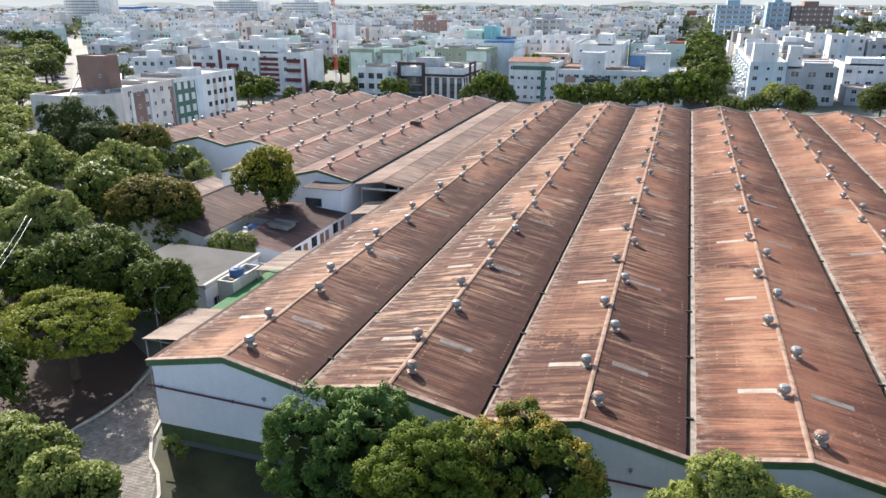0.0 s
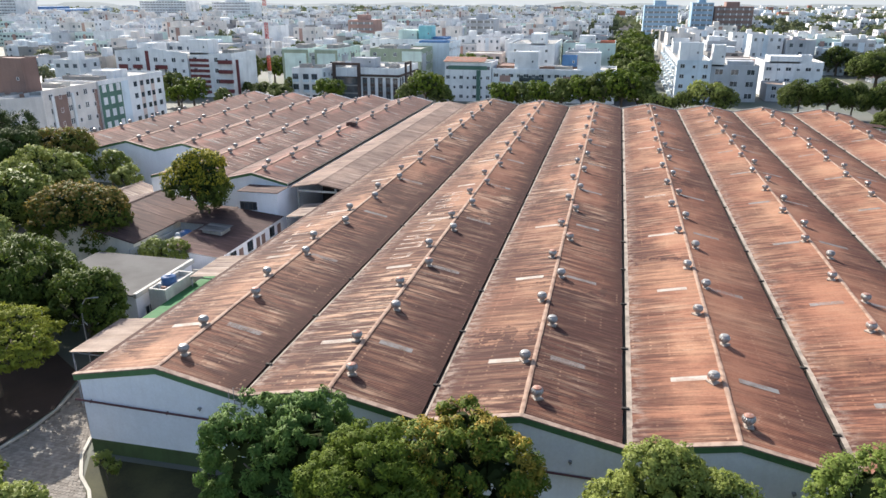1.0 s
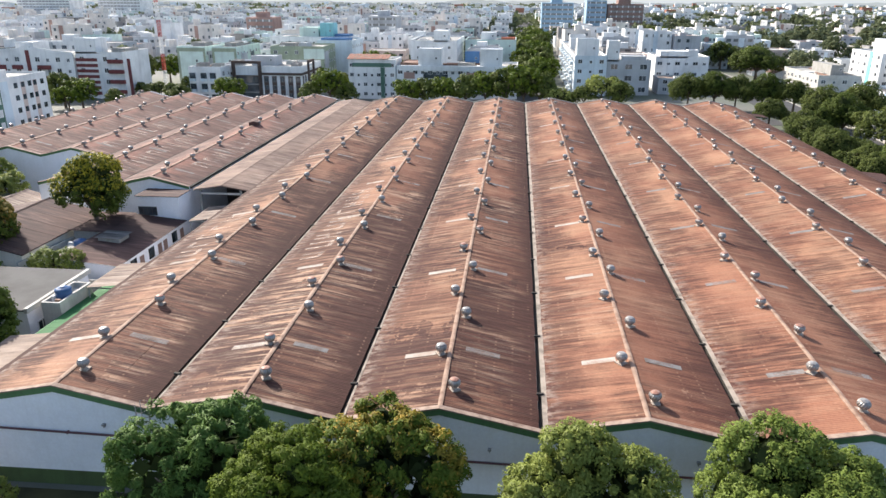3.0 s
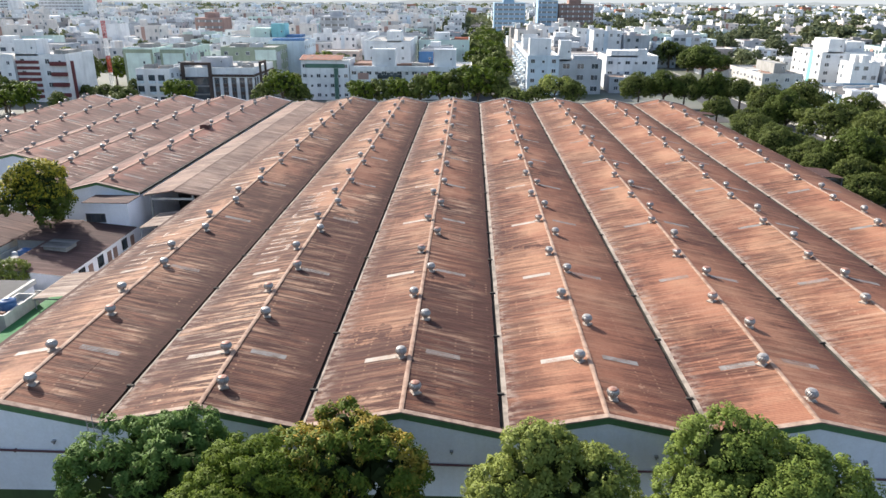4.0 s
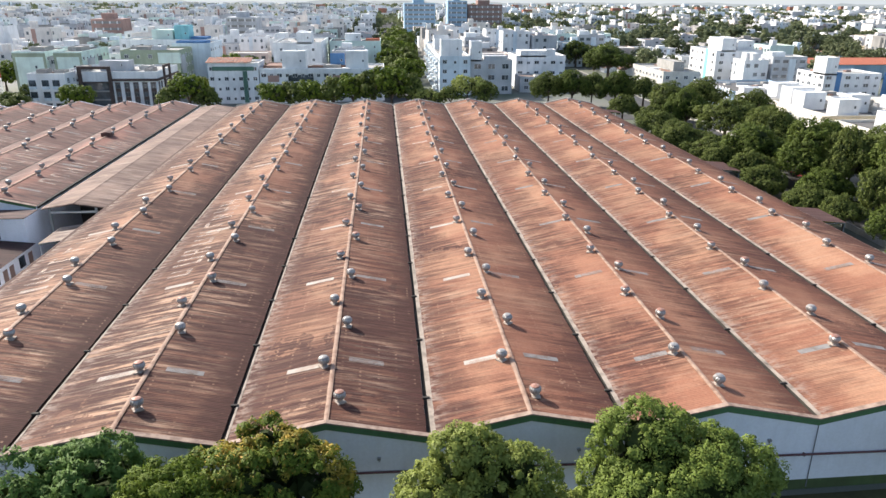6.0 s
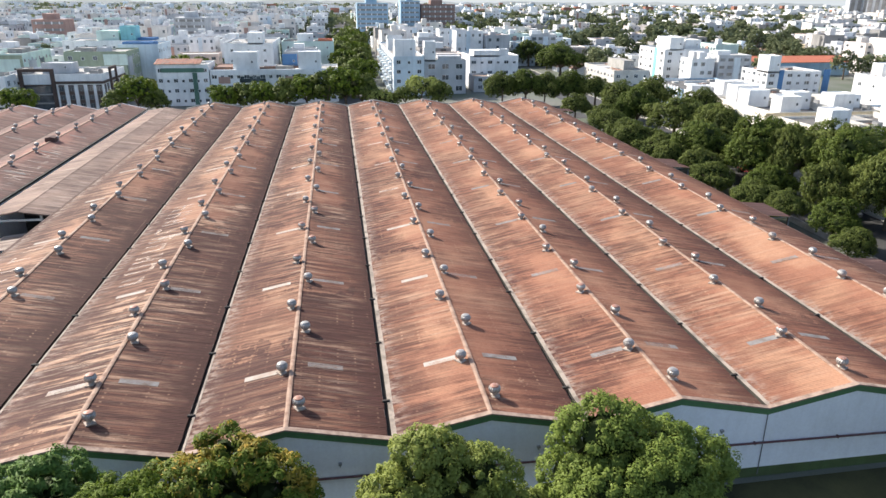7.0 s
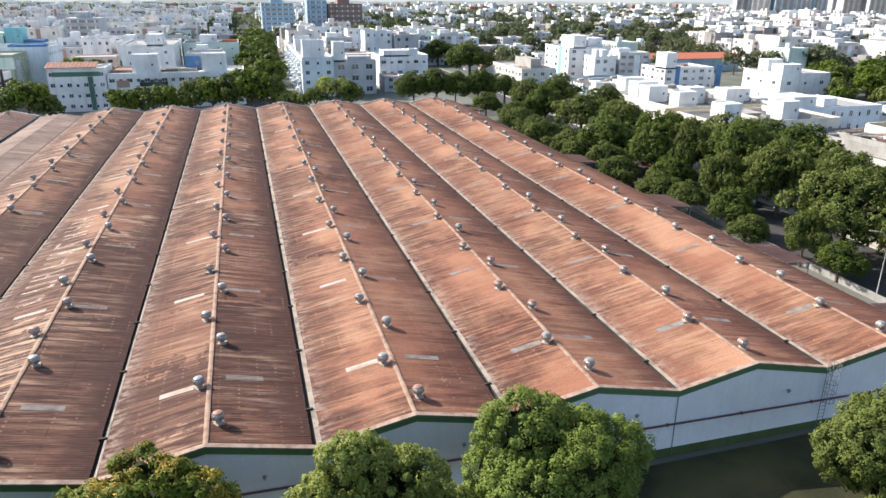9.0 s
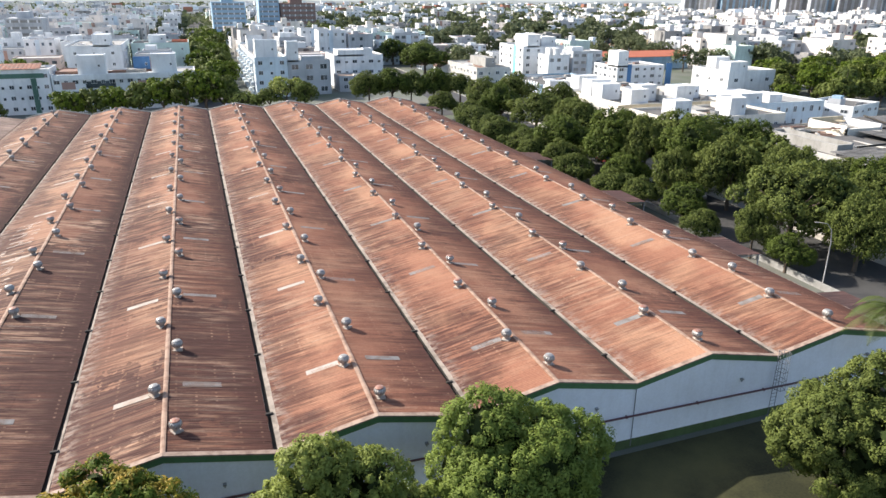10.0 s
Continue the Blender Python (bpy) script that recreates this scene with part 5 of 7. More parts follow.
def palm(label, x, y, h, seed, fronds=18, length=3.2):
    """A palm: ringed trunk, each frond a curved rib with leaflets on both sides."""
    t = thing("palm_tree", pose(x, y, gz(x)), label, "palm tree")
    rg = random.Random(seed)
    bm = bmesh.new()
    tube(bm, [(0, 0, -0.3), (0.1, 0, h * 0.4), (0.05, 0.1, h * 0.8), (0, 0, h)], [0.22, 0.17, 0.15, 0.14], 9)
    part("trunk", bm, "bark", t)
    for k in range(fronds):
        a = 2 * math.pi * k / fronds * 2.4 + rg.uniform(-0.2, 0.2)
        rise = rg.uniform(-0.25, 1.0)
        vs, qs = [], []
        n = 46
        prev = None
        for j in range(n + 1):
            s = j / n
            r = length * s * (1 - 0.18 * s)
            z = h + length * (rise * s * 0.75 - (0.55 + 0.3 * rise) * s * s * 1.1)
            c = np.array([r * math.cos(a), r * math.sin(a), z])
            if prev is not None:
                d = c - prev
                d /= np.linalg.norm(d)
                side = np.cross(d, (0, 0, 1.0))
                side /= max(1e-6, np.linalg.norm(side))
                for sg in (-1, 1):
                    ll = 0.85 * math.sin(math.pi * min(1, 0.12 + s * 0.9)) + 0.1
                    tip = c + sg * side * ll * 0.8 + d * ll * 0.5 - np.array([0, 0, ll * 0.45])
                    i0, mid = len(vs), prev.copy()
                    vs += [mid * 0.55 + c * 0.45, c, tip + d * 0.012, tip - d * 0.012]
                    qs.append((i0, i0 + 1, i0 + 2, i0 + 3))
            prev = c
        o = new("frond", mesh_np("frond", np.array(vs), np.array(qs), "leaf_palm"))
        o.parent = t
    return t


# the row in front of the hall
tree("large mango tree with glossy dark green leaf clusters", -17.6, -6.3, 10.7, (4.81, 4.23, 4.52), "leaf_mango", 11, 430, 0.42, 120, (0.29, 0.085), 0.32, low=-0.7, droop=0.35, lobes=22, lobe=0.46)
tree("dark fine-leaved tree beside the mango tree", -12.2, -9.7, 11.0, (3.5, 3.45, 3.26), "leaf_fine", 12, 380, 0.42, 120, (0.22, 0.075), 0.28, low=-0.6, flat=0.5, lobes=20, lobe=0.46)
tree("green tree with yellowing orange leaf tips", -8.6, -5.7, 10.65, (4.31, 3.64, 3.83), "leaf_yellow", 13, 400, 0.42, 110, (0.23, 0.095), 0.3, low=-0.7, lobes=20, lobe=0.44)
tree("round olive-green tree in front of the gable wall", 1.7, -6.7, 10.5, (5.05, 3.83, 4.02), "leaf_olive", 14, 470, 0.40, 120, (0.18, 0.09), 0.3, low=-0.7, lobes=14, lobe=0.42)
tree("broad bright green tree in front of the gable wall", 12.5, -6, 10.9, (5.76, 4.03, 4.42), "leaf_bright", 15, 620, 0.42, 120, (0.17, 0.085), 0.32, low=-0.7, lobes=13, lobe=0.42)
tree("dense green tree on the lawn by the ladder", 32.6, -9.4, 10.9, (4.86, 4.28, 4.67), "leaf_street", 16, 480, 0.43, 120, (0.18, 0.09), 0.3, low=-0.8, lobes=13, lobe=0.42)
palm("palm tree with arching fronds beside the hall's corner", 44, -2.5, 8.7, 3, 24, 4.2)
tree("young tree with a thin crown by the wall", -32.5, -3.1, 2.6, (0.88, 0.78, 0.88), "leaf_olive", 17, 14, 0.3, 30, (0.3, 0.14), 0.04, low=-0.7, forks=4, lobes=5)

# the lane's trees
tree("olive-green tree beside the paved lane", -37.9, -9.4, 6.8, (3.51, 2.93, 2.93), "leaf_olive", 21, 330, 0.40, 34, (0.28, 0.14), 0.25, low=-0.6)
tree("olive-green tree beside the paved lane", -31.9, -12.4, 7.1, (3.21, 2.91, 2.91), "leaf_olive", 22, 330, 0.40, 34, (0.28, 0.14), 0.25, low=-0.6)
tree("spreading tree with flat layered light green crown", -48.6, 4.5, 7.2, (6.1, 5.11, 2.36), "leaf_lime", 23, 460, 0.55, 34, (0.30, 0.12), 0.3, low=-0.25, flat=0.3, lobes=24, lobe=0.36)
tree("dark green tree beside the lane", -49.5, -3.1, 7.5, (3.73, 3.34, 3.54), "leaf_green", 24, 330, 0.44, 30, (0.32, 0.15), 0.25, low=-0.7)
tree("large dark mango tree in the yard", -55, 14.4, 9.3, (6.92, 5.54, 4.55), "leaf_green", 25, 560, 0.60, 30, (0.44, 0.15), 0.35, low=-0.5, droop=0.35, lobes=24, lobe=0.44)
tree("dark rounded tree by the flat-roofed building", -45.9, 12.5, 8.5, (3.64, 3.35, 4.13), "leaf_green", 26, 330, 0.46, 30, (0.34, 0.16), 0.3, low=-0.8)
tree("broad russet-tipped tree beside the brown house", -63.9, 33.8, 9.4, (6.6, 5.4, 4.6), "leaf_green", 27, 520, 0.55, 28, (0.38, 0.18), 0.35, low=-0.5, lobes=24, lobe=0.46, tips="leaf_russet")
tree("pale sage-green tree among darker ones", -69.8, 23.6, 9.6, (5.2, 4.6, 3.8), "leaf_sage", 28, 430, 0.52, 28, (0.36, 0.17), 0.3, low=-0.5, lobes=18, lobe=0.46)
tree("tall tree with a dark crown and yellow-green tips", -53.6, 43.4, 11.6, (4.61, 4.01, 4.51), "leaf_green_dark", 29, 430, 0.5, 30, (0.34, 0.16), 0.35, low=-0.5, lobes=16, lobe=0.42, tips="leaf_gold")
tree("small green tree by the second hall", -80.7, 60.7, 6.8, (2.95, 2.64, 2.34), "leaf_olive", 30, 70, 0.6, 50, (0.42, 0.2), 0.18, low=-0.5)
tree("small green tree by the second hall", -75.1, 56.9, 5.6, (2.43, 2.23, 1.92), "leaf_sage", 34, 60, 0.55, 50, (0.42, 0.2), 0.16, low=-0.4)
tree("shrub over the yard wall", -50.4, 30.5, 4.4, (3.27, 1.49, 1.49), "leaf_olive", 31, 80, 0.5, 60, (0.28, 0.13), 0.12, low=-0.6)
tree("shrub at the corner of the brown house", -57.2, 29.5, 3, (1.49, 1.39, 1.29), "leaf_olive", 32, 40, 0.42, 50, (0.28, 0.13), 0.08, low=-0.6)
tree("brownish tree with an open crown by the second hall", -88.5, 60.7, 10.7, (5.53, 4.71, 3.69), "leaf_olive", 33, 330, 0.55, 25, (0.40, 0.18), 0.3, low=-0.2, lobes=12, tips="leaf_russet")
PINES = [tree("dark feathery conifer among the broad-leaved trees", -98.7, 59.1, 14.6, (5.35, 4.94, 6.8), "leaf_pine", 35, 210, 0.85, 70, (0.62, 0.10), 0.35, low=-0.6, lobes=17, lobe=0.34),
         tree("dark feathery conifer among the broad-leaved trees", -110.6, 64.9, 13.6, (4.36, 4.15, 5.81), "leaf_pine", 36, 150, 0.8, 70, (0.62, 0.10), 0.3, low=-0.6, lobes=14, lobe=0.34)]
WOOD = [tree("broad olive-green tree in the wood", -89.6, 40.4, 11.5, (6.71, 5.89, 4.47), "leaf_sage", 37, 430, 0.62, 17, (0.51, 0.24), 0.35, "olive trees of the wood", low=-0.4, lobes=20, lobe=0.44),
        tree("broad olive-green tree in the wood", -76.3, 38.1, 10, (5.24, 4.84, 4.63), "leaf_olive", 38, 380, 0.58, 17, (0.51, 0.24), 0.35, "olive trees of the wood", low=-0.5, lobes=18, lobe=0.44)]

# middle and far trees are repeats of a few shapes
MID = [tree("tall rounded street tree with dense green crown", 78.5, 64.1, 8.9, (4.68, 4.48, 3.56), "leaf_street", 41, 185, 0.62, 10, (0.71, 0.38), 0.3, "trees along the side street", low=-0.25, lobes=13, lobe=0.40),
       tree("tall rounded street tree with dense green crown", 84, 53.5, 9.9, (5.08, 4.88, 3.56), "leaf_street", 42, 185, 0.62, 10, (0.71, 0.38), 0.3, "trees along the side street", low=-0.2, lobes=14, lobe=0.38),
       tree("tall rounded street tree with dense green crown", 71, 74.9, 9.7, (4.9, 4.7, 3.88), "leaf_fine", 43, 185, 0.62, 10, (0.71, 0.38), 0.3, "trees along the side street", low=-0.25, lobes=12, lobe=0.42),
       tree("spreading pale olive street tree with an open crown", -162.8, 86.6, 9.4, (5.75, 5.32, 3.19), "leaf_sage", 46, 150, 0.62, 11, (0.68, 0.36), 0.28, "pale trees along the western street", low=-0.1, lobes=14, lobe=0.34)]
rng = random.Random(77)


def again(src, x, y, s, sz=None, turn=None):
    a = rng.uniform(0, 360) if turn is None else turn
    return copy_thing(src, pose(x, y, gz(x), 0, 0, a) @ Matrix.Diagonal((s, s, sz or s, 1)))


def tree_row(x, y0, y1, step, s, wide=1.2):
    """A line of street trees with uneven gaps and sizes."""
    y = y0
    while y < y1:
        q = s * rng.uniform(0.85, 1.12)
        again(MID[rng.randrange(3)], x + rng.uniform(-wide, wide), y, q, q * rng.uniform(0.88, 1.0))
        y += step * rng.uniform(0.8, 1.25)


NEAR = [tree("spreading street tree with dark limbs and a broad olive crown", 66.1, 29.2, 11.9, (7.6, 7.0, 4.5), "leaf_street", 44, 900, 0.52, 20, (0.34, 0.17), 0.36, "trees along the side street", low=-0.55, lobes=26, lobe=0.36, forks=8),
        tree("dense dark street tree with a rounded crown", 64.5, 67.4, 12.7, (5.8, 5.6, 5.2), "leaf_green_dark", 45, 760, 0.5, 20, (0.34, 0.17), 0.34, "trees along the side street", low=-0.45, lobes=15, lobe=0.46, forks=8),
        tree("spreading street tree with dark limbs and a broad olive crown", 74.5, 60.0, 13.0, (7.4, 6.6, 4.5), "leaf_street", 47, 900, 0.52, 20, (0.34, 0.17), 0.36, "trees along the side street", low=-0.5, lobes=24, lobe=0.36, forks=8)]
# place, spread and height of each against its model
for x, y, s, sz, k in ((69.2, 134.5, 0.85, 0.80, 2), (79.7, 139.7, 0.78, 0.94, 0), (69.6, 107.2, 1.01, 0.80, 2), (60.4, 77.7, 0.95, 0.77, 1), (72.3, 70.6, 0.50, 0.83, 2), (84.2, 57.9, 0.83, 0.88, 1), (83.3, 48.4, 0.62, 0.77, 0), (67.3, 20.3, 0.59, 0.86, 0), (58.9, 27.6, 0.38, 0.62, 0), (59.4, 22.6, 0.48, 0.38, 1), (58.2, 39.8, 0.57, 0.53, 1), (61, 58.1, 0.64, 0.53, 1), (60.8, 98.5, 0.62, 0.38, 1), (83.6, 33.3, 0.69, 0.79, 1)):
    again(NEAR[k], x, y, s, sz)
for x, y, s, sz, k in ((89.6, 43, 0.61, 0.62, 0), (79.1, 72.3, 0.59, 0.78, 2), (44.4, 163, 0.70, 0.86, 0), (50.9, 162, 0.98, 0.84, 1), (56, 160, 0.61, 0.86, 0), (62.7, 159.6, 0.86, 0.84, 1), (70, 157.4, 0.77, 0.73, 2), (83.1, 232, 1.55, 1.00, 1), (76.8, 11, 0.66, 0.94, 0), (83, 18, 0.68, 0.80, 2), (78, 86, 0.86, 0.67, 1), (80.5, 118, 0.66, 0.91, 0), (62.5, 120, 0.62, 0.61, 1)):
    again(NEAR[k], x, y, s, sz)
for x, y, s, sz, k in ((72.5, 37, 0.72, 0.88, 2), (70, 45, 0.7, 1.0, 0), (69.5, 53.5, 0.9, 1.0, 1), (77, 27.5, 0.68, 0.80, 2), (80, 40.5, 0.72, 0.75, 0), (67.5, 86.5, 0.75, 0.98, 0), (72, 95, 0.72, 0.78, 2), (66, 119, 0.8, 0.85, 1), (75.5, 104, 0.7, 0.76, 0),
                       (83, 65.5, 0.95, 0.86, 1), (90, 33, 0.66, 0.95, 0), (75, 16.5, 0.62, 0.95, 0), (66, 60.5, 0.6, 0.95, 2), (70.5, 77.5, 0.7, 0.75, 2), (63.5, 49.5, 0.5, 0.8, 0)):
    again(NEAR[k], x, y, s, sz)
# smaller trees between the hall and the boundary wall
for x, y, s, sz, k in ((55.5, 33.5, 0.36, 0.40, 2), (56.5, 46.5, 0.42, 0.46, 2), (56.0, 53.0, 0.50, 0.50, 0), (55.0, 64.5, 0.50, 0.50, 0), (57.0, 70.0, 0.55, 0.55, 2), (55.0, 77.5, 0.52, 0.52, 2), (56.0, 85.0, 0.62, 0.58, 0), (55.5, 93.5, 0.60, 0.56, 2), (56.5, 102.5, 0.58, 0.56, 0), (56.0, 111.0, 0.62, 0.60, 0), (57.0, 118.5, 0.55, 0.55, 2), (56.0, 133.0, 0.6, 0.6, 2)):
    again(NEAR[k], x, y, s, sz)
# dark wood behind the old workshop
for x, y, s, k in ((165, 134, 0.9, 0), (172, 130, 1.1, 2), (177, 126, 1.0, 0), (177, 146, 1.15, 1), (180, 137, 1.2, 2), (188, 131, 1.1, 0), (178, 154, 1.2, 2), (188, 146, 1.2, 0), (197, 140, 1.2, 2), (206, 136, 1.2, 1), (187, 163, 1.2, 0), (198, 154, 1.25, 2), (208, 147, 1.2, 0), (217, 143, 1.2, 2), (160, 127, 0.7, 2), (167, 121, 0.75, 0)):
    again(MID[k], x, y, s)
for k in range(14):
    again(MID[k % 3], 181 + 5.4 * k + rng.uniform(-4, 4), 121 + 4.2 * k + rng.uniform(-7, 7), rng.uniform(0.95, 1.25))
for k in range(16):
    again(MID[k % 3], 165 + 5.0 * k + rng.uniform(-3, 3), 112 + 4.0 * k + rng.uniform(-6, 6), rng.uniform(0.9, 1.15))
tree_row(88.0, 262, 300, 7.0, 1.3, 6.0)
tree_row(72.0, 330, 380, 7.0, 1.5, 9.0)
# row behind the hall
for x, y, s, k in ((-32, 160, 0.95, 2), (-27, 161, 1.0, 0), (-21.5, 161, 1.0, 2), (-16, 162, 1.1, 0), (-10.5, 162, 1.15, 2), (-5, 161, 1.28, 0), (0, 161, 1.36, 2), (4.5, 161, 1.2, 0), (8.5, 155, 0.7, 3), (11.5, 156, 0.6, 1), (16, 157, 0.8, 1), (20.5, 157, 1.0, 3), (25.5, 158, 0.95, 0),
                   (-96.5, 156, 0.75, 0), (-82, 158, 0.98, 2), (-60, 161, 0.85, 0), (-55, 164, 1.2, 2), (-50, 163, 0.8, 0), (-112, 150, 0.7, 0), (-123, 146, 0.8, 2)):
    again(MID[k], x, y, s)
# the avenue's trees
for k in range(17):
    again(MID[(0, 2, 0)[k % 3]], (6.5 if k % 2 else 0.5) + 0.012 * k * k, 190 + 12.0 * k, 1.2 + 0.02 * k)
# the wood on the west side
for src, x, y, q in ((WOOD[0], -99.1, 44.9, 1.02), (WOOD[1], -82, 29.2, 0.96), (WOOD[1], -113.1, 56.3, 0.93), (WOOD[0], -80.6, 45.9, 0.91), (WOOD[1], -94.7, 31.3, 1.01), (WOOD[0], -85.8, 19.9, 0.95), (WOOD[1], -73, 12.8, 0.9),
                     (MID[2], -64.7, 12.8, 0.79), (MID[0], -60.4, 4.8, 0.79), (MID[2], -82, 52.3, 0.96), (PINES[1], -91.6, 53.4, 0.94), (WOOD[1], -103.3, 33.4, 1.02)):
    again(src, x, y, q)
# trees along the western street and its green
for x, y, s, k in ((-115.1, 51.4, 0.93, 1), (-128.5, 58, 0.88, 0), (-103, 28.1, 0.96, 0), (-122.7, 36.6, 0.97, 2), (-133.7, 68.9, 0.94, 1), (-148.8, 64.7, 1.05, 0)):
    again(MID[k], x, y, s, s * 0.86)
for x, y, s, k in ((-148.5, 89.1, 0.95, 3), (-168.3, 97.3, 1.01, 3), (-178.2, 105.5, 1.07, 1), (-186.9, 112.6, 1.08, 3), (-173.3, 89.5, 1.07, 3), (-197.5, 125.7, 1.14, 3), (-206.5, 122.5, 1.09, 1)):
    again(MID[k], x, y, s, s * 0.8)
for k in range(19):
    away, along = (13, 27, 20)[k % 3] + rng.uniform(-3, 3), -4 + 12.5 * k + rng.uniform(-3, 3)
    s = rng.uniform(0.85, 1.2)
    again(MID[(3, 1, 3, 3)[k % 4]], -154 - 0.70 * along - 0.713 * away, 106 + 0.713 * along - 0.70 * away, s, s * 0.82)
# trees between the blocks behind the second hall
for x, y, s, k in ((-135.2, 207.1, 1.22, 0), (-127.4, 214.2, 1.11, 2), (-144, 215.1, 1.11, 0), (-122, 221.5, 1.39, 0), (-113.4, 213.5, 1.32, 2), (-108.5, 166.7, 0.67, 1), (-98.5, 159.2, 0.75, 1), (-118.2, 176.8, 0.54, 0), (-128, 152, 1.15, 0), (-121.5, 150, 0.95, 2), (-140, 206, 1.5, 2), (-131, 203, 1.35, 0), (-105, 182, 0.7, 0), (-57.2, 187.3, 0.85, 0), (-55.6, 224.9, 1.29, 2), (-49.4, 231.7, 1.19, 0)):
    again(MID[k], x, y, s)
for x, y, s, k in ((-294, 234, 1.5, 0), (-300, 246, 1.4, 2), (-357, 295, 1.7, 0), (-365, 288, 1.7, 2), (-223, 167, 1.3, 1), (-232, 178, 1.2, 0), (-248, 195, 1.2, 2), (-181, 115, 1.1, 3), (-165, 105, 1.1, 3), (-165, 112, 1.0, 3), (-170, 118, 1.0, 1), (-194, 125, 1.1, 3), (-135, 77, 0.9, 3), (-142, 80, 1.0, 3), (-262, 205, 1.3, 1), (-275, 215, 1.3, 3), (-320, 255, 1.4, 2)):
    again(MID[k], x, y, s, s * 0.9)
for x, y, h, s in ((-231.1, 150.1, 10, 5), (-217.2, 147, 9, 6), (-227, 159, 11, 9), (-237, 171, 11, 10), (-252.3, 175.4, 11, 7), (174.9, 121.1, 10, 8)):
    palm("tall street palm with drooping fronds", x, y, h, s, 14, 3.0)

# ---------------------------------------------------------------- the town near the halls
building("apartment_block", "beige four-storey apartment block with a brown stair tower", -128.5, 75.6, -118.7, 107, 11.8, "paint_beige", 4, "E", 0, (1.2, 1.3), 2.6,
         tops=((0.24, 0.36, 0.97, 0.49, 6.9, "paint_brown"), (0.2, 0.74, 0.7, 0.85, 0.5, "concrete_pale")), roof="concrete_pale",
         panels=(("E", -7.6, -5.6, 0.5, 10.5, "paint_brown", 0.08), ("E", 2.4, 6.0, 0.5, 10.5, "paint_brown", 0.08), ("E", 14.6, 15.6, 0.5, 10.5, "paint_brown", 0.08),
                 ("E", -5.0, -4.3, 0, 10.6, "paint_white", 0.3), ("E", 1.2, 1.9, 0, 10.6, "paint_white", 0.3), ("E", 7.2, 7.9, 0, 10.6, "paint_white", 0.3), ("E", -12.6, -11.9, 0, 10.6, "paint_white", 0.3)))
building("apartment_block", "beige wing of the apartment block along the avenue", -153, 91.2, -108, 101.2, 11.74, "paint_beige", 4, "S", -48, (1.2, 1.3), 3.0, roof="concrete_pale",
         tops=((0.05, 0.3, 0.3, 0.7, 1.6, "concrete"),))
building("apartment_block", "white apartment block with dark green window bands", -133, 107.3, -118.4, 132, 12.0, "paint_white", 4, "", 0, roof="concrete",
         tops=((0.5, 0.3, 0.9, 0.52, 1.6, "paint_white"), (0.2, 0.1, 0.9, 0.2, 0.7, "paint_stone")),
         panels=(("E", -12.3, -4.6, 0.3, 11.2, "paint_green", 0.06), ("E", -4.4, -1.8, 0.3, 11.4, "paint_bluish", 0.04), ("E", 2.6, 4.0, 0.8, 10.8, "paint_pink", 0.05), ("E", 7.0, 8.4, 0.8, 10.8, "paint_pink", 0.05))
         + tuple(("E", u, u + 1.3, 0.9 + 2.85 * k, 2.6 + 2.85 * k, "paint_white", 0.12) for u in (-11.4, -8.9, -6.4) for k in range(4))
         + tuple(("E", u, u + 1.2, 1.0 + 2.85 * k, 2.2 + 2.85 * k, "glass_dark", 0.07) for u in (0.2, 2.7, 5.2, 7.1, 9.8) for k in range(4)))
mar = building("apartment_block", "white four-storey block with maroon balconies and a sloping parapet", -162.6, 171.6, -136.1, 187, 13.2, "paint_white", 4, "S", 0, (1.5, 1.4), 3.2,
               tops=((0.28, 0.1, 0.5, 0.6, 3.0, "paint_white"),),
               panels=(("S", -12.19, -8.95, 0.8, 9.8, "paint_maroon", 0.3), ("S", 1.74, 5.72, 2.2, 3.4, "paint_maroon", 0.9), ("S", 1.74, 5.72, 5.4, 6.6, "paint_maroon", 0.9), ("S", 1.74, 5.72, 8.6, 9.8, "paint_maroon", 0.9),
                       ("S", -6.47, -3.48, 2.2, 3.4, "paint_maroon", 0.9), ("S", -6.47, -3.48, 5.4, 6.6, "paint_maroon", 0.9), ("S", -6.47, -3.48, 8.6, 9.8, "paint_maroon", 0.9), ("S", -1.99, -0.75, 0.2, 14.2, "paint_maroon", 0.1)))
bm = bmesh.new()
prism(bm, [(-13.2, 13.45), (13.2, 13.45), (13.2, 13.7), (-1.6, 15.2), (-13.2, 14.1)], -7.7, -7.45)
part("parapet", bm, "paint_white", mar)
building("apartment_block", "white and maroon striped stair tower block", -135.4, 172, -120.6, 188, 13.6, "paint_white", 4, "S", 0, (1.3, 1.4), 3.0,
         tops=((0.0, 0.0, 0.46, 0.4, 4.0, "paint_white"), (0.6, 0.3, 0.9, 0.8, 0.8, "concrete")),
         panels=tuple(("S", -7.49, -0.73, 1.2 + 1.65 * k, 2.1 + 1.65 * k, "paint_maroon", 0.35) for k in range(7)) + tuple(("S", 2.9, 7.49, 1.6 + 3.0 * k, 2.7 + 3.0 * k, "paint_maroon", 0.9) for k in range(4)) + (("S", 8.7, 9.73, 0.2, 12.0, "paint_maroon", 0.05),))
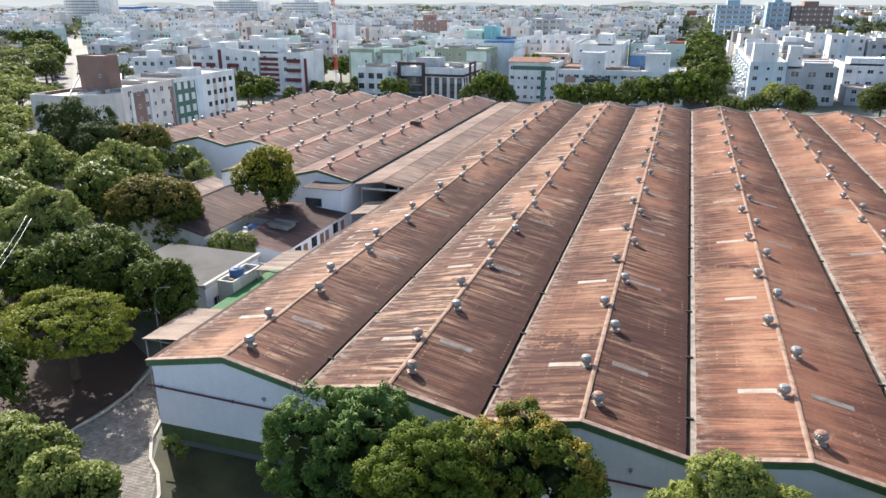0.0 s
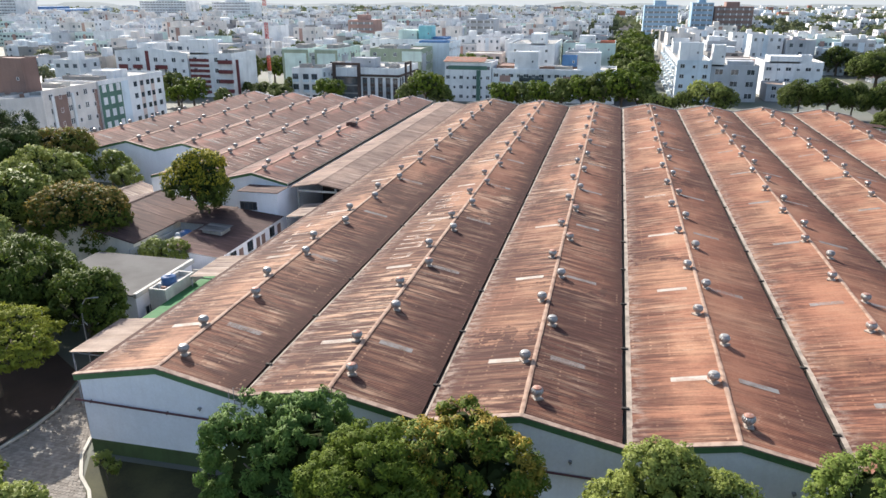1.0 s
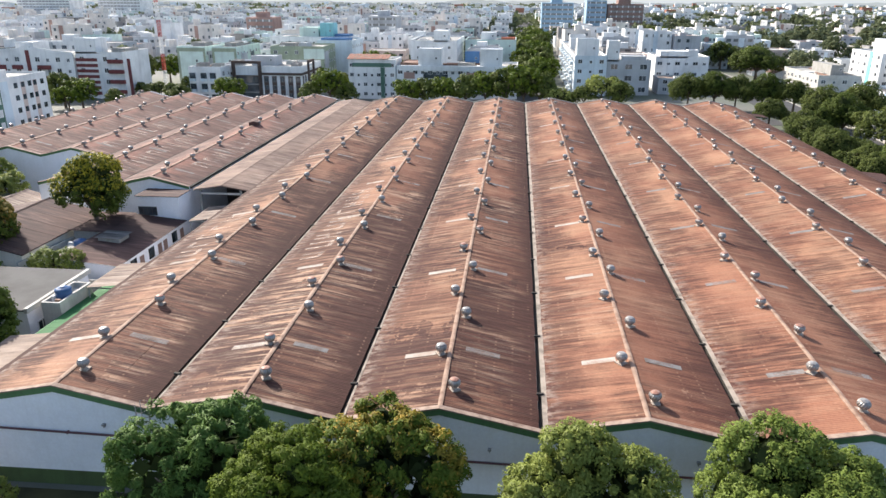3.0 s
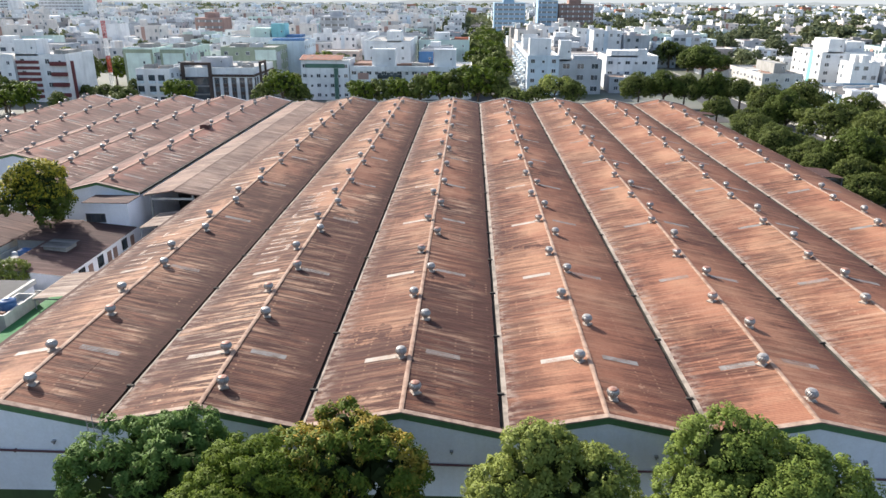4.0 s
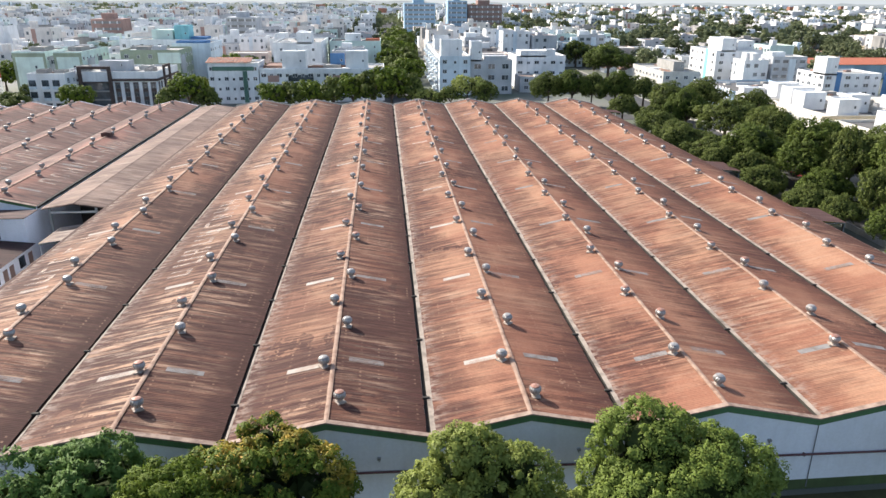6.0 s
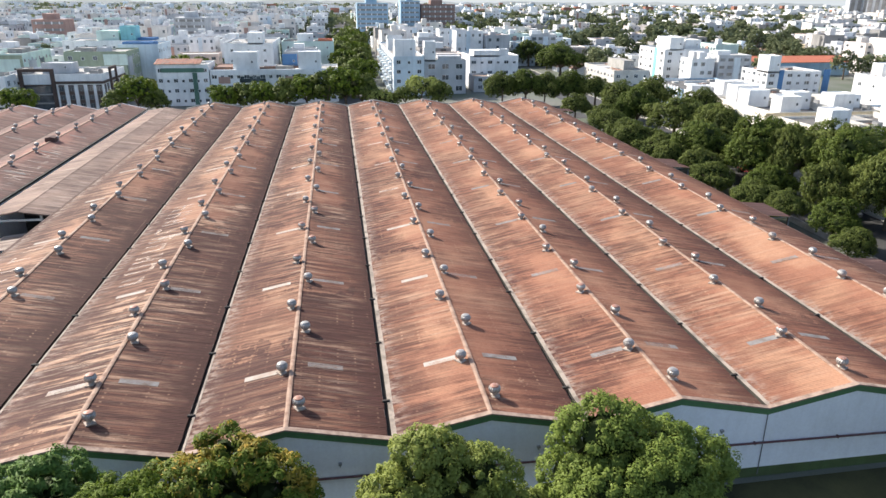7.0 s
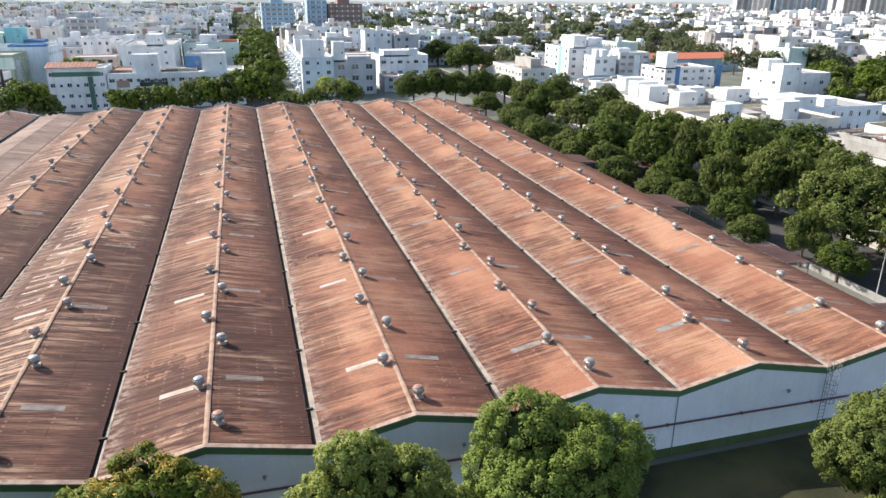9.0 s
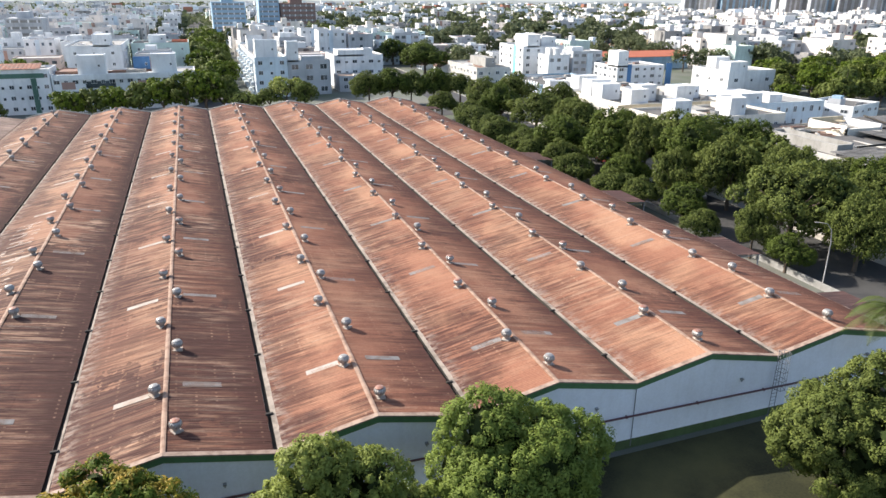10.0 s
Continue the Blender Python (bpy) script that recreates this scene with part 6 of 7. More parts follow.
for x0, x1, lab in ((-116.3, -106.4, "pale mint apartment slab with olive edges"), (-104.0, -95.6, "pale mint apartment slab with olive edges")):
    hw = (x1 - x0) / 2
    building("apartment_block", lab, x0, 199, x1, 222, 13.6, "paint_mint", 4, "E", 0, (1.2, 1.2), 2.6, roof="concrete_pale",
             tops=((0.25, 0.1, 0.95, 0.4, 4.2, "paint_mint"),) if x0 > -104 else ((0.1, 0.4, 0.6, 0.7, 0.8, "concrete"),),
             panels=(("S", -hw, -hw + 0.8, 0.2, 12.2, "paint_sage", 0.08), ("S", hw - 0.8, hw, 0.2, 12.2, "paint_sage", 0.08), ("S", -hw, hw, 12.25, 13.4, "paint_sage", 0.1), ("S", -0.4, 0.4, 4.2, 5.0, "glass_dark", 0.05), ("S", 1.4, 2.0, 8.8, 9.6, "glass_dark", 0.05),
                     ("E", -7.5, -2.5, 1.0, 11.5, "paint_gray", 0.4), ("E", 1.5, 5.0, 1.0, 11.5, "glass_dark", 0.1)))
building("stair_block", "grey recessed stair block between two mint slabs", -106.3, 201, -104.1, 211, 12, "paint_gray", 4, "S", 0, (1.4, 1.4), 1.8)
building("apartment_block", "small white block with glazed bay balconies", -97.9, 167, -88.1, 174.2, 10.2, "paint_white", 3, "E", 0, (1.6, 1.5), 2.4, roof="concrete",
         tops=((0.2, 0.2, 0.5, 0.6, 0.9, "paint_stone"), (0.6, 0.4, 0.9, 0.8, 0.6, "concrete")),
         panels=tuple(("S", u, u + 1.7, 0.9 + 3.1 * k, 2.5 + 3.1 * k, "glass_dark", 0.35) for u in (-4.6, -1.2, 1.6) for k in range(3)) + tuple(("S", u, u + 1.7, 0.1 + 3.1 * k, 0.85 + 3.1 * k, "paint_bluish", 0.7) for u in (-4.6, -1.2, 1.6) for k in range(3)))
fb = building("apartment_block", "white block with dark brown cornice, portal frame and striped bays", -93, 174.5, -66.2, 196.4, 9.9, "paint_white", 3, "", 0, (0.9, 1.3), 2.1, roof="concrete",
              tops=((0.34, 0.3, 0.64, 0.55, 2.4, "paint_gray"), (0.1, 0.3, 0.2, 0.5, 1.0, "concrete"), (0.7, 0.5, 0.82, 0.7, 0.6, "concrete_pale"), (0.86, 0.1, 0.94, 0.3, 0.7, "paint_stone")),
              panels=(("S", -13.4, -8.0, 7.5, 8.2, "paint_umber", 0.25), ("S", 1.1, 13.5, 7.5, 8.2, "paint_umber", 0.25), ("E", -10.9, 10.9, 7.5, 8.2, "paint_umber", 0.25),
                      ("S", -8.0, -7.0, 0.2, 11.6, "paint_umber", 0.5), ("S", 0.1, 1.1, 0.2, 11.6, "paint_umber", 0.5), ("S", -6.99, 0.09, 10.8, 11.6, "paint_umber", 0.5), ("S", -6.99, 0.09, 0.3, 7.4, "glass_dark", 0.06),
                      ("S", -6.99, 0.09, 2.2, 2.6, "paint_stone", 0.6), ("S", -6.99, 0.09, 4.6, 5.0, "paint_stone", 0.6), ("S", -6.99, 0.09, 7.1, 7.4, "paint_umber", 0.6)))
for u in (-12.2, -10.0, 2.4, 4.9, 7.4, 9.9, 12.2):
    panel_on(fb, "S", 13.4, 10.95, u - 0.75, u + 0.75, 0.5, 7.2, "paint_umber", 0.04)
    for z in (0.9, 3.2, 5.5):
        window_on(fb, "S", 13.4, 11.0, u, z, 1.2, 1.3, "paint_stone")
for u in (-9.4, -6.9, 3.6, 6.2, 9.0):
    panel_on(fb, "E", 13.4, 10.95, u - 0.7, u + 0.7, 0.5, 7.2, "paint_umber", 0.04)
    for z in (0.9, 3.2, 5.5):
        window_on(fb, "E", 13.45, 10.95, u, z, 1.1, 1.3, "paint_stone")
for u0, u1 in ((-4.6, -3.8), (1.0, 1.8)):
    panel_on(fb, "E", 13.4, 10.95, u0, u1, 0.2, 11.4, "paint_umber", 0.5)
panel_on(fb, "E", 13.4, 10.95, -3.79, 0.99, 10.7, 11.4, "paint_umber", 0.5)
panel_on(fb, "E", 13.4, 10.95, -3.79, 0.99, 0.3, 7.2, "glass_dark", 0.06)
building("apartment_block", "white side block with a blue roof awning", -76.5, 230, -63.3, 250, 14.2, "paint_bluish", 4, "E", 0, (1.3, 1.3), 3.2, tops=((0.1, 0.05, 0.9, 0.35, 0.7, "paint_blue"),))
building("apartment_block", "olive-green apartment block behind the striped one", -88, 211, -69.2, 228, 13.2, "paint_sage", 4, "SE", 0, (1.3, 1.3), 3.2, tops=((0.1, 0.3, 0.4, 0.7, 0.8, "concrete"), (0.5, 0.2, 0.64, 0.6, 1.0, "paint_gray")),
         panels=(("S", 2.52, 9.83, 9.2, 12.6, "paint_mint", 0.1), ("E", -6.87, -2.29, 1, 11.6, "paint_gray", 0.3)))
building("apartment_block", "pale mint block with a turquoise water tower", -101.1, 249.3, -68.5, 268.1, 14.4, "paint_white", 4, "SE", 0, (1.3, 1.3), 3.2, tops=((0.36, 0.1, 0.6, 0.7, 3.4, "paint_mint"), (0.62, 0.1, 0.78, 0.5, 5.0, "paint_turquoise"), (0.8, 0.1, 0.98, 0.5, 0.8, "paint_blue")))
gb = building("apartment_block", "white block with green trim and a red tile roof", -53.5, 181.5, -38.9, 194, 11.6, "paint_white", 4, "S", 0, (1.2, 1.1), 2.0,
              panels=(("S", -5.98, 5.98, 9.6, 10.8, "paint_green", 0.12), ("S", 2.68, 4.02, 0.3, 9.5, "paint_green", 0.08)))
rg = random.Random(9)
for k in range(13):
    for j in range(5):
        bm = bmesh.new()
        x, y, z = -7.7 + k * 1.0, -6.7 + j * 1.05, 11.9 + j * 0.21 + rg.uniform(0, 0.03)
        prism(bm, [(x, z), (x + 0.97, z), (x + 0.97, z + 0.08), (x + 0.5, z + 0.15), (x, z + 0.08)], y, y + 1.12)
        for vtx in bm.verts:
            vtx.co.z += (vtx.co.y - y) * 0.2
        part("roof_tile", bm, "tile_red" if rg.random() < 0.7 else "tile_dull", gb)
building("apartment_block", "long white three-storey block with brick panels", -38.6, 181.6, -1.8, 197, 10, "paint_white", 3, "S", 0, (1.5, 1.3), 2.3,
         tops=((0.18, 0.05, 0.37, 0.4, 4.9, "paint_white"), (0.69, 0.05, 0.87, 0.4, 4.9, "paint_white"), (0.55, 0.6, 0.67, 0.8, 3.4, "paint_blue"), (0.02, 0.2, 0.18, 0.9, 0.5, "tile_dull"), (0.5, 0.3, 0.64, 0.7, 0.5, "concrete")),
         panels=(("S", -16.12, -12.81, 6.0, 7.9, "paint_brick", 0.09), ("S", 3.09, 6.18, 6.0, 7.9, "paint_brick", 0.09), ("S", -10.16, -2.65, 6.2, 8.0, "glass_dark", 0.08), ("S", -17.66, 17.66, 8.4, 9.9, "paint_white", 0.4)))
building("apartment_block", "white apartment block behind the long one", -41, 228, -24, 262, 14.6, "paint_white", 4, "SE", 0, (1.0, 1.0), 5.2, tops=((0.5, 0.0, 0.8, 0.3, 3.4, "paint_white"),))
building("apartment_block", "pale mint block with a blue awning", -22.5, 250, -2.7, 270, 13.8, "paint_mint", 4, "S", 0, (0.9, 1.0), 4.6, tops=((0.3, 0.1, 0.6, 0.5, 2.6, "paint_white"), (0.7, 0.2, 0.98, 0.5, 0.6, "tile_orange")))
building("apartment_block", "pale blue and white apartment block with balconies", 15.5, 189, 25.2, 262, 12.8, "paint_bluish", 4, "SW", 0, (1.3, 1.2), 3.2, balcony="W",
         tops=((0.06, 0.03, 0.74, 0.09, 4.9, "paint_white"), (0.2, 0.3, 0.9, 0.36, 1.0, "concrete"), (0.1, 0.5, 0.7, 0.56, 3.0, "paint_white"), (0.2, 0.75, 0.8, 0.8, 3.4, "paint_white")), panels=(("W", -24.98, -24.55, 0.3, 12, "paint_white", 0.6),))
building("workshop", "grey three-storey building with stained walls", 25.4, 190, 38.6, 206, 11.6, "paint_gray", 3, "S", 0, (2.2, 1.6), 3.4, tops=((0.0, 0.0, 0.26, 0.3, 5.6, "paint_white"), (0.35, 0.1, 0.9, 0.5, 1.0, "paint_gray")))
building("office_block", "white three-storey office block with paired windows", 42.8, 206, 59.7, 222, 11.6, "paint_white", 3, "S", 0, (1.6, 1.1), 2.6, tops=((0.08, 0.0, 0.6, 0.5, 1.6, "paint_white"), (0.6, 0.02, 0.79, 0.25, 2.0, "paint_white")))
building("corner_house", "low grey house with a flat roof beside the office block", 41.9, 193, 54, 203.5, 6, "paint_gray", 2, "S", 0, (1.4, 1.2), 3.5, roof="roof_bare")
building("school_building", "grey two-storey building with a stained flat roof", 88.7, 191.6, 101, 221, 7.6, "concrete_pale", 2, "SW", 0, (1.4, 1.2), 3.0, tops=((0.45, 0.2, 0.75, 0.7, 2.6, "concrete"),), roof="concrete")
building("apartment_block", "white four-storey block with a green-glass stair bay", 118, 217.5, 135.5, 240, 12.4, "paint_white", 4, "SW", 0, (1.5, 1.2), 4.0, tops=((0.1, 0.0, 0.4, 0.5, 4.2, "paint_white"), (0.5, 0.1, 0.85, 0.5, 3.2, "paint_white")),
         panels=(("W", 2.32, 4.63, 0.5, 11.4, "paint_teal", 0.1),))
building("warehouse_blue", "long shed with a blue ribbed wall", 93.6, 153, 118, 180, 6.2, "paint_sky", 1, "", 0, roof="roof_membrane", panels=tuple(("W", -12.6 + 1.9 * k, -11.6 + 1.9 * k, 0.3, 5.6, "paint_white", 0.06) for k in range(13)))
building("apartment_block", "white flat-roofed block beside the blue shed", 87.4, 129, 112, 139.6, 8.0, "paint_white", 2, "SW", 0, (1.2, 1.3), 4.0, roof="roof_membrane",
         tops=((0.02, 0.72, 0.24, 0.98, 1.2, "paint_white"), (0.22, 0.1, 0.44, 0.5, 3.0, "paint_white"), (0.26, 0.6, 0.5, 0.9, 1.8, "paint_white"), (0.6, 0.3, 0.9, 0.6, 0.6, "concrete")))
building("apartment_block", "white two-storey block with rooftop water towers", 88, 100.6, 115.1, 125.3, 8, "paint_cream", 2, "SW", 0, (1.6, 1.1), 4.0,
         tops=((0.02, 0.44, 0.20, 0.62, 3.2, "paint_white"), (0.08, 0.05, 0.25, 0.20, 3.0, "paint_white"), (0.30, 0.26, 0.46, 0.42, 3.2, "paint_white"), (0.56, 0.10, 0.74, 0.28, 3.2, "paint_white"), (0.06, 0.72, 0.26, 0.9, 3.4, "paint_white"), (0.8, 0.3, 0.94, 0.5, 2.4, "paint_white"), (0.22, 0.5, 0.36, 0.8, 0.6, "concrete"), (0.75, 0.5, 0.95, 0.8, 1.2, "concrete_pale"), (0.50, 0.02, 0.51, 0.98, 0.8, "concrete_pale"), (0.52, 0.66, 0.98, 0.67, 0.8, "concrete_pale"), (0.40, 0.5, 0.44, 0.56, 0.8, "steel_gray"), (0.62, 0.4, 0.66, 0.46, 0.8, "steel_gray"), (0.86, 0.1, 0.9, 0.16, 0.7, "steel_gray")),
         panels=(("S", -15.42, 15.42, 6.1, 6.8, "paint_sand", 0.1),), roof="roof_membrane")
building("apartment_block", "cream two-storey block with rooftop water towers", 86.6, 81.6, 115, 96.8, 7.8, "paint_cream", 2, "SW", 0, (1.5, 1.1), 4.2,
         tops=((0.05, 0.10, 0.19, 0.38, 3.3, "paint_white"), (0.54, 0.12, 0.68, 0.42, 3.3, "paint_white"), (0.36, 0.4, 0.5, 0.8, 0.5, "concrete"), (0.30, 0.02, 0.31, 0.98, 0.7, "concrete_pale"), (0.74, 0.02, 0.75, 0.98, 0.7, "concrete_pale"), (0.80, 0.5, 0.86, 0.62, 0.9, "tank_blue"), (0.22, 0.6, 0.26, 0.7, 0.7, "steel_gray"), (0.42, 0.15, 0.46, 0.25, 0.7, "steel_gray")), roof="roof_membrane")
building("apartment_block", "pale blue block with small arched openings", 115.8, 96, 140.7, 112.5, 7.4, "paint_bluish", 2, "S", 0, (1.0, 1.4), 2.4, tops=((0.05, 0.1, 0.3, 0.6, 2.2, "paint_white"), (0.45, 0.2, 0.6, 0.6, 1.4, "paint_white")))
building("apartment_block", "large white block with a rooftop tower", 151.8, 142.8, 169.5, 160, 9.4, "paint_white", 2, "SW", 0, (1.4, 1.1), 5.5, tops=((0.02, 0.02, 0.4, 0.3, 2.6, "paint_white"), (0.1, 0.5, 0.4, 0.75, 3.4, "paint_white")))
building("apartment_block", "white house with blue corner piers", 132.5, 174, 151, 189, 8.6, "paint_white", 3, "SW", 0, (1.7, 1.1), 3.0, tops=((0.0, 0.0, 0.21, 0.42, 4.8, "paint_white"),), panels=(("S", -5.36, -3.73, 0.4, 8.0, "paint_blue", 0.1), ("S", 10.03, 12.36, 0.4, 8.0, "paint_blue", 0.1)))
building("house", "white house with a grey flat roof and blue water tanks", 142.6, 93, 156.4, 105, 6.4, "paint_white", 2, "SW", 18, (1.8, 0.9), 3.2, tops=((0.06, 0.3, 0.24, 0.55, 1.2, "paint_gray"), (0.08, 0.32, 0.2, 0.5, 1.9, "paint_sky")), roof="roof_membrane")
gable_house("orange_roof_hall", "low hall with a bright orange tile roof", 161.3, 228.5, 203.1, 243.7, 5.2, 7.0, "x", "tile_orange", "paint_sky", category="hall")
old = building("old_workshop", "old workshop with a patched grey roof and stained walls", 99, 44, 144, 81.2, 5.4, "concrete_pale", 1, "SW", 0, (2.6, 1.4), 6.0, roof="roof_membrane",
               panels=(("W", -4.0, 4.0, 0.5, 4.4, "paint_stone", 0.1), ("W", -9.0, -4.6, 0.5, 4.8, "paint_white", 0.1)))
for x0, y0, x1, y1, mt, lift in ((-22.0, -18.2, -12.6, -7.4, "roof_gray", 0.5), (-12.2, -18.2, -2.2, -7.4, "roof_membrane", 0.3), (-15.5, -7.0, -4.5, 4.6, "roof_membrane", 0.1), (-1.6, -18.2, 10.0, -4.2, "roof_gray", 0.6), (10.3, -18.2, 22.0, -4.2, "roof_membrane", 0.5),
                                 (-1.6, -3.8, 22.0, 5.2, "roof_gray", 0.7), (5.6, 5.6, 22.0, 18.2, "roof_membrane", 0.6), (-17.5, 10.6, -5.2, 18.2, "roof_gray", 0.4), (-22.0, 10.0, -17.9, 18.2, "roof_bare", 0.1)):
    n = int((x1 - x0) / 1.05)
    for k in range(n):
        w = (x1 - x0) / n
        bm = bmesh.new()
        box(bm, x0 + k * w, y0, 3.95 + lift + 0.02 * (k % 2), x0 + k * w + w - 0.03, y1, 4.02 + lift + 0.02 * (k % 2))
        for v in bm.verts:
            v.co.z += 0.03 * (v.co.y - y0)
        part("roof_sheet", bm, mt, old)
# the long concrete channel, and the cream walls of the room that lost its roof
for x0, y0, x1, y1, z0, z1, mt in ((-19.6, -6.6, -19.2, 9.4, 3.8, 5.6, "concrete"), (-16.4, -6.6, -16.0, 9.4, 3.8, 5.8, "concrete"), (-19.2, -6.6, -16.4, -6.2, 3.8, 5.6, "concrete"), (-19.2, 9.0, -16.4, 9.4, 3.8, 5.6, "concrete"),
                                   (-4.2, 5.6, -3.8, 15.0, 3.8, 6.0, "paint_cream"), (-3.8, 14.6, 4.6, 15.0, 3.8, 6.2, "paint_sand"), (-4.2, 5.6, 4.6, 6.0, 3.8, 5.4, "paint_cream"), (4.6, 5.6, 5.0, 15.0, 3.8, 6.0, "paint_white")):
    bm = bmesh.new()
    box(bm, x0, y0, z0, x1, y1, z1)
    part("roof_wall", bm, mt, old)
# fallen beams, rubble and black pipes on the old workshop's roof
rg = random.Random(21)
for k in range(26):
    bm = bmesh.new()
    x, y, L = rg.uniform(-14, 4), rg.uniform(3, 14), rg.uniform(1.5, 5.0)
    box(bm, -L / 2, -0.16, 0, L / 2, 0.16, 0.24)
    o = part("fallen_beam", bm, rg.choice(("concrete_pale", "paint_sand", "concrete", "tile_dull")), old)
    o.matrix_local = Matrix.Translation((x, y, 4.7 + rg.uniform(0, 0.7))) @ Matrix.Rotation(rg.uniform(0, 3.1), 4, "Z") @ Matrix.Rotation(rg.uniform(-0.15, 0.15), 4, "Y")
for x0, y0, x1, y1 in ((-2.0, -18.2, 14.0, 17.6), (-1.8, -4.0, 22.0, -4.0), (5.2, 5.4, 22.0, 5.4), (-15.6, -7.2, -2.2, -7.2)):
    bm = bmesh.new()
    tube(bm, [(x0, y0, 5.15), (x1, y1, 5.35)], [0.2, 0.2], 8)
    part("roof_pipe", bm, "gutter_dark", old)

# lattice mast, red and white
mast = thing("radio_mast", pose(-123.4, 202.7, gz(-123)), "tall slender red and white lattice radio mast", "mast")
for k in range(6):
    bm = bmesh.new()
    z0, z1 = k * 5.55, (k + 1) * 5.55
    for sx, sy in ((-1, -1), (1, -1), (1, 1), (-1, 1)):
        tube(bm, [(0.42 * sx, 0.42 * sy, z0), (0.42 * sx, 0.42 * sy, z1)], [0.09, 0.09], 5)
    for j in range(6):
        z = z0 + j * 5.55 / 6
        for (ax, ay), (cx, cy) in (((-1, -1), (1, -1)), ((1, -1), (1, 1)), ((1, 1), (-1, 1)), ((-1, 1), (-1, -1))):
            tube(bm, [(0.42 * ax, 0.42 * ay, z), (0.42 * cx, 0.42 * cy, z + 5.55 / 6)], [0.05, 0.05], 4)
    part("mast_section", bm, "mast_red" if k % 2 else "mast_white", mast)
for z in (29.6, 31.6):
    bm = bmesh.new()
    box(bm, -1.0, -0.6, z, 1.0, -0.42, z + 1.3)
    part("antenna", bm, "mast_red", mast)


# ---------------------------------------------------------------- parked cars
def car(m, paint):
    """A small saloon: shaped body, glazed cabin, four wheels."""
    c = thing("car", m, {"car_white": "white", "car_dark": "black", "car_silver": "silver", "car_red": "red"}[paint] + " car parked at the roadside", "car", "parked cars")
    bm = bmesh.new()
    prism(bm, [(-2.1, 0.3), (2.1, 0.3), (2.15, 0.62), (2.0, 0.82), (1.0, 0.92), (-1.9, 0.95), (-2.12, 0.8)], -0.84, 0.84)
    bmesh.ops.bevel(bm, geom=bm.edges[:], offset=0.06, segments=2, affect="EDGES")
    body = part("body", bm, paint, c)
    bm = bmesh.new()
    prism(bm, [(-1.85, 0.93), (1.0, 0.91), (0.35, 1.42), (-1.25, 1.44)], -0.74, 0.74)
    part("glazing", bm, "glass_dark", c)
    bm = bmesh.new()
    prism(bm, [(-1.3, 1.43), (0.4, 1.41), (0.3, 1.48), (-1.2, 1.5)], -0.7, 0.7)
    part("car_roof", bm, paint, c)
    for x in (-1.3, 1.3):
        for y in (-0.8, 0.8):
            bm = bmesh.new()
            tube(bm, [(x, y - 0.1, 0.31), (x, y + 0.1, 0.31)], [0.31, 0.31], 14)
            w = part("wheel", bm, "tyre", c)
    return c


cars = [car(pose(69.6, 64, gz(60) + 0.06, 0, 0, 90), "car_white"), car(pose(63.0, 44, gz(60) + 0.06, 0, 0, 90), "car_dark"), car(pose(69.6, 52, gz(60) + 0.06, 0, 0, 92), "car_silver"), car(pose(69.6, 94, gz(60) + 0.06, 0, 0, 88), "car_red")]
rng = random.Random(9)
for x, y, a in ((69.6, 78, 90), (69.6, 86, 90), (63.2, 98, 90), (63.2, 110, 90), (69.5, 120, 90), (-40, 131, 0), (-30, 134, 180), (20, 131, 0), (40, 134, 180), (2, 160, 90), (6, 176, 90)):
    copy_thing(rng.choice(cars), pose(x, y, gz(x) + 0.06, 0, 0, a))
for k in range(22):
    along, away = -6 + 8.5 * k + rng.uniform(-2, 2), (-4.0, 4.2)[k % 2]
    x, y = -154 - 0.70 * along - 0.713 * away, 106 + 0.713 * along - 0.70 * away
    copy_thing(rng.choice(cars), pose(x, y, gz(x) + 0.06, 0, 0, 133))

# ---------------------------------------------------------------- the town farther off
rng = random.Random(31)


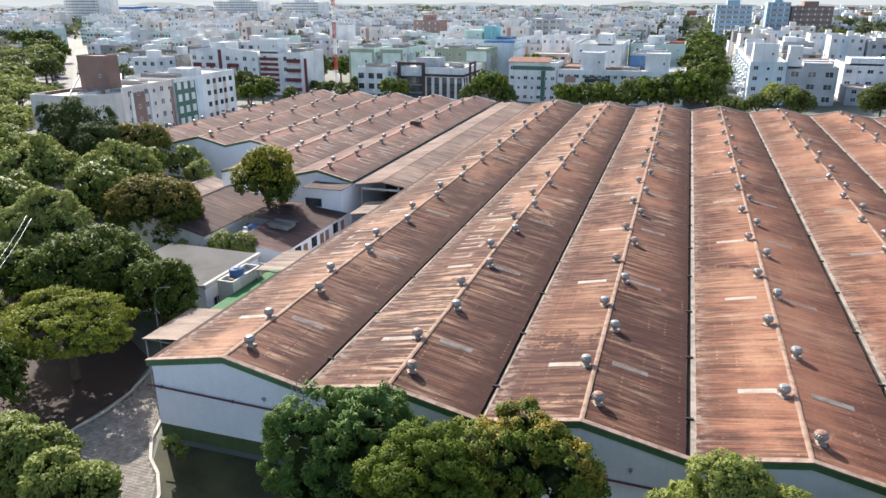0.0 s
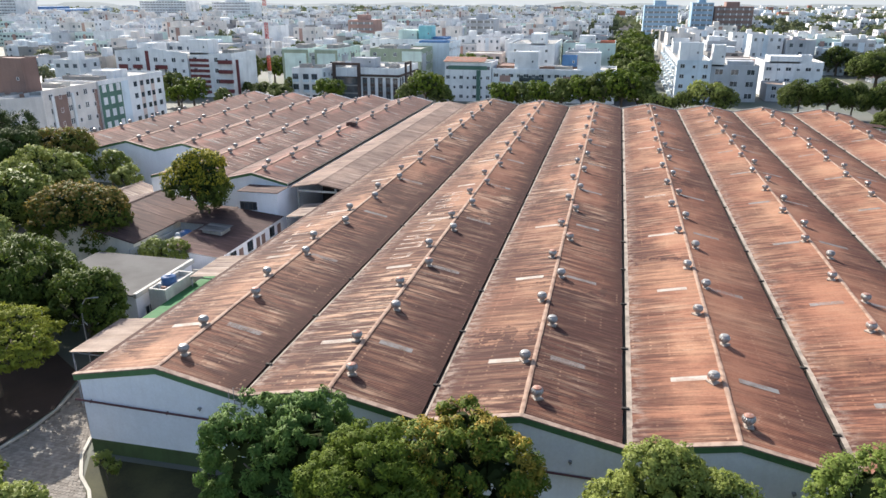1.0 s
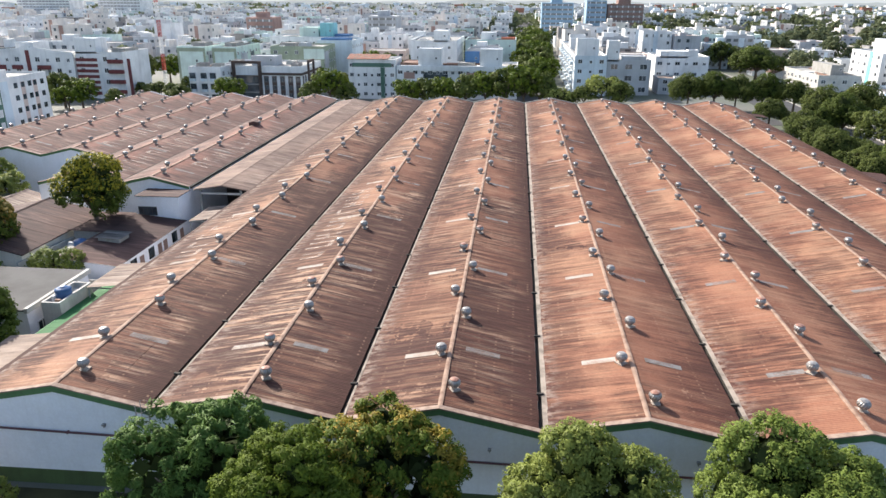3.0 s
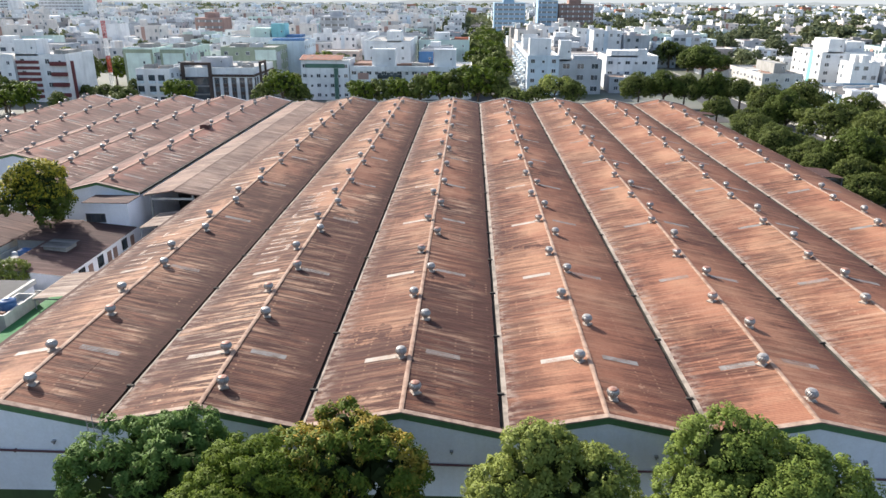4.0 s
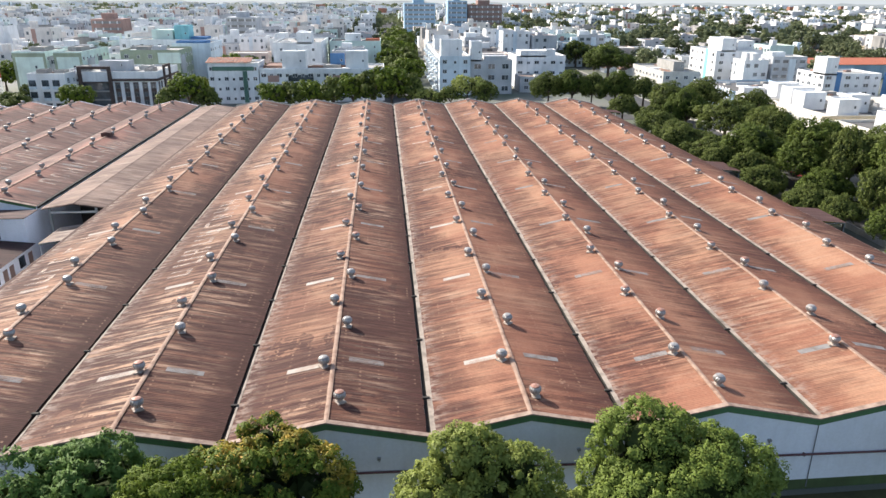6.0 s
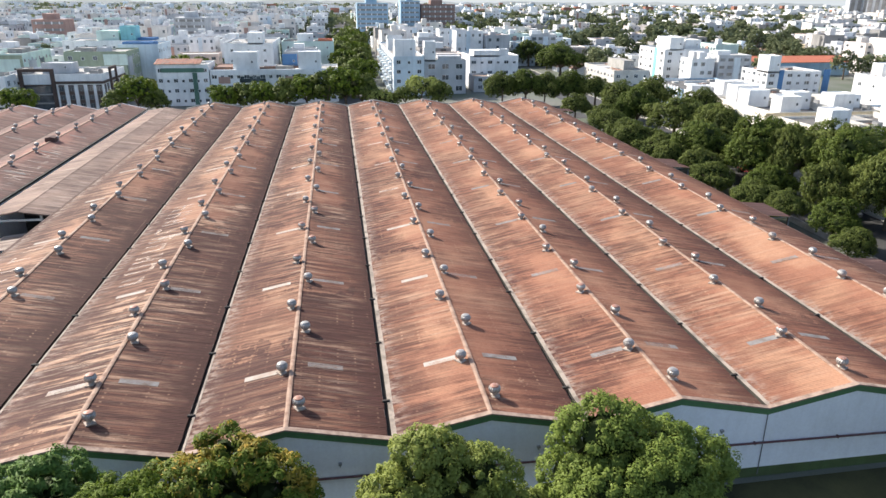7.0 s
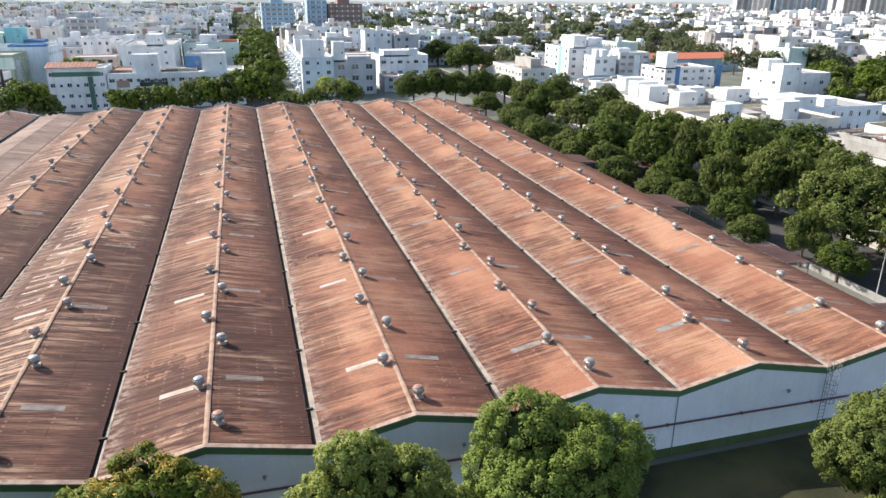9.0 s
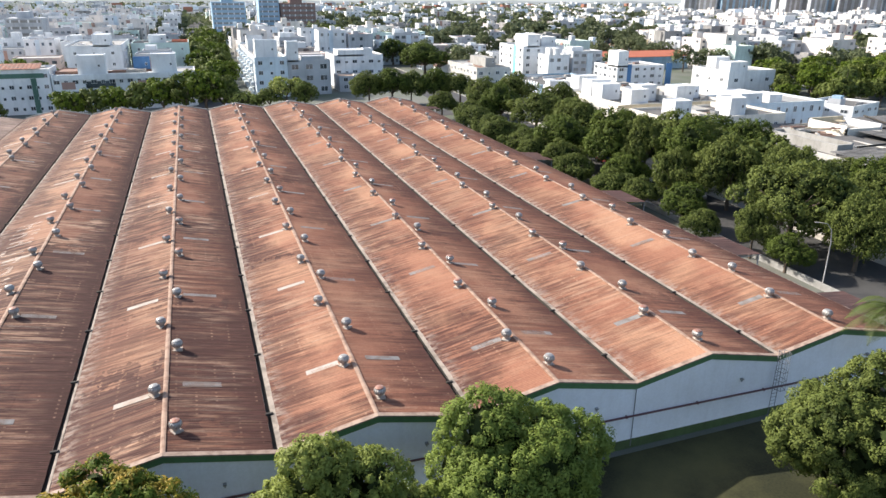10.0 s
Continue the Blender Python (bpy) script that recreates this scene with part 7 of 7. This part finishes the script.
def town_block(seed, w, d, storeys, paint, label):
    """A plain block of the town: walls with windows let in, parapet, stair tower; built once and repeated."""
    rg = random.Random(seed)
    h = storeys * 2.9 + 0.6
    t = thing("town_building", pose(0, 0, 0), label, "building", "town buildings")
    bm = bmesh.new()
    shell(bm, w / 2, d / 2, -1.5, h, 0.25, 0.5)
    part("wall", bm, paint, t)
    bm = bmesh.new()
    box(bm, -w / 2 + .26, -d / 2 + .26, h - 0.49, w / 2 - .26, d / 2 - .26, h - 0.44)
    part("roof", bm, rg.choice(("concrete", "concrete_pale", "roof_membrane", "paint_stone", "tile_dull")), t)
    for k in range(rg.choice((0, 1, 1, 2))):
        bm = bmesh.new()
        x, y, a, hh = rg.uniform(-w * .3, w * .3), rg.uniform(-d * .3, d * .25), rg.uniform(1.0, 2.4), rg.uniform(0.7, 2.6)
        box(bm, x - a, y - a * .8, h - .45, x + a, y + a * .8, h + hh)
        part("roof_box", bm, rg.choice((paint, "paint_white")), t)
    bm = bmesh.new()

    def pane(p, q, r_, s_):
        bm.faces.new([bm.verts.new(c) for c in (p, q, r_, s_)])
    step, wide = rg.choice((2.2, 2.8)), rg.uniform(0.9, 1.7)
    for s in range(storeys):
        z0, z1 = s * 2.9 + 1.0, s * 2.9 + 2.2
        n = int(w / step)
        for k in range(n):
            x = -w / 2 + (k + .5) * w / n
            if rg.random() < 0.85:
                pane((x - wide / 2, -d / 2 - 0.03, z0), (x + wide / 2, -d / 2 - 0.03, z0), (x + wide / 2, -d / 2 - 0.03, z1), (x - wide / 2, -d / 2 - 0.03, z1))
        n = int(d / 3.2)
        for sx in (-1, 1):
            for k in range(n):
                y = -d / 2 + (k + .5) * d / n
                if rg.random() < 0.6:
                    pane((sx * (w / 2 + 0.03), y - .6, z0), (sx * (w / 2 + 0.03), y + .6, z0), (sx * (w / 2 + 0.03), y + .6, z1), (sx * (w / 2 + 0.03), y - .6, z1))
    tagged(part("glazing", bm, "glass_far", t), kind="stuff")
    if rg.random() < 0.5:
        bm = bmesh.new()
        x = rg.uniform(-w * .35, w * .35)
        box(bm, x - .9, -d / 2 - .12, 0, x + .9, -d / 2 + .02, h - rg.uniform(0, 1))
        part("panel", bm, rg.choice(("paint_gray", "paint_brick", "paint_bluish", "paint_brown", "paint_sand", "paint_dark")), t)
    return t


TOWN = []
names = ("white", "gray", "gray", "cream", "bluish", "white", "gray", "beige", "white", "mint", "white", "stone", "sand", "beige", "pink", "stone")
words = {"stone": "stone-grey", "white": "white", "cream": "cream", "bluish": "pale blue", "gray": "grey", "beige": "beige", "mint": "pale mint", "sand": "sand-coloured", "pink": "faded pink"}
for k, p in enumerate(names):
    s = (3, 4, 4, 2, 3, 5, 4, 3, 2, 4, 4, 3, 2, 5, 3, 4)[k]
    TOWN.append(town_block(100 + k, rng.uniform(8.5, 14), rng.uniform(8, 11.5), s, "paint_" + p, f"{words[p]} {('two', 'three', 'four', 'five')[s - 2]}-storey town building with a flat roof"))
HOUSES = []
for k, (p, rm) in enumerate((("white", "tile_dull"), ("cream", "concrete"), ("white", "tile_red"), ("white", "concrete_pale"), ("sky", "tile_dull"))):
    if rm.startswith("tile"):
        h = gable_house("town_house", f"small {words.get(p, 'blue')} house with a red tile roof", -4, -3.6, 4, 3.6, 3.0, 4.5, "x" if k % 2 else "y", rm, "paint_" + p)
        tagged(h, category="house", group="town houses")
    else:
        h = town_block(140 + k, 8.5, 8, 2, "paint_" + p, f"small {words[p]} flat-roofed town house")
    HOUSES.append(h)
MUTED = [TOWN[k] for k in (1, 2, 6, 7, 11, 12, 13, 14, 15)]
CAMX, CAMY = -2.2, -34.9
LANDMARKS = ((-669, 658, 50, 31, 35, "white", "tall white apartment tower in the distance"), (-536, 765, 63, 28, 27, "white", "long white office block in the distance"), (-451, 774, 50, 28, 26, "white", "long white office block in the distance"),
             (-157, 402, 17, 15, 17.5, "brick", "brick-red building in the town"), (-80, 391, 16.5, 18, 18.9, "gray", "large blank grey apartment block in the town"), (25, 498, 22, 20, 24.6, "sky", "blue-grey apartment block in the town"),
             (53, 508, 14, 18, 26, "sky", "narrow blue-grey apartment block in the town"), (74, 514, 25, 20, 23.5, "brown", "brown apartment block in the town"), (-846, 913, 159, 70, 15, "blue", "wide blue shed in the distance"), (-373, 596, 68, 34, 9.6, "white", "wide white shed in the distance"))
TAKEN.append((-150, 190, -117, 256))          # green plot round the mast
for x, y, w, d, *_ in LANDMARKS:
    TAKEN.append((x - w / 2, y - d / 2, x + w / 2, y + d / 2))
spots = []
row, y = 0, 20.0
while y < 960:
    depth = 13.0 if row % 2 else 18.0
    x, col = -860.0, 0
    while x < 900:
        pitch = 12.5 if col % 5 else 19.0
        px, py = x + rng.uniform(-1, 1), y + rng.uniform(-1.5, 1.5)
        az, dist = math.degrees(math.atan2(px - CAMX, py - CAMY)), math.hypot(px - CAMX, py - CAMY)
        if -53 < az < 53 and (250 if az < 25 else 262 if az < 33 else 310) < dist < 960 and not any(a - 7 < px < c + 7 and b_ - 7 < py < d_ + 7 for a, b_, c, d_ in TAKEN) and not (-48 if dist < 520 else -11) < (px + 0.983 * py + 47) * 0.713 < 12:
            spots.append((px, py, az, dist))
        x += pitch
        col += 1
    y += depth
    row += 1
spots.sort(key=lambda s: s[3])
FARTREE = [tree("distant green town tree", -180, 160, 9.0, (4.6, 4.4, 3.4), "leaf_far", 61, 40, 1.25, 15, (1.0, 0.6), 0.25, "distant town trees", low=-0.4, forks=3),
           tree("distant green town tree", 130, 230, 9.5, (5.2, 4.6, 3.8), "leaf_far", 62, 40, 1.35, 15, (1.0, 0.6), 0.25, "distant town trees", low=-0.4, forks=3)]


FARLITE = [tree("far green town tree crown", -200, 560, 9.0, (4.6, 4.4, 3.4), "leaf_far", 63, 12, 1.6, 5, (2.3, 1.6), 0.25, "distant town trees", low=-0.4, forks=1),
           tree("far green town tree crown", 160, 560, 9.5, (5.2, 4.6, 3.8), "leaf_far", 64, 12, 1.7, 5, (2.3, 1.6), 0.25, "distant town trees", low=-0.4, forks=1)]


def joined(name, placed, label, category):
    """Many far repeats, past telling apart, in one mesh."""
    vs, loops, starts, idx, mats, nv, nl = [], [], [], [], [], 0, 0
    cache = {}
    for src, m in placed:
        for o in src.children:
            if o.name not in cache:
                me = o.data
                v = np.empty(len(me.vertices) * 3, np.float32)
                me.vertices.foreach_get("co", v)
                lp = np.empty(len(me.loops), np.int32)
                me.loops.foreach_get("vertex_index", lp)
                st = np.empty(len(me.polygons), np.int32)
                me.polygons.foreach_get("loop_start", st)
                mi = np.empty(len(me.polygons), np.int32)
                me.polygons.foreach_get("material_index", mi)
                v = v.reshape(-1, 3) @ np.array(o.matrix_basis.to_3x3()).T + np.array(o.matrix_basis.translation)
                ids = []
                for k in me.materials:
                    if k not in mats:
                        mats.append(k)
                    ids.append(mats.index(k))
                cache[o.name] = (v, lp, st, np.array(ids)[mi])
            v, lp, st, mi = cache[o.name]
            vs.append(v @ np.array(m.to_3x3()).T + np.array(m.translation))
            loops.append(lp + nv), starts.append(st + nl), idx.append(mi)
            nv, nl = nv + len(v), nl + len(lp)
    me = bpy.data.meshes.new(name)
    me.vertices.add(nv)
    me.vertices.foreach_set("co", np.concatenate(vs).astype(np.float32).ravel())
    me.loops.add(nl)
    me.loops.foreach_set("vertex_index", np.concatenate(loops))
    starts = np.concatenate(starts)
    me.polygons.add(len(starts))
    me.polygons.foreach_set("loop_start", starts)
    for k in mats:
        me.materials.append(k)
    me.polygons.foreach_set("material_index", np.concatenate(idx).astype(np.int32))
    me.polygons.foreach_set("use_smooth", np.zeros(len(starts), dtype=bool))
    me.update(calc_edges=True)
    me.validate()
    return tagged(new(name, me), label, category, kind="stuff")


used, far_b, far_t, near_b, near_t = set(), [], [], 0, 0


def town_tree(px, py, s):
    global near_t
    src, m = rng.choice(FARTREE), pose(px, py, gz(px), 0, 0, rng.uniform(0, 360)) @ Matrix.Diagonal((s, s, s, 1))
    near_t += 1
    if near_t < 28:
        copy_thing(src, m)
    else:
        far_t.append((src if near_t < 260 else rng.choice(FARLITE), m))


for px, py, az, dist in spots:
    low_rise = az < 35 and (az > 18 and dist > 275 or az > 6 and dist > 400)
    east = az >= 35
    if rng.random() < (0.5 if east and dist < 330 else 0.20 if low_rise or east else 0.10):
        for _ in range(3):
            town_tree(px + rng.uniform(-6, 6), py + rng.uniform(-6, 6), rng.uniform(0.8, 1.35))
        continue
    src = rng.choice(HOUSES if low_rise and rng.random() < 0.72 else MUTED if east and rng.random() < 0.7 else TOWN)
    m = pose(px, py, gz(px), 0, 0, rng.choice((0, 0, 0, 90, -90)) + rng.uniform(-4, 4))
    if src not in used:
        src.matrix_world = m
        used.add(src)
    else:
        m = m @ Matrix.Diagonal((rng.uniform(0.8, 1.35), rng.uniform(0.9, 1.3), rng.uniform(0.6, 0.95) if low_rise else rng.uniform(0.8, 1.15), 1))
        if near_b < 260:
            copy_thing(src, m)
            near_b += 1
        else:
            far_b.append((src, m))
    if rng.random() < (0.45 if low_rise else 0.3):
        town_tree(px + rng.uniform(6, 9), py - rng.uniform(6, 9), rng.uniform(0.5, 1.0))
joined("far_town_buildings", far_b, "pale flat-roofed buildings of the far town", "town")
joined("far_town_trees", far_t, "green trees between the far town's roofs", "trees")

# larger landmarks
for x, y, w, d, h, p, lab in LANDMARKS:
    n = max(2, int(h / 3))
    bm = bmesh.new()
    t = thing("town_tower", pose(x, y, gz(x)), lab, "building")
    box(bm, -w / 2, -d / 2, -1, w / 2, d / 2, h)
    box(bm, -w * .2, -d * .3, h, w * .15, d * .3, h + 3)
    part("wall", bm, "paint_" + p, t)
    if "shed" in lab:
        continue
    for s in range(n):
        bm = bmesh.new()
        box(bm, -w / 2 + 0.8, -d / 2 - 0.06, s * h / n + 1.0, w / 2 - 0.8, -d / 2 + 0.05, s * h / n + 2.2)
        for k in range(int(w / 4)):
            box(bm, -w / 2 + 2 + k * 4, -d / 2 - 0.1, s * h / n + 0.9, -w / 2 + 2.7 + k * 4, -d / 2 + 0.04, s * h / n + 2.3, 1)
        # stone grey in place of dark glass, paled for the haze
        part("window_band", bm, ["paint_stone", "paint_white"], t)
# high-rise cluster on the skyline
rg = random.Random(5)
for k in range(22):
    az = radians(37.6 + 0.68 * k + rg.uniform(-0.2, 0.2))
    dist = 1120 - 10 * k + rg.uniform(-20, 140)
    x, y = CAMX + dist * math.sin(az), CAMY + dist * math.cos(az)
    h, w, d = rg.uniform(48, 85), rg.uniform(16, 26), rg.uniform(16, 22)
    t = thing("high_rise", pose(x, y, 0, 0, 0, rg.uniform(-20, 20) - 40), "grey-blue residential high-rise on the skyline", "high-rise", "high-rises on the skyline")
    bm = bmesh.new()
    box(bm, -w / 2, -d / 2, 0, w / 2, d / 2, h)
    box(bm, -w * .2, -d * .2, h, w * .2, d * .2, h + 4)
    part("wall", bm, rg.choice(("paint_gray", "paint_gray", "paint_sky")), t)
    for c in range(3):
        bm = bmesh.new()
        u = -w / 2 + (c + 0.2) * w / 3
        box(bm, u, -d / 2 - 0.15, 1.0, u + w / 5, -d / 2 + 0.1, h - 1.5)
        part("window_bay", bm, "paint_stone", t)

# far roofs and far woods, past counting
rg = np.random.RandomState(8)
cells, mi = [], []
for k in range(5200):
    az, dist = radians(rg.uniform(-54, 54)), 950 + 920 * rg.rand() ** 1.2
    x, y = CAMX + dist * math.sin(az), CAMY + dist * math.cos(az)
    w, d, h = rg.uniform(3.5, 7.5), rg.uniform(3.5, 7), rg.uniform(3.5, 9) if rg.rand() < 0.8 else rg.uniform(9, 16)
    cells.append(block(x - w, y - d, -1, x + w, y + d, h))
    mi.append(rg.choice(5, p=(0.40, 0.2, 0.24, 0.05, 0.11)))
tagged(new("distant_town", hexa("distant_town", cells, ["paint_white", "paint_cream", "paint_gray", "tile_red", "paint_bluish"], np.array(mi))), "pale roofs and walls of the distant town", "town", kind="stuff")
vs = []
for k in range(1500):
    az, dist = radians(rg.uniform(-56, 56)), 640 + 1230 * rg.rand() ** 1.1
    c = np.array([CAMX + dist * math.sin(az), CAMY + dist * math.cos(az), 0])
    n = 24
    s = 5 + dist / 220
    p = rg.normal(size=(n, 3)) * np.array([s, s * .7, 2.2]) + np.array([0, 0, 5.5])
    e = rg.normal(size=(n, 3)) + np.array([0, -0.4, 0.8])
    e /= np.linalg.norm(e, axis=1)[:, None]
    u = np.cross(e, rg.normal(size=(n, 3)))
    u /= np.linalg.norm(u, axis=1)[:, None]
    w = np.cross(e, u)
    q = (1.4 + dist / 700) * rg.uniform(0.7, 1.3, n)[:, None]
    vs.append((c + np.stack([p - u * q, p + w * q, p + u * q, p - w * q], 1)).reshape(-1, 3))
vs = np.concatenate(vs)
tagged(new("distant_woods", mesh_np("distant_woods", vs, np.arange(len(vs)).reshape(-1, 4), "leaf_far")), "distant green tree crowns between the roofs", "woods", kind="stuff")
# low hills far off, and the bright haze of the sky's foot behind them: backdrops that glow, haze put into their colour
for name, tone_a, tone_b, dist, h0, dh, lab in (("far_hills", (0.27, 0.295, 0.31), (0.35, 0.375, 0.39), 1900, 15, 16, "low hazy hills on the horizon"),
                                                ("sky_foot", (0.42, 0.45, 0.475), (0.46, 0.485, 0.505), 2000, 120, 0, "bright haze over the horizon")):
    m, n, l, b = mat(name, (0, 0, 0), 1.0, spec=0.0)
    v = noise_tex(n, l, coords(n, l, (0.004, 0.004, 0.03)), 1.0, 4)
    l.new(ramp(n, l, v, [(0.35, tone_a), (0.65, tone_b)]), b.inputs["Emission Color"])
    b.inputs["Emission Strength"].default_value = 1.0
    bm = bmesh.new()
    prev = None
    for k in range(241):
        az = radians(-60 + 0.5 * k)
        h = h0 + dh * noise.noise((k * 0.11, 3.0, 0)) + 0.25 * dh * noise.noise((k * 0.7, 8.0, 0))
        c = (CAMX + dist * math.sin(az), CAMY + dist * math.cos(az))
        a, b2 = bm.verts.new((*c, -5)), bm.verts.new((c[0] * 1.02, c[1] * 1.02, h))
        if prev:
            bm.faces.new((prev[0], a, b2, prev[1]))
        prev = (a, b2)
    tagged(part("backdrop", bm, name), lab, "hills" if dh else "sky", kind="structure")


# ---------------------------------------------------------------- hexagonal pavers of the lane, last
def inside(x, y, poly):
    hit = False
    for (xa, ya), (xb, yb) in zip(poly, poly[1:] + poly[:1]):
        if (ya > y) != (yb > y) and x < (xb - xa) * (y - ya) / (yb - ya) + xa:
            hit = not hit
    return hit


LANE = [(-46, -16), (-29.6, -16), (-29.6, -11.5), (-30.7, -8.5), (-32.1, -5.6), (-33.7, -3.9), (-35.3, -2.5), (-37.0, -0.2), (-37.9, 2), (-37.9, 9), (-44.2, 9), (-43.1, 6.5), (-42.3, 4), (-42.2, 1), (-42.7, -2), (-43.7, -4.6), (-45.6, -8)]
R6 = 0.165
ang = [math.pi / 6 + k * math.pi / 3 for k in range(6)]
hv = [(R6 * math.cos(a), R6 * math.sin(a), -0.03) for a in ang] + [(R6 * math.cos(a), R6 * math.sin(a), 0.018) for a in ang] + [(R6 * .9 * math.cos(a), R6 * .9 * math.sin(a), 0.028) for a in ang]
hv = np.array(hv)
hq = [(k, (k + 1) % 6, 6 + (k + 1) % 6, 6 + k) for k in range(6)] + [(6 + k, 6 + (k + 1) % 6, 12 + (k + 1) % 6, 12 + k) for k in range(6)] + [(12, 13, 14, 15), (12, 15, 16, 17)]
hq = np.array(hq)
paver = mesh_np("paver", hv, hq, "paver")
lane = bpy.data.objects["yard_ground"]
rg = random.Random(12)
spotsp = []
for j in range(100):
    for i in range(70):
        x, y = -46.5 + i * 0.30 + (j % 2) * 0.15, -16 + j * 0.26
        if inside(x, y, LANE):
            spotsp.append((x, y))
near = sorted(spotsp, key=lambda p: abs(p[0] + 33.5) + abs(p[1] + 6.5))[:300]
chosen = set(near)
for x, y in near:
    o = new("paver", paver)
    o.parent, o.location = lane, (x, y, gz(x) + 0.045 + rg.uniform(-0.004, 0.004))
rest = [p for p in spotsp if p not in chosen]
v = np.concatenate([hv + np.array([x, y, gz(x) + 0.045 + rg.uniform(-0.004, 0.004)]) for x, y in rest])
q = np.concatenate([hq + 18 * k for k in range(len(rest))])
o = new("paver_field", mesh_np("paver_field", v, q, "paver"))
o.parent = lane
tagged(o, kind="stuff")
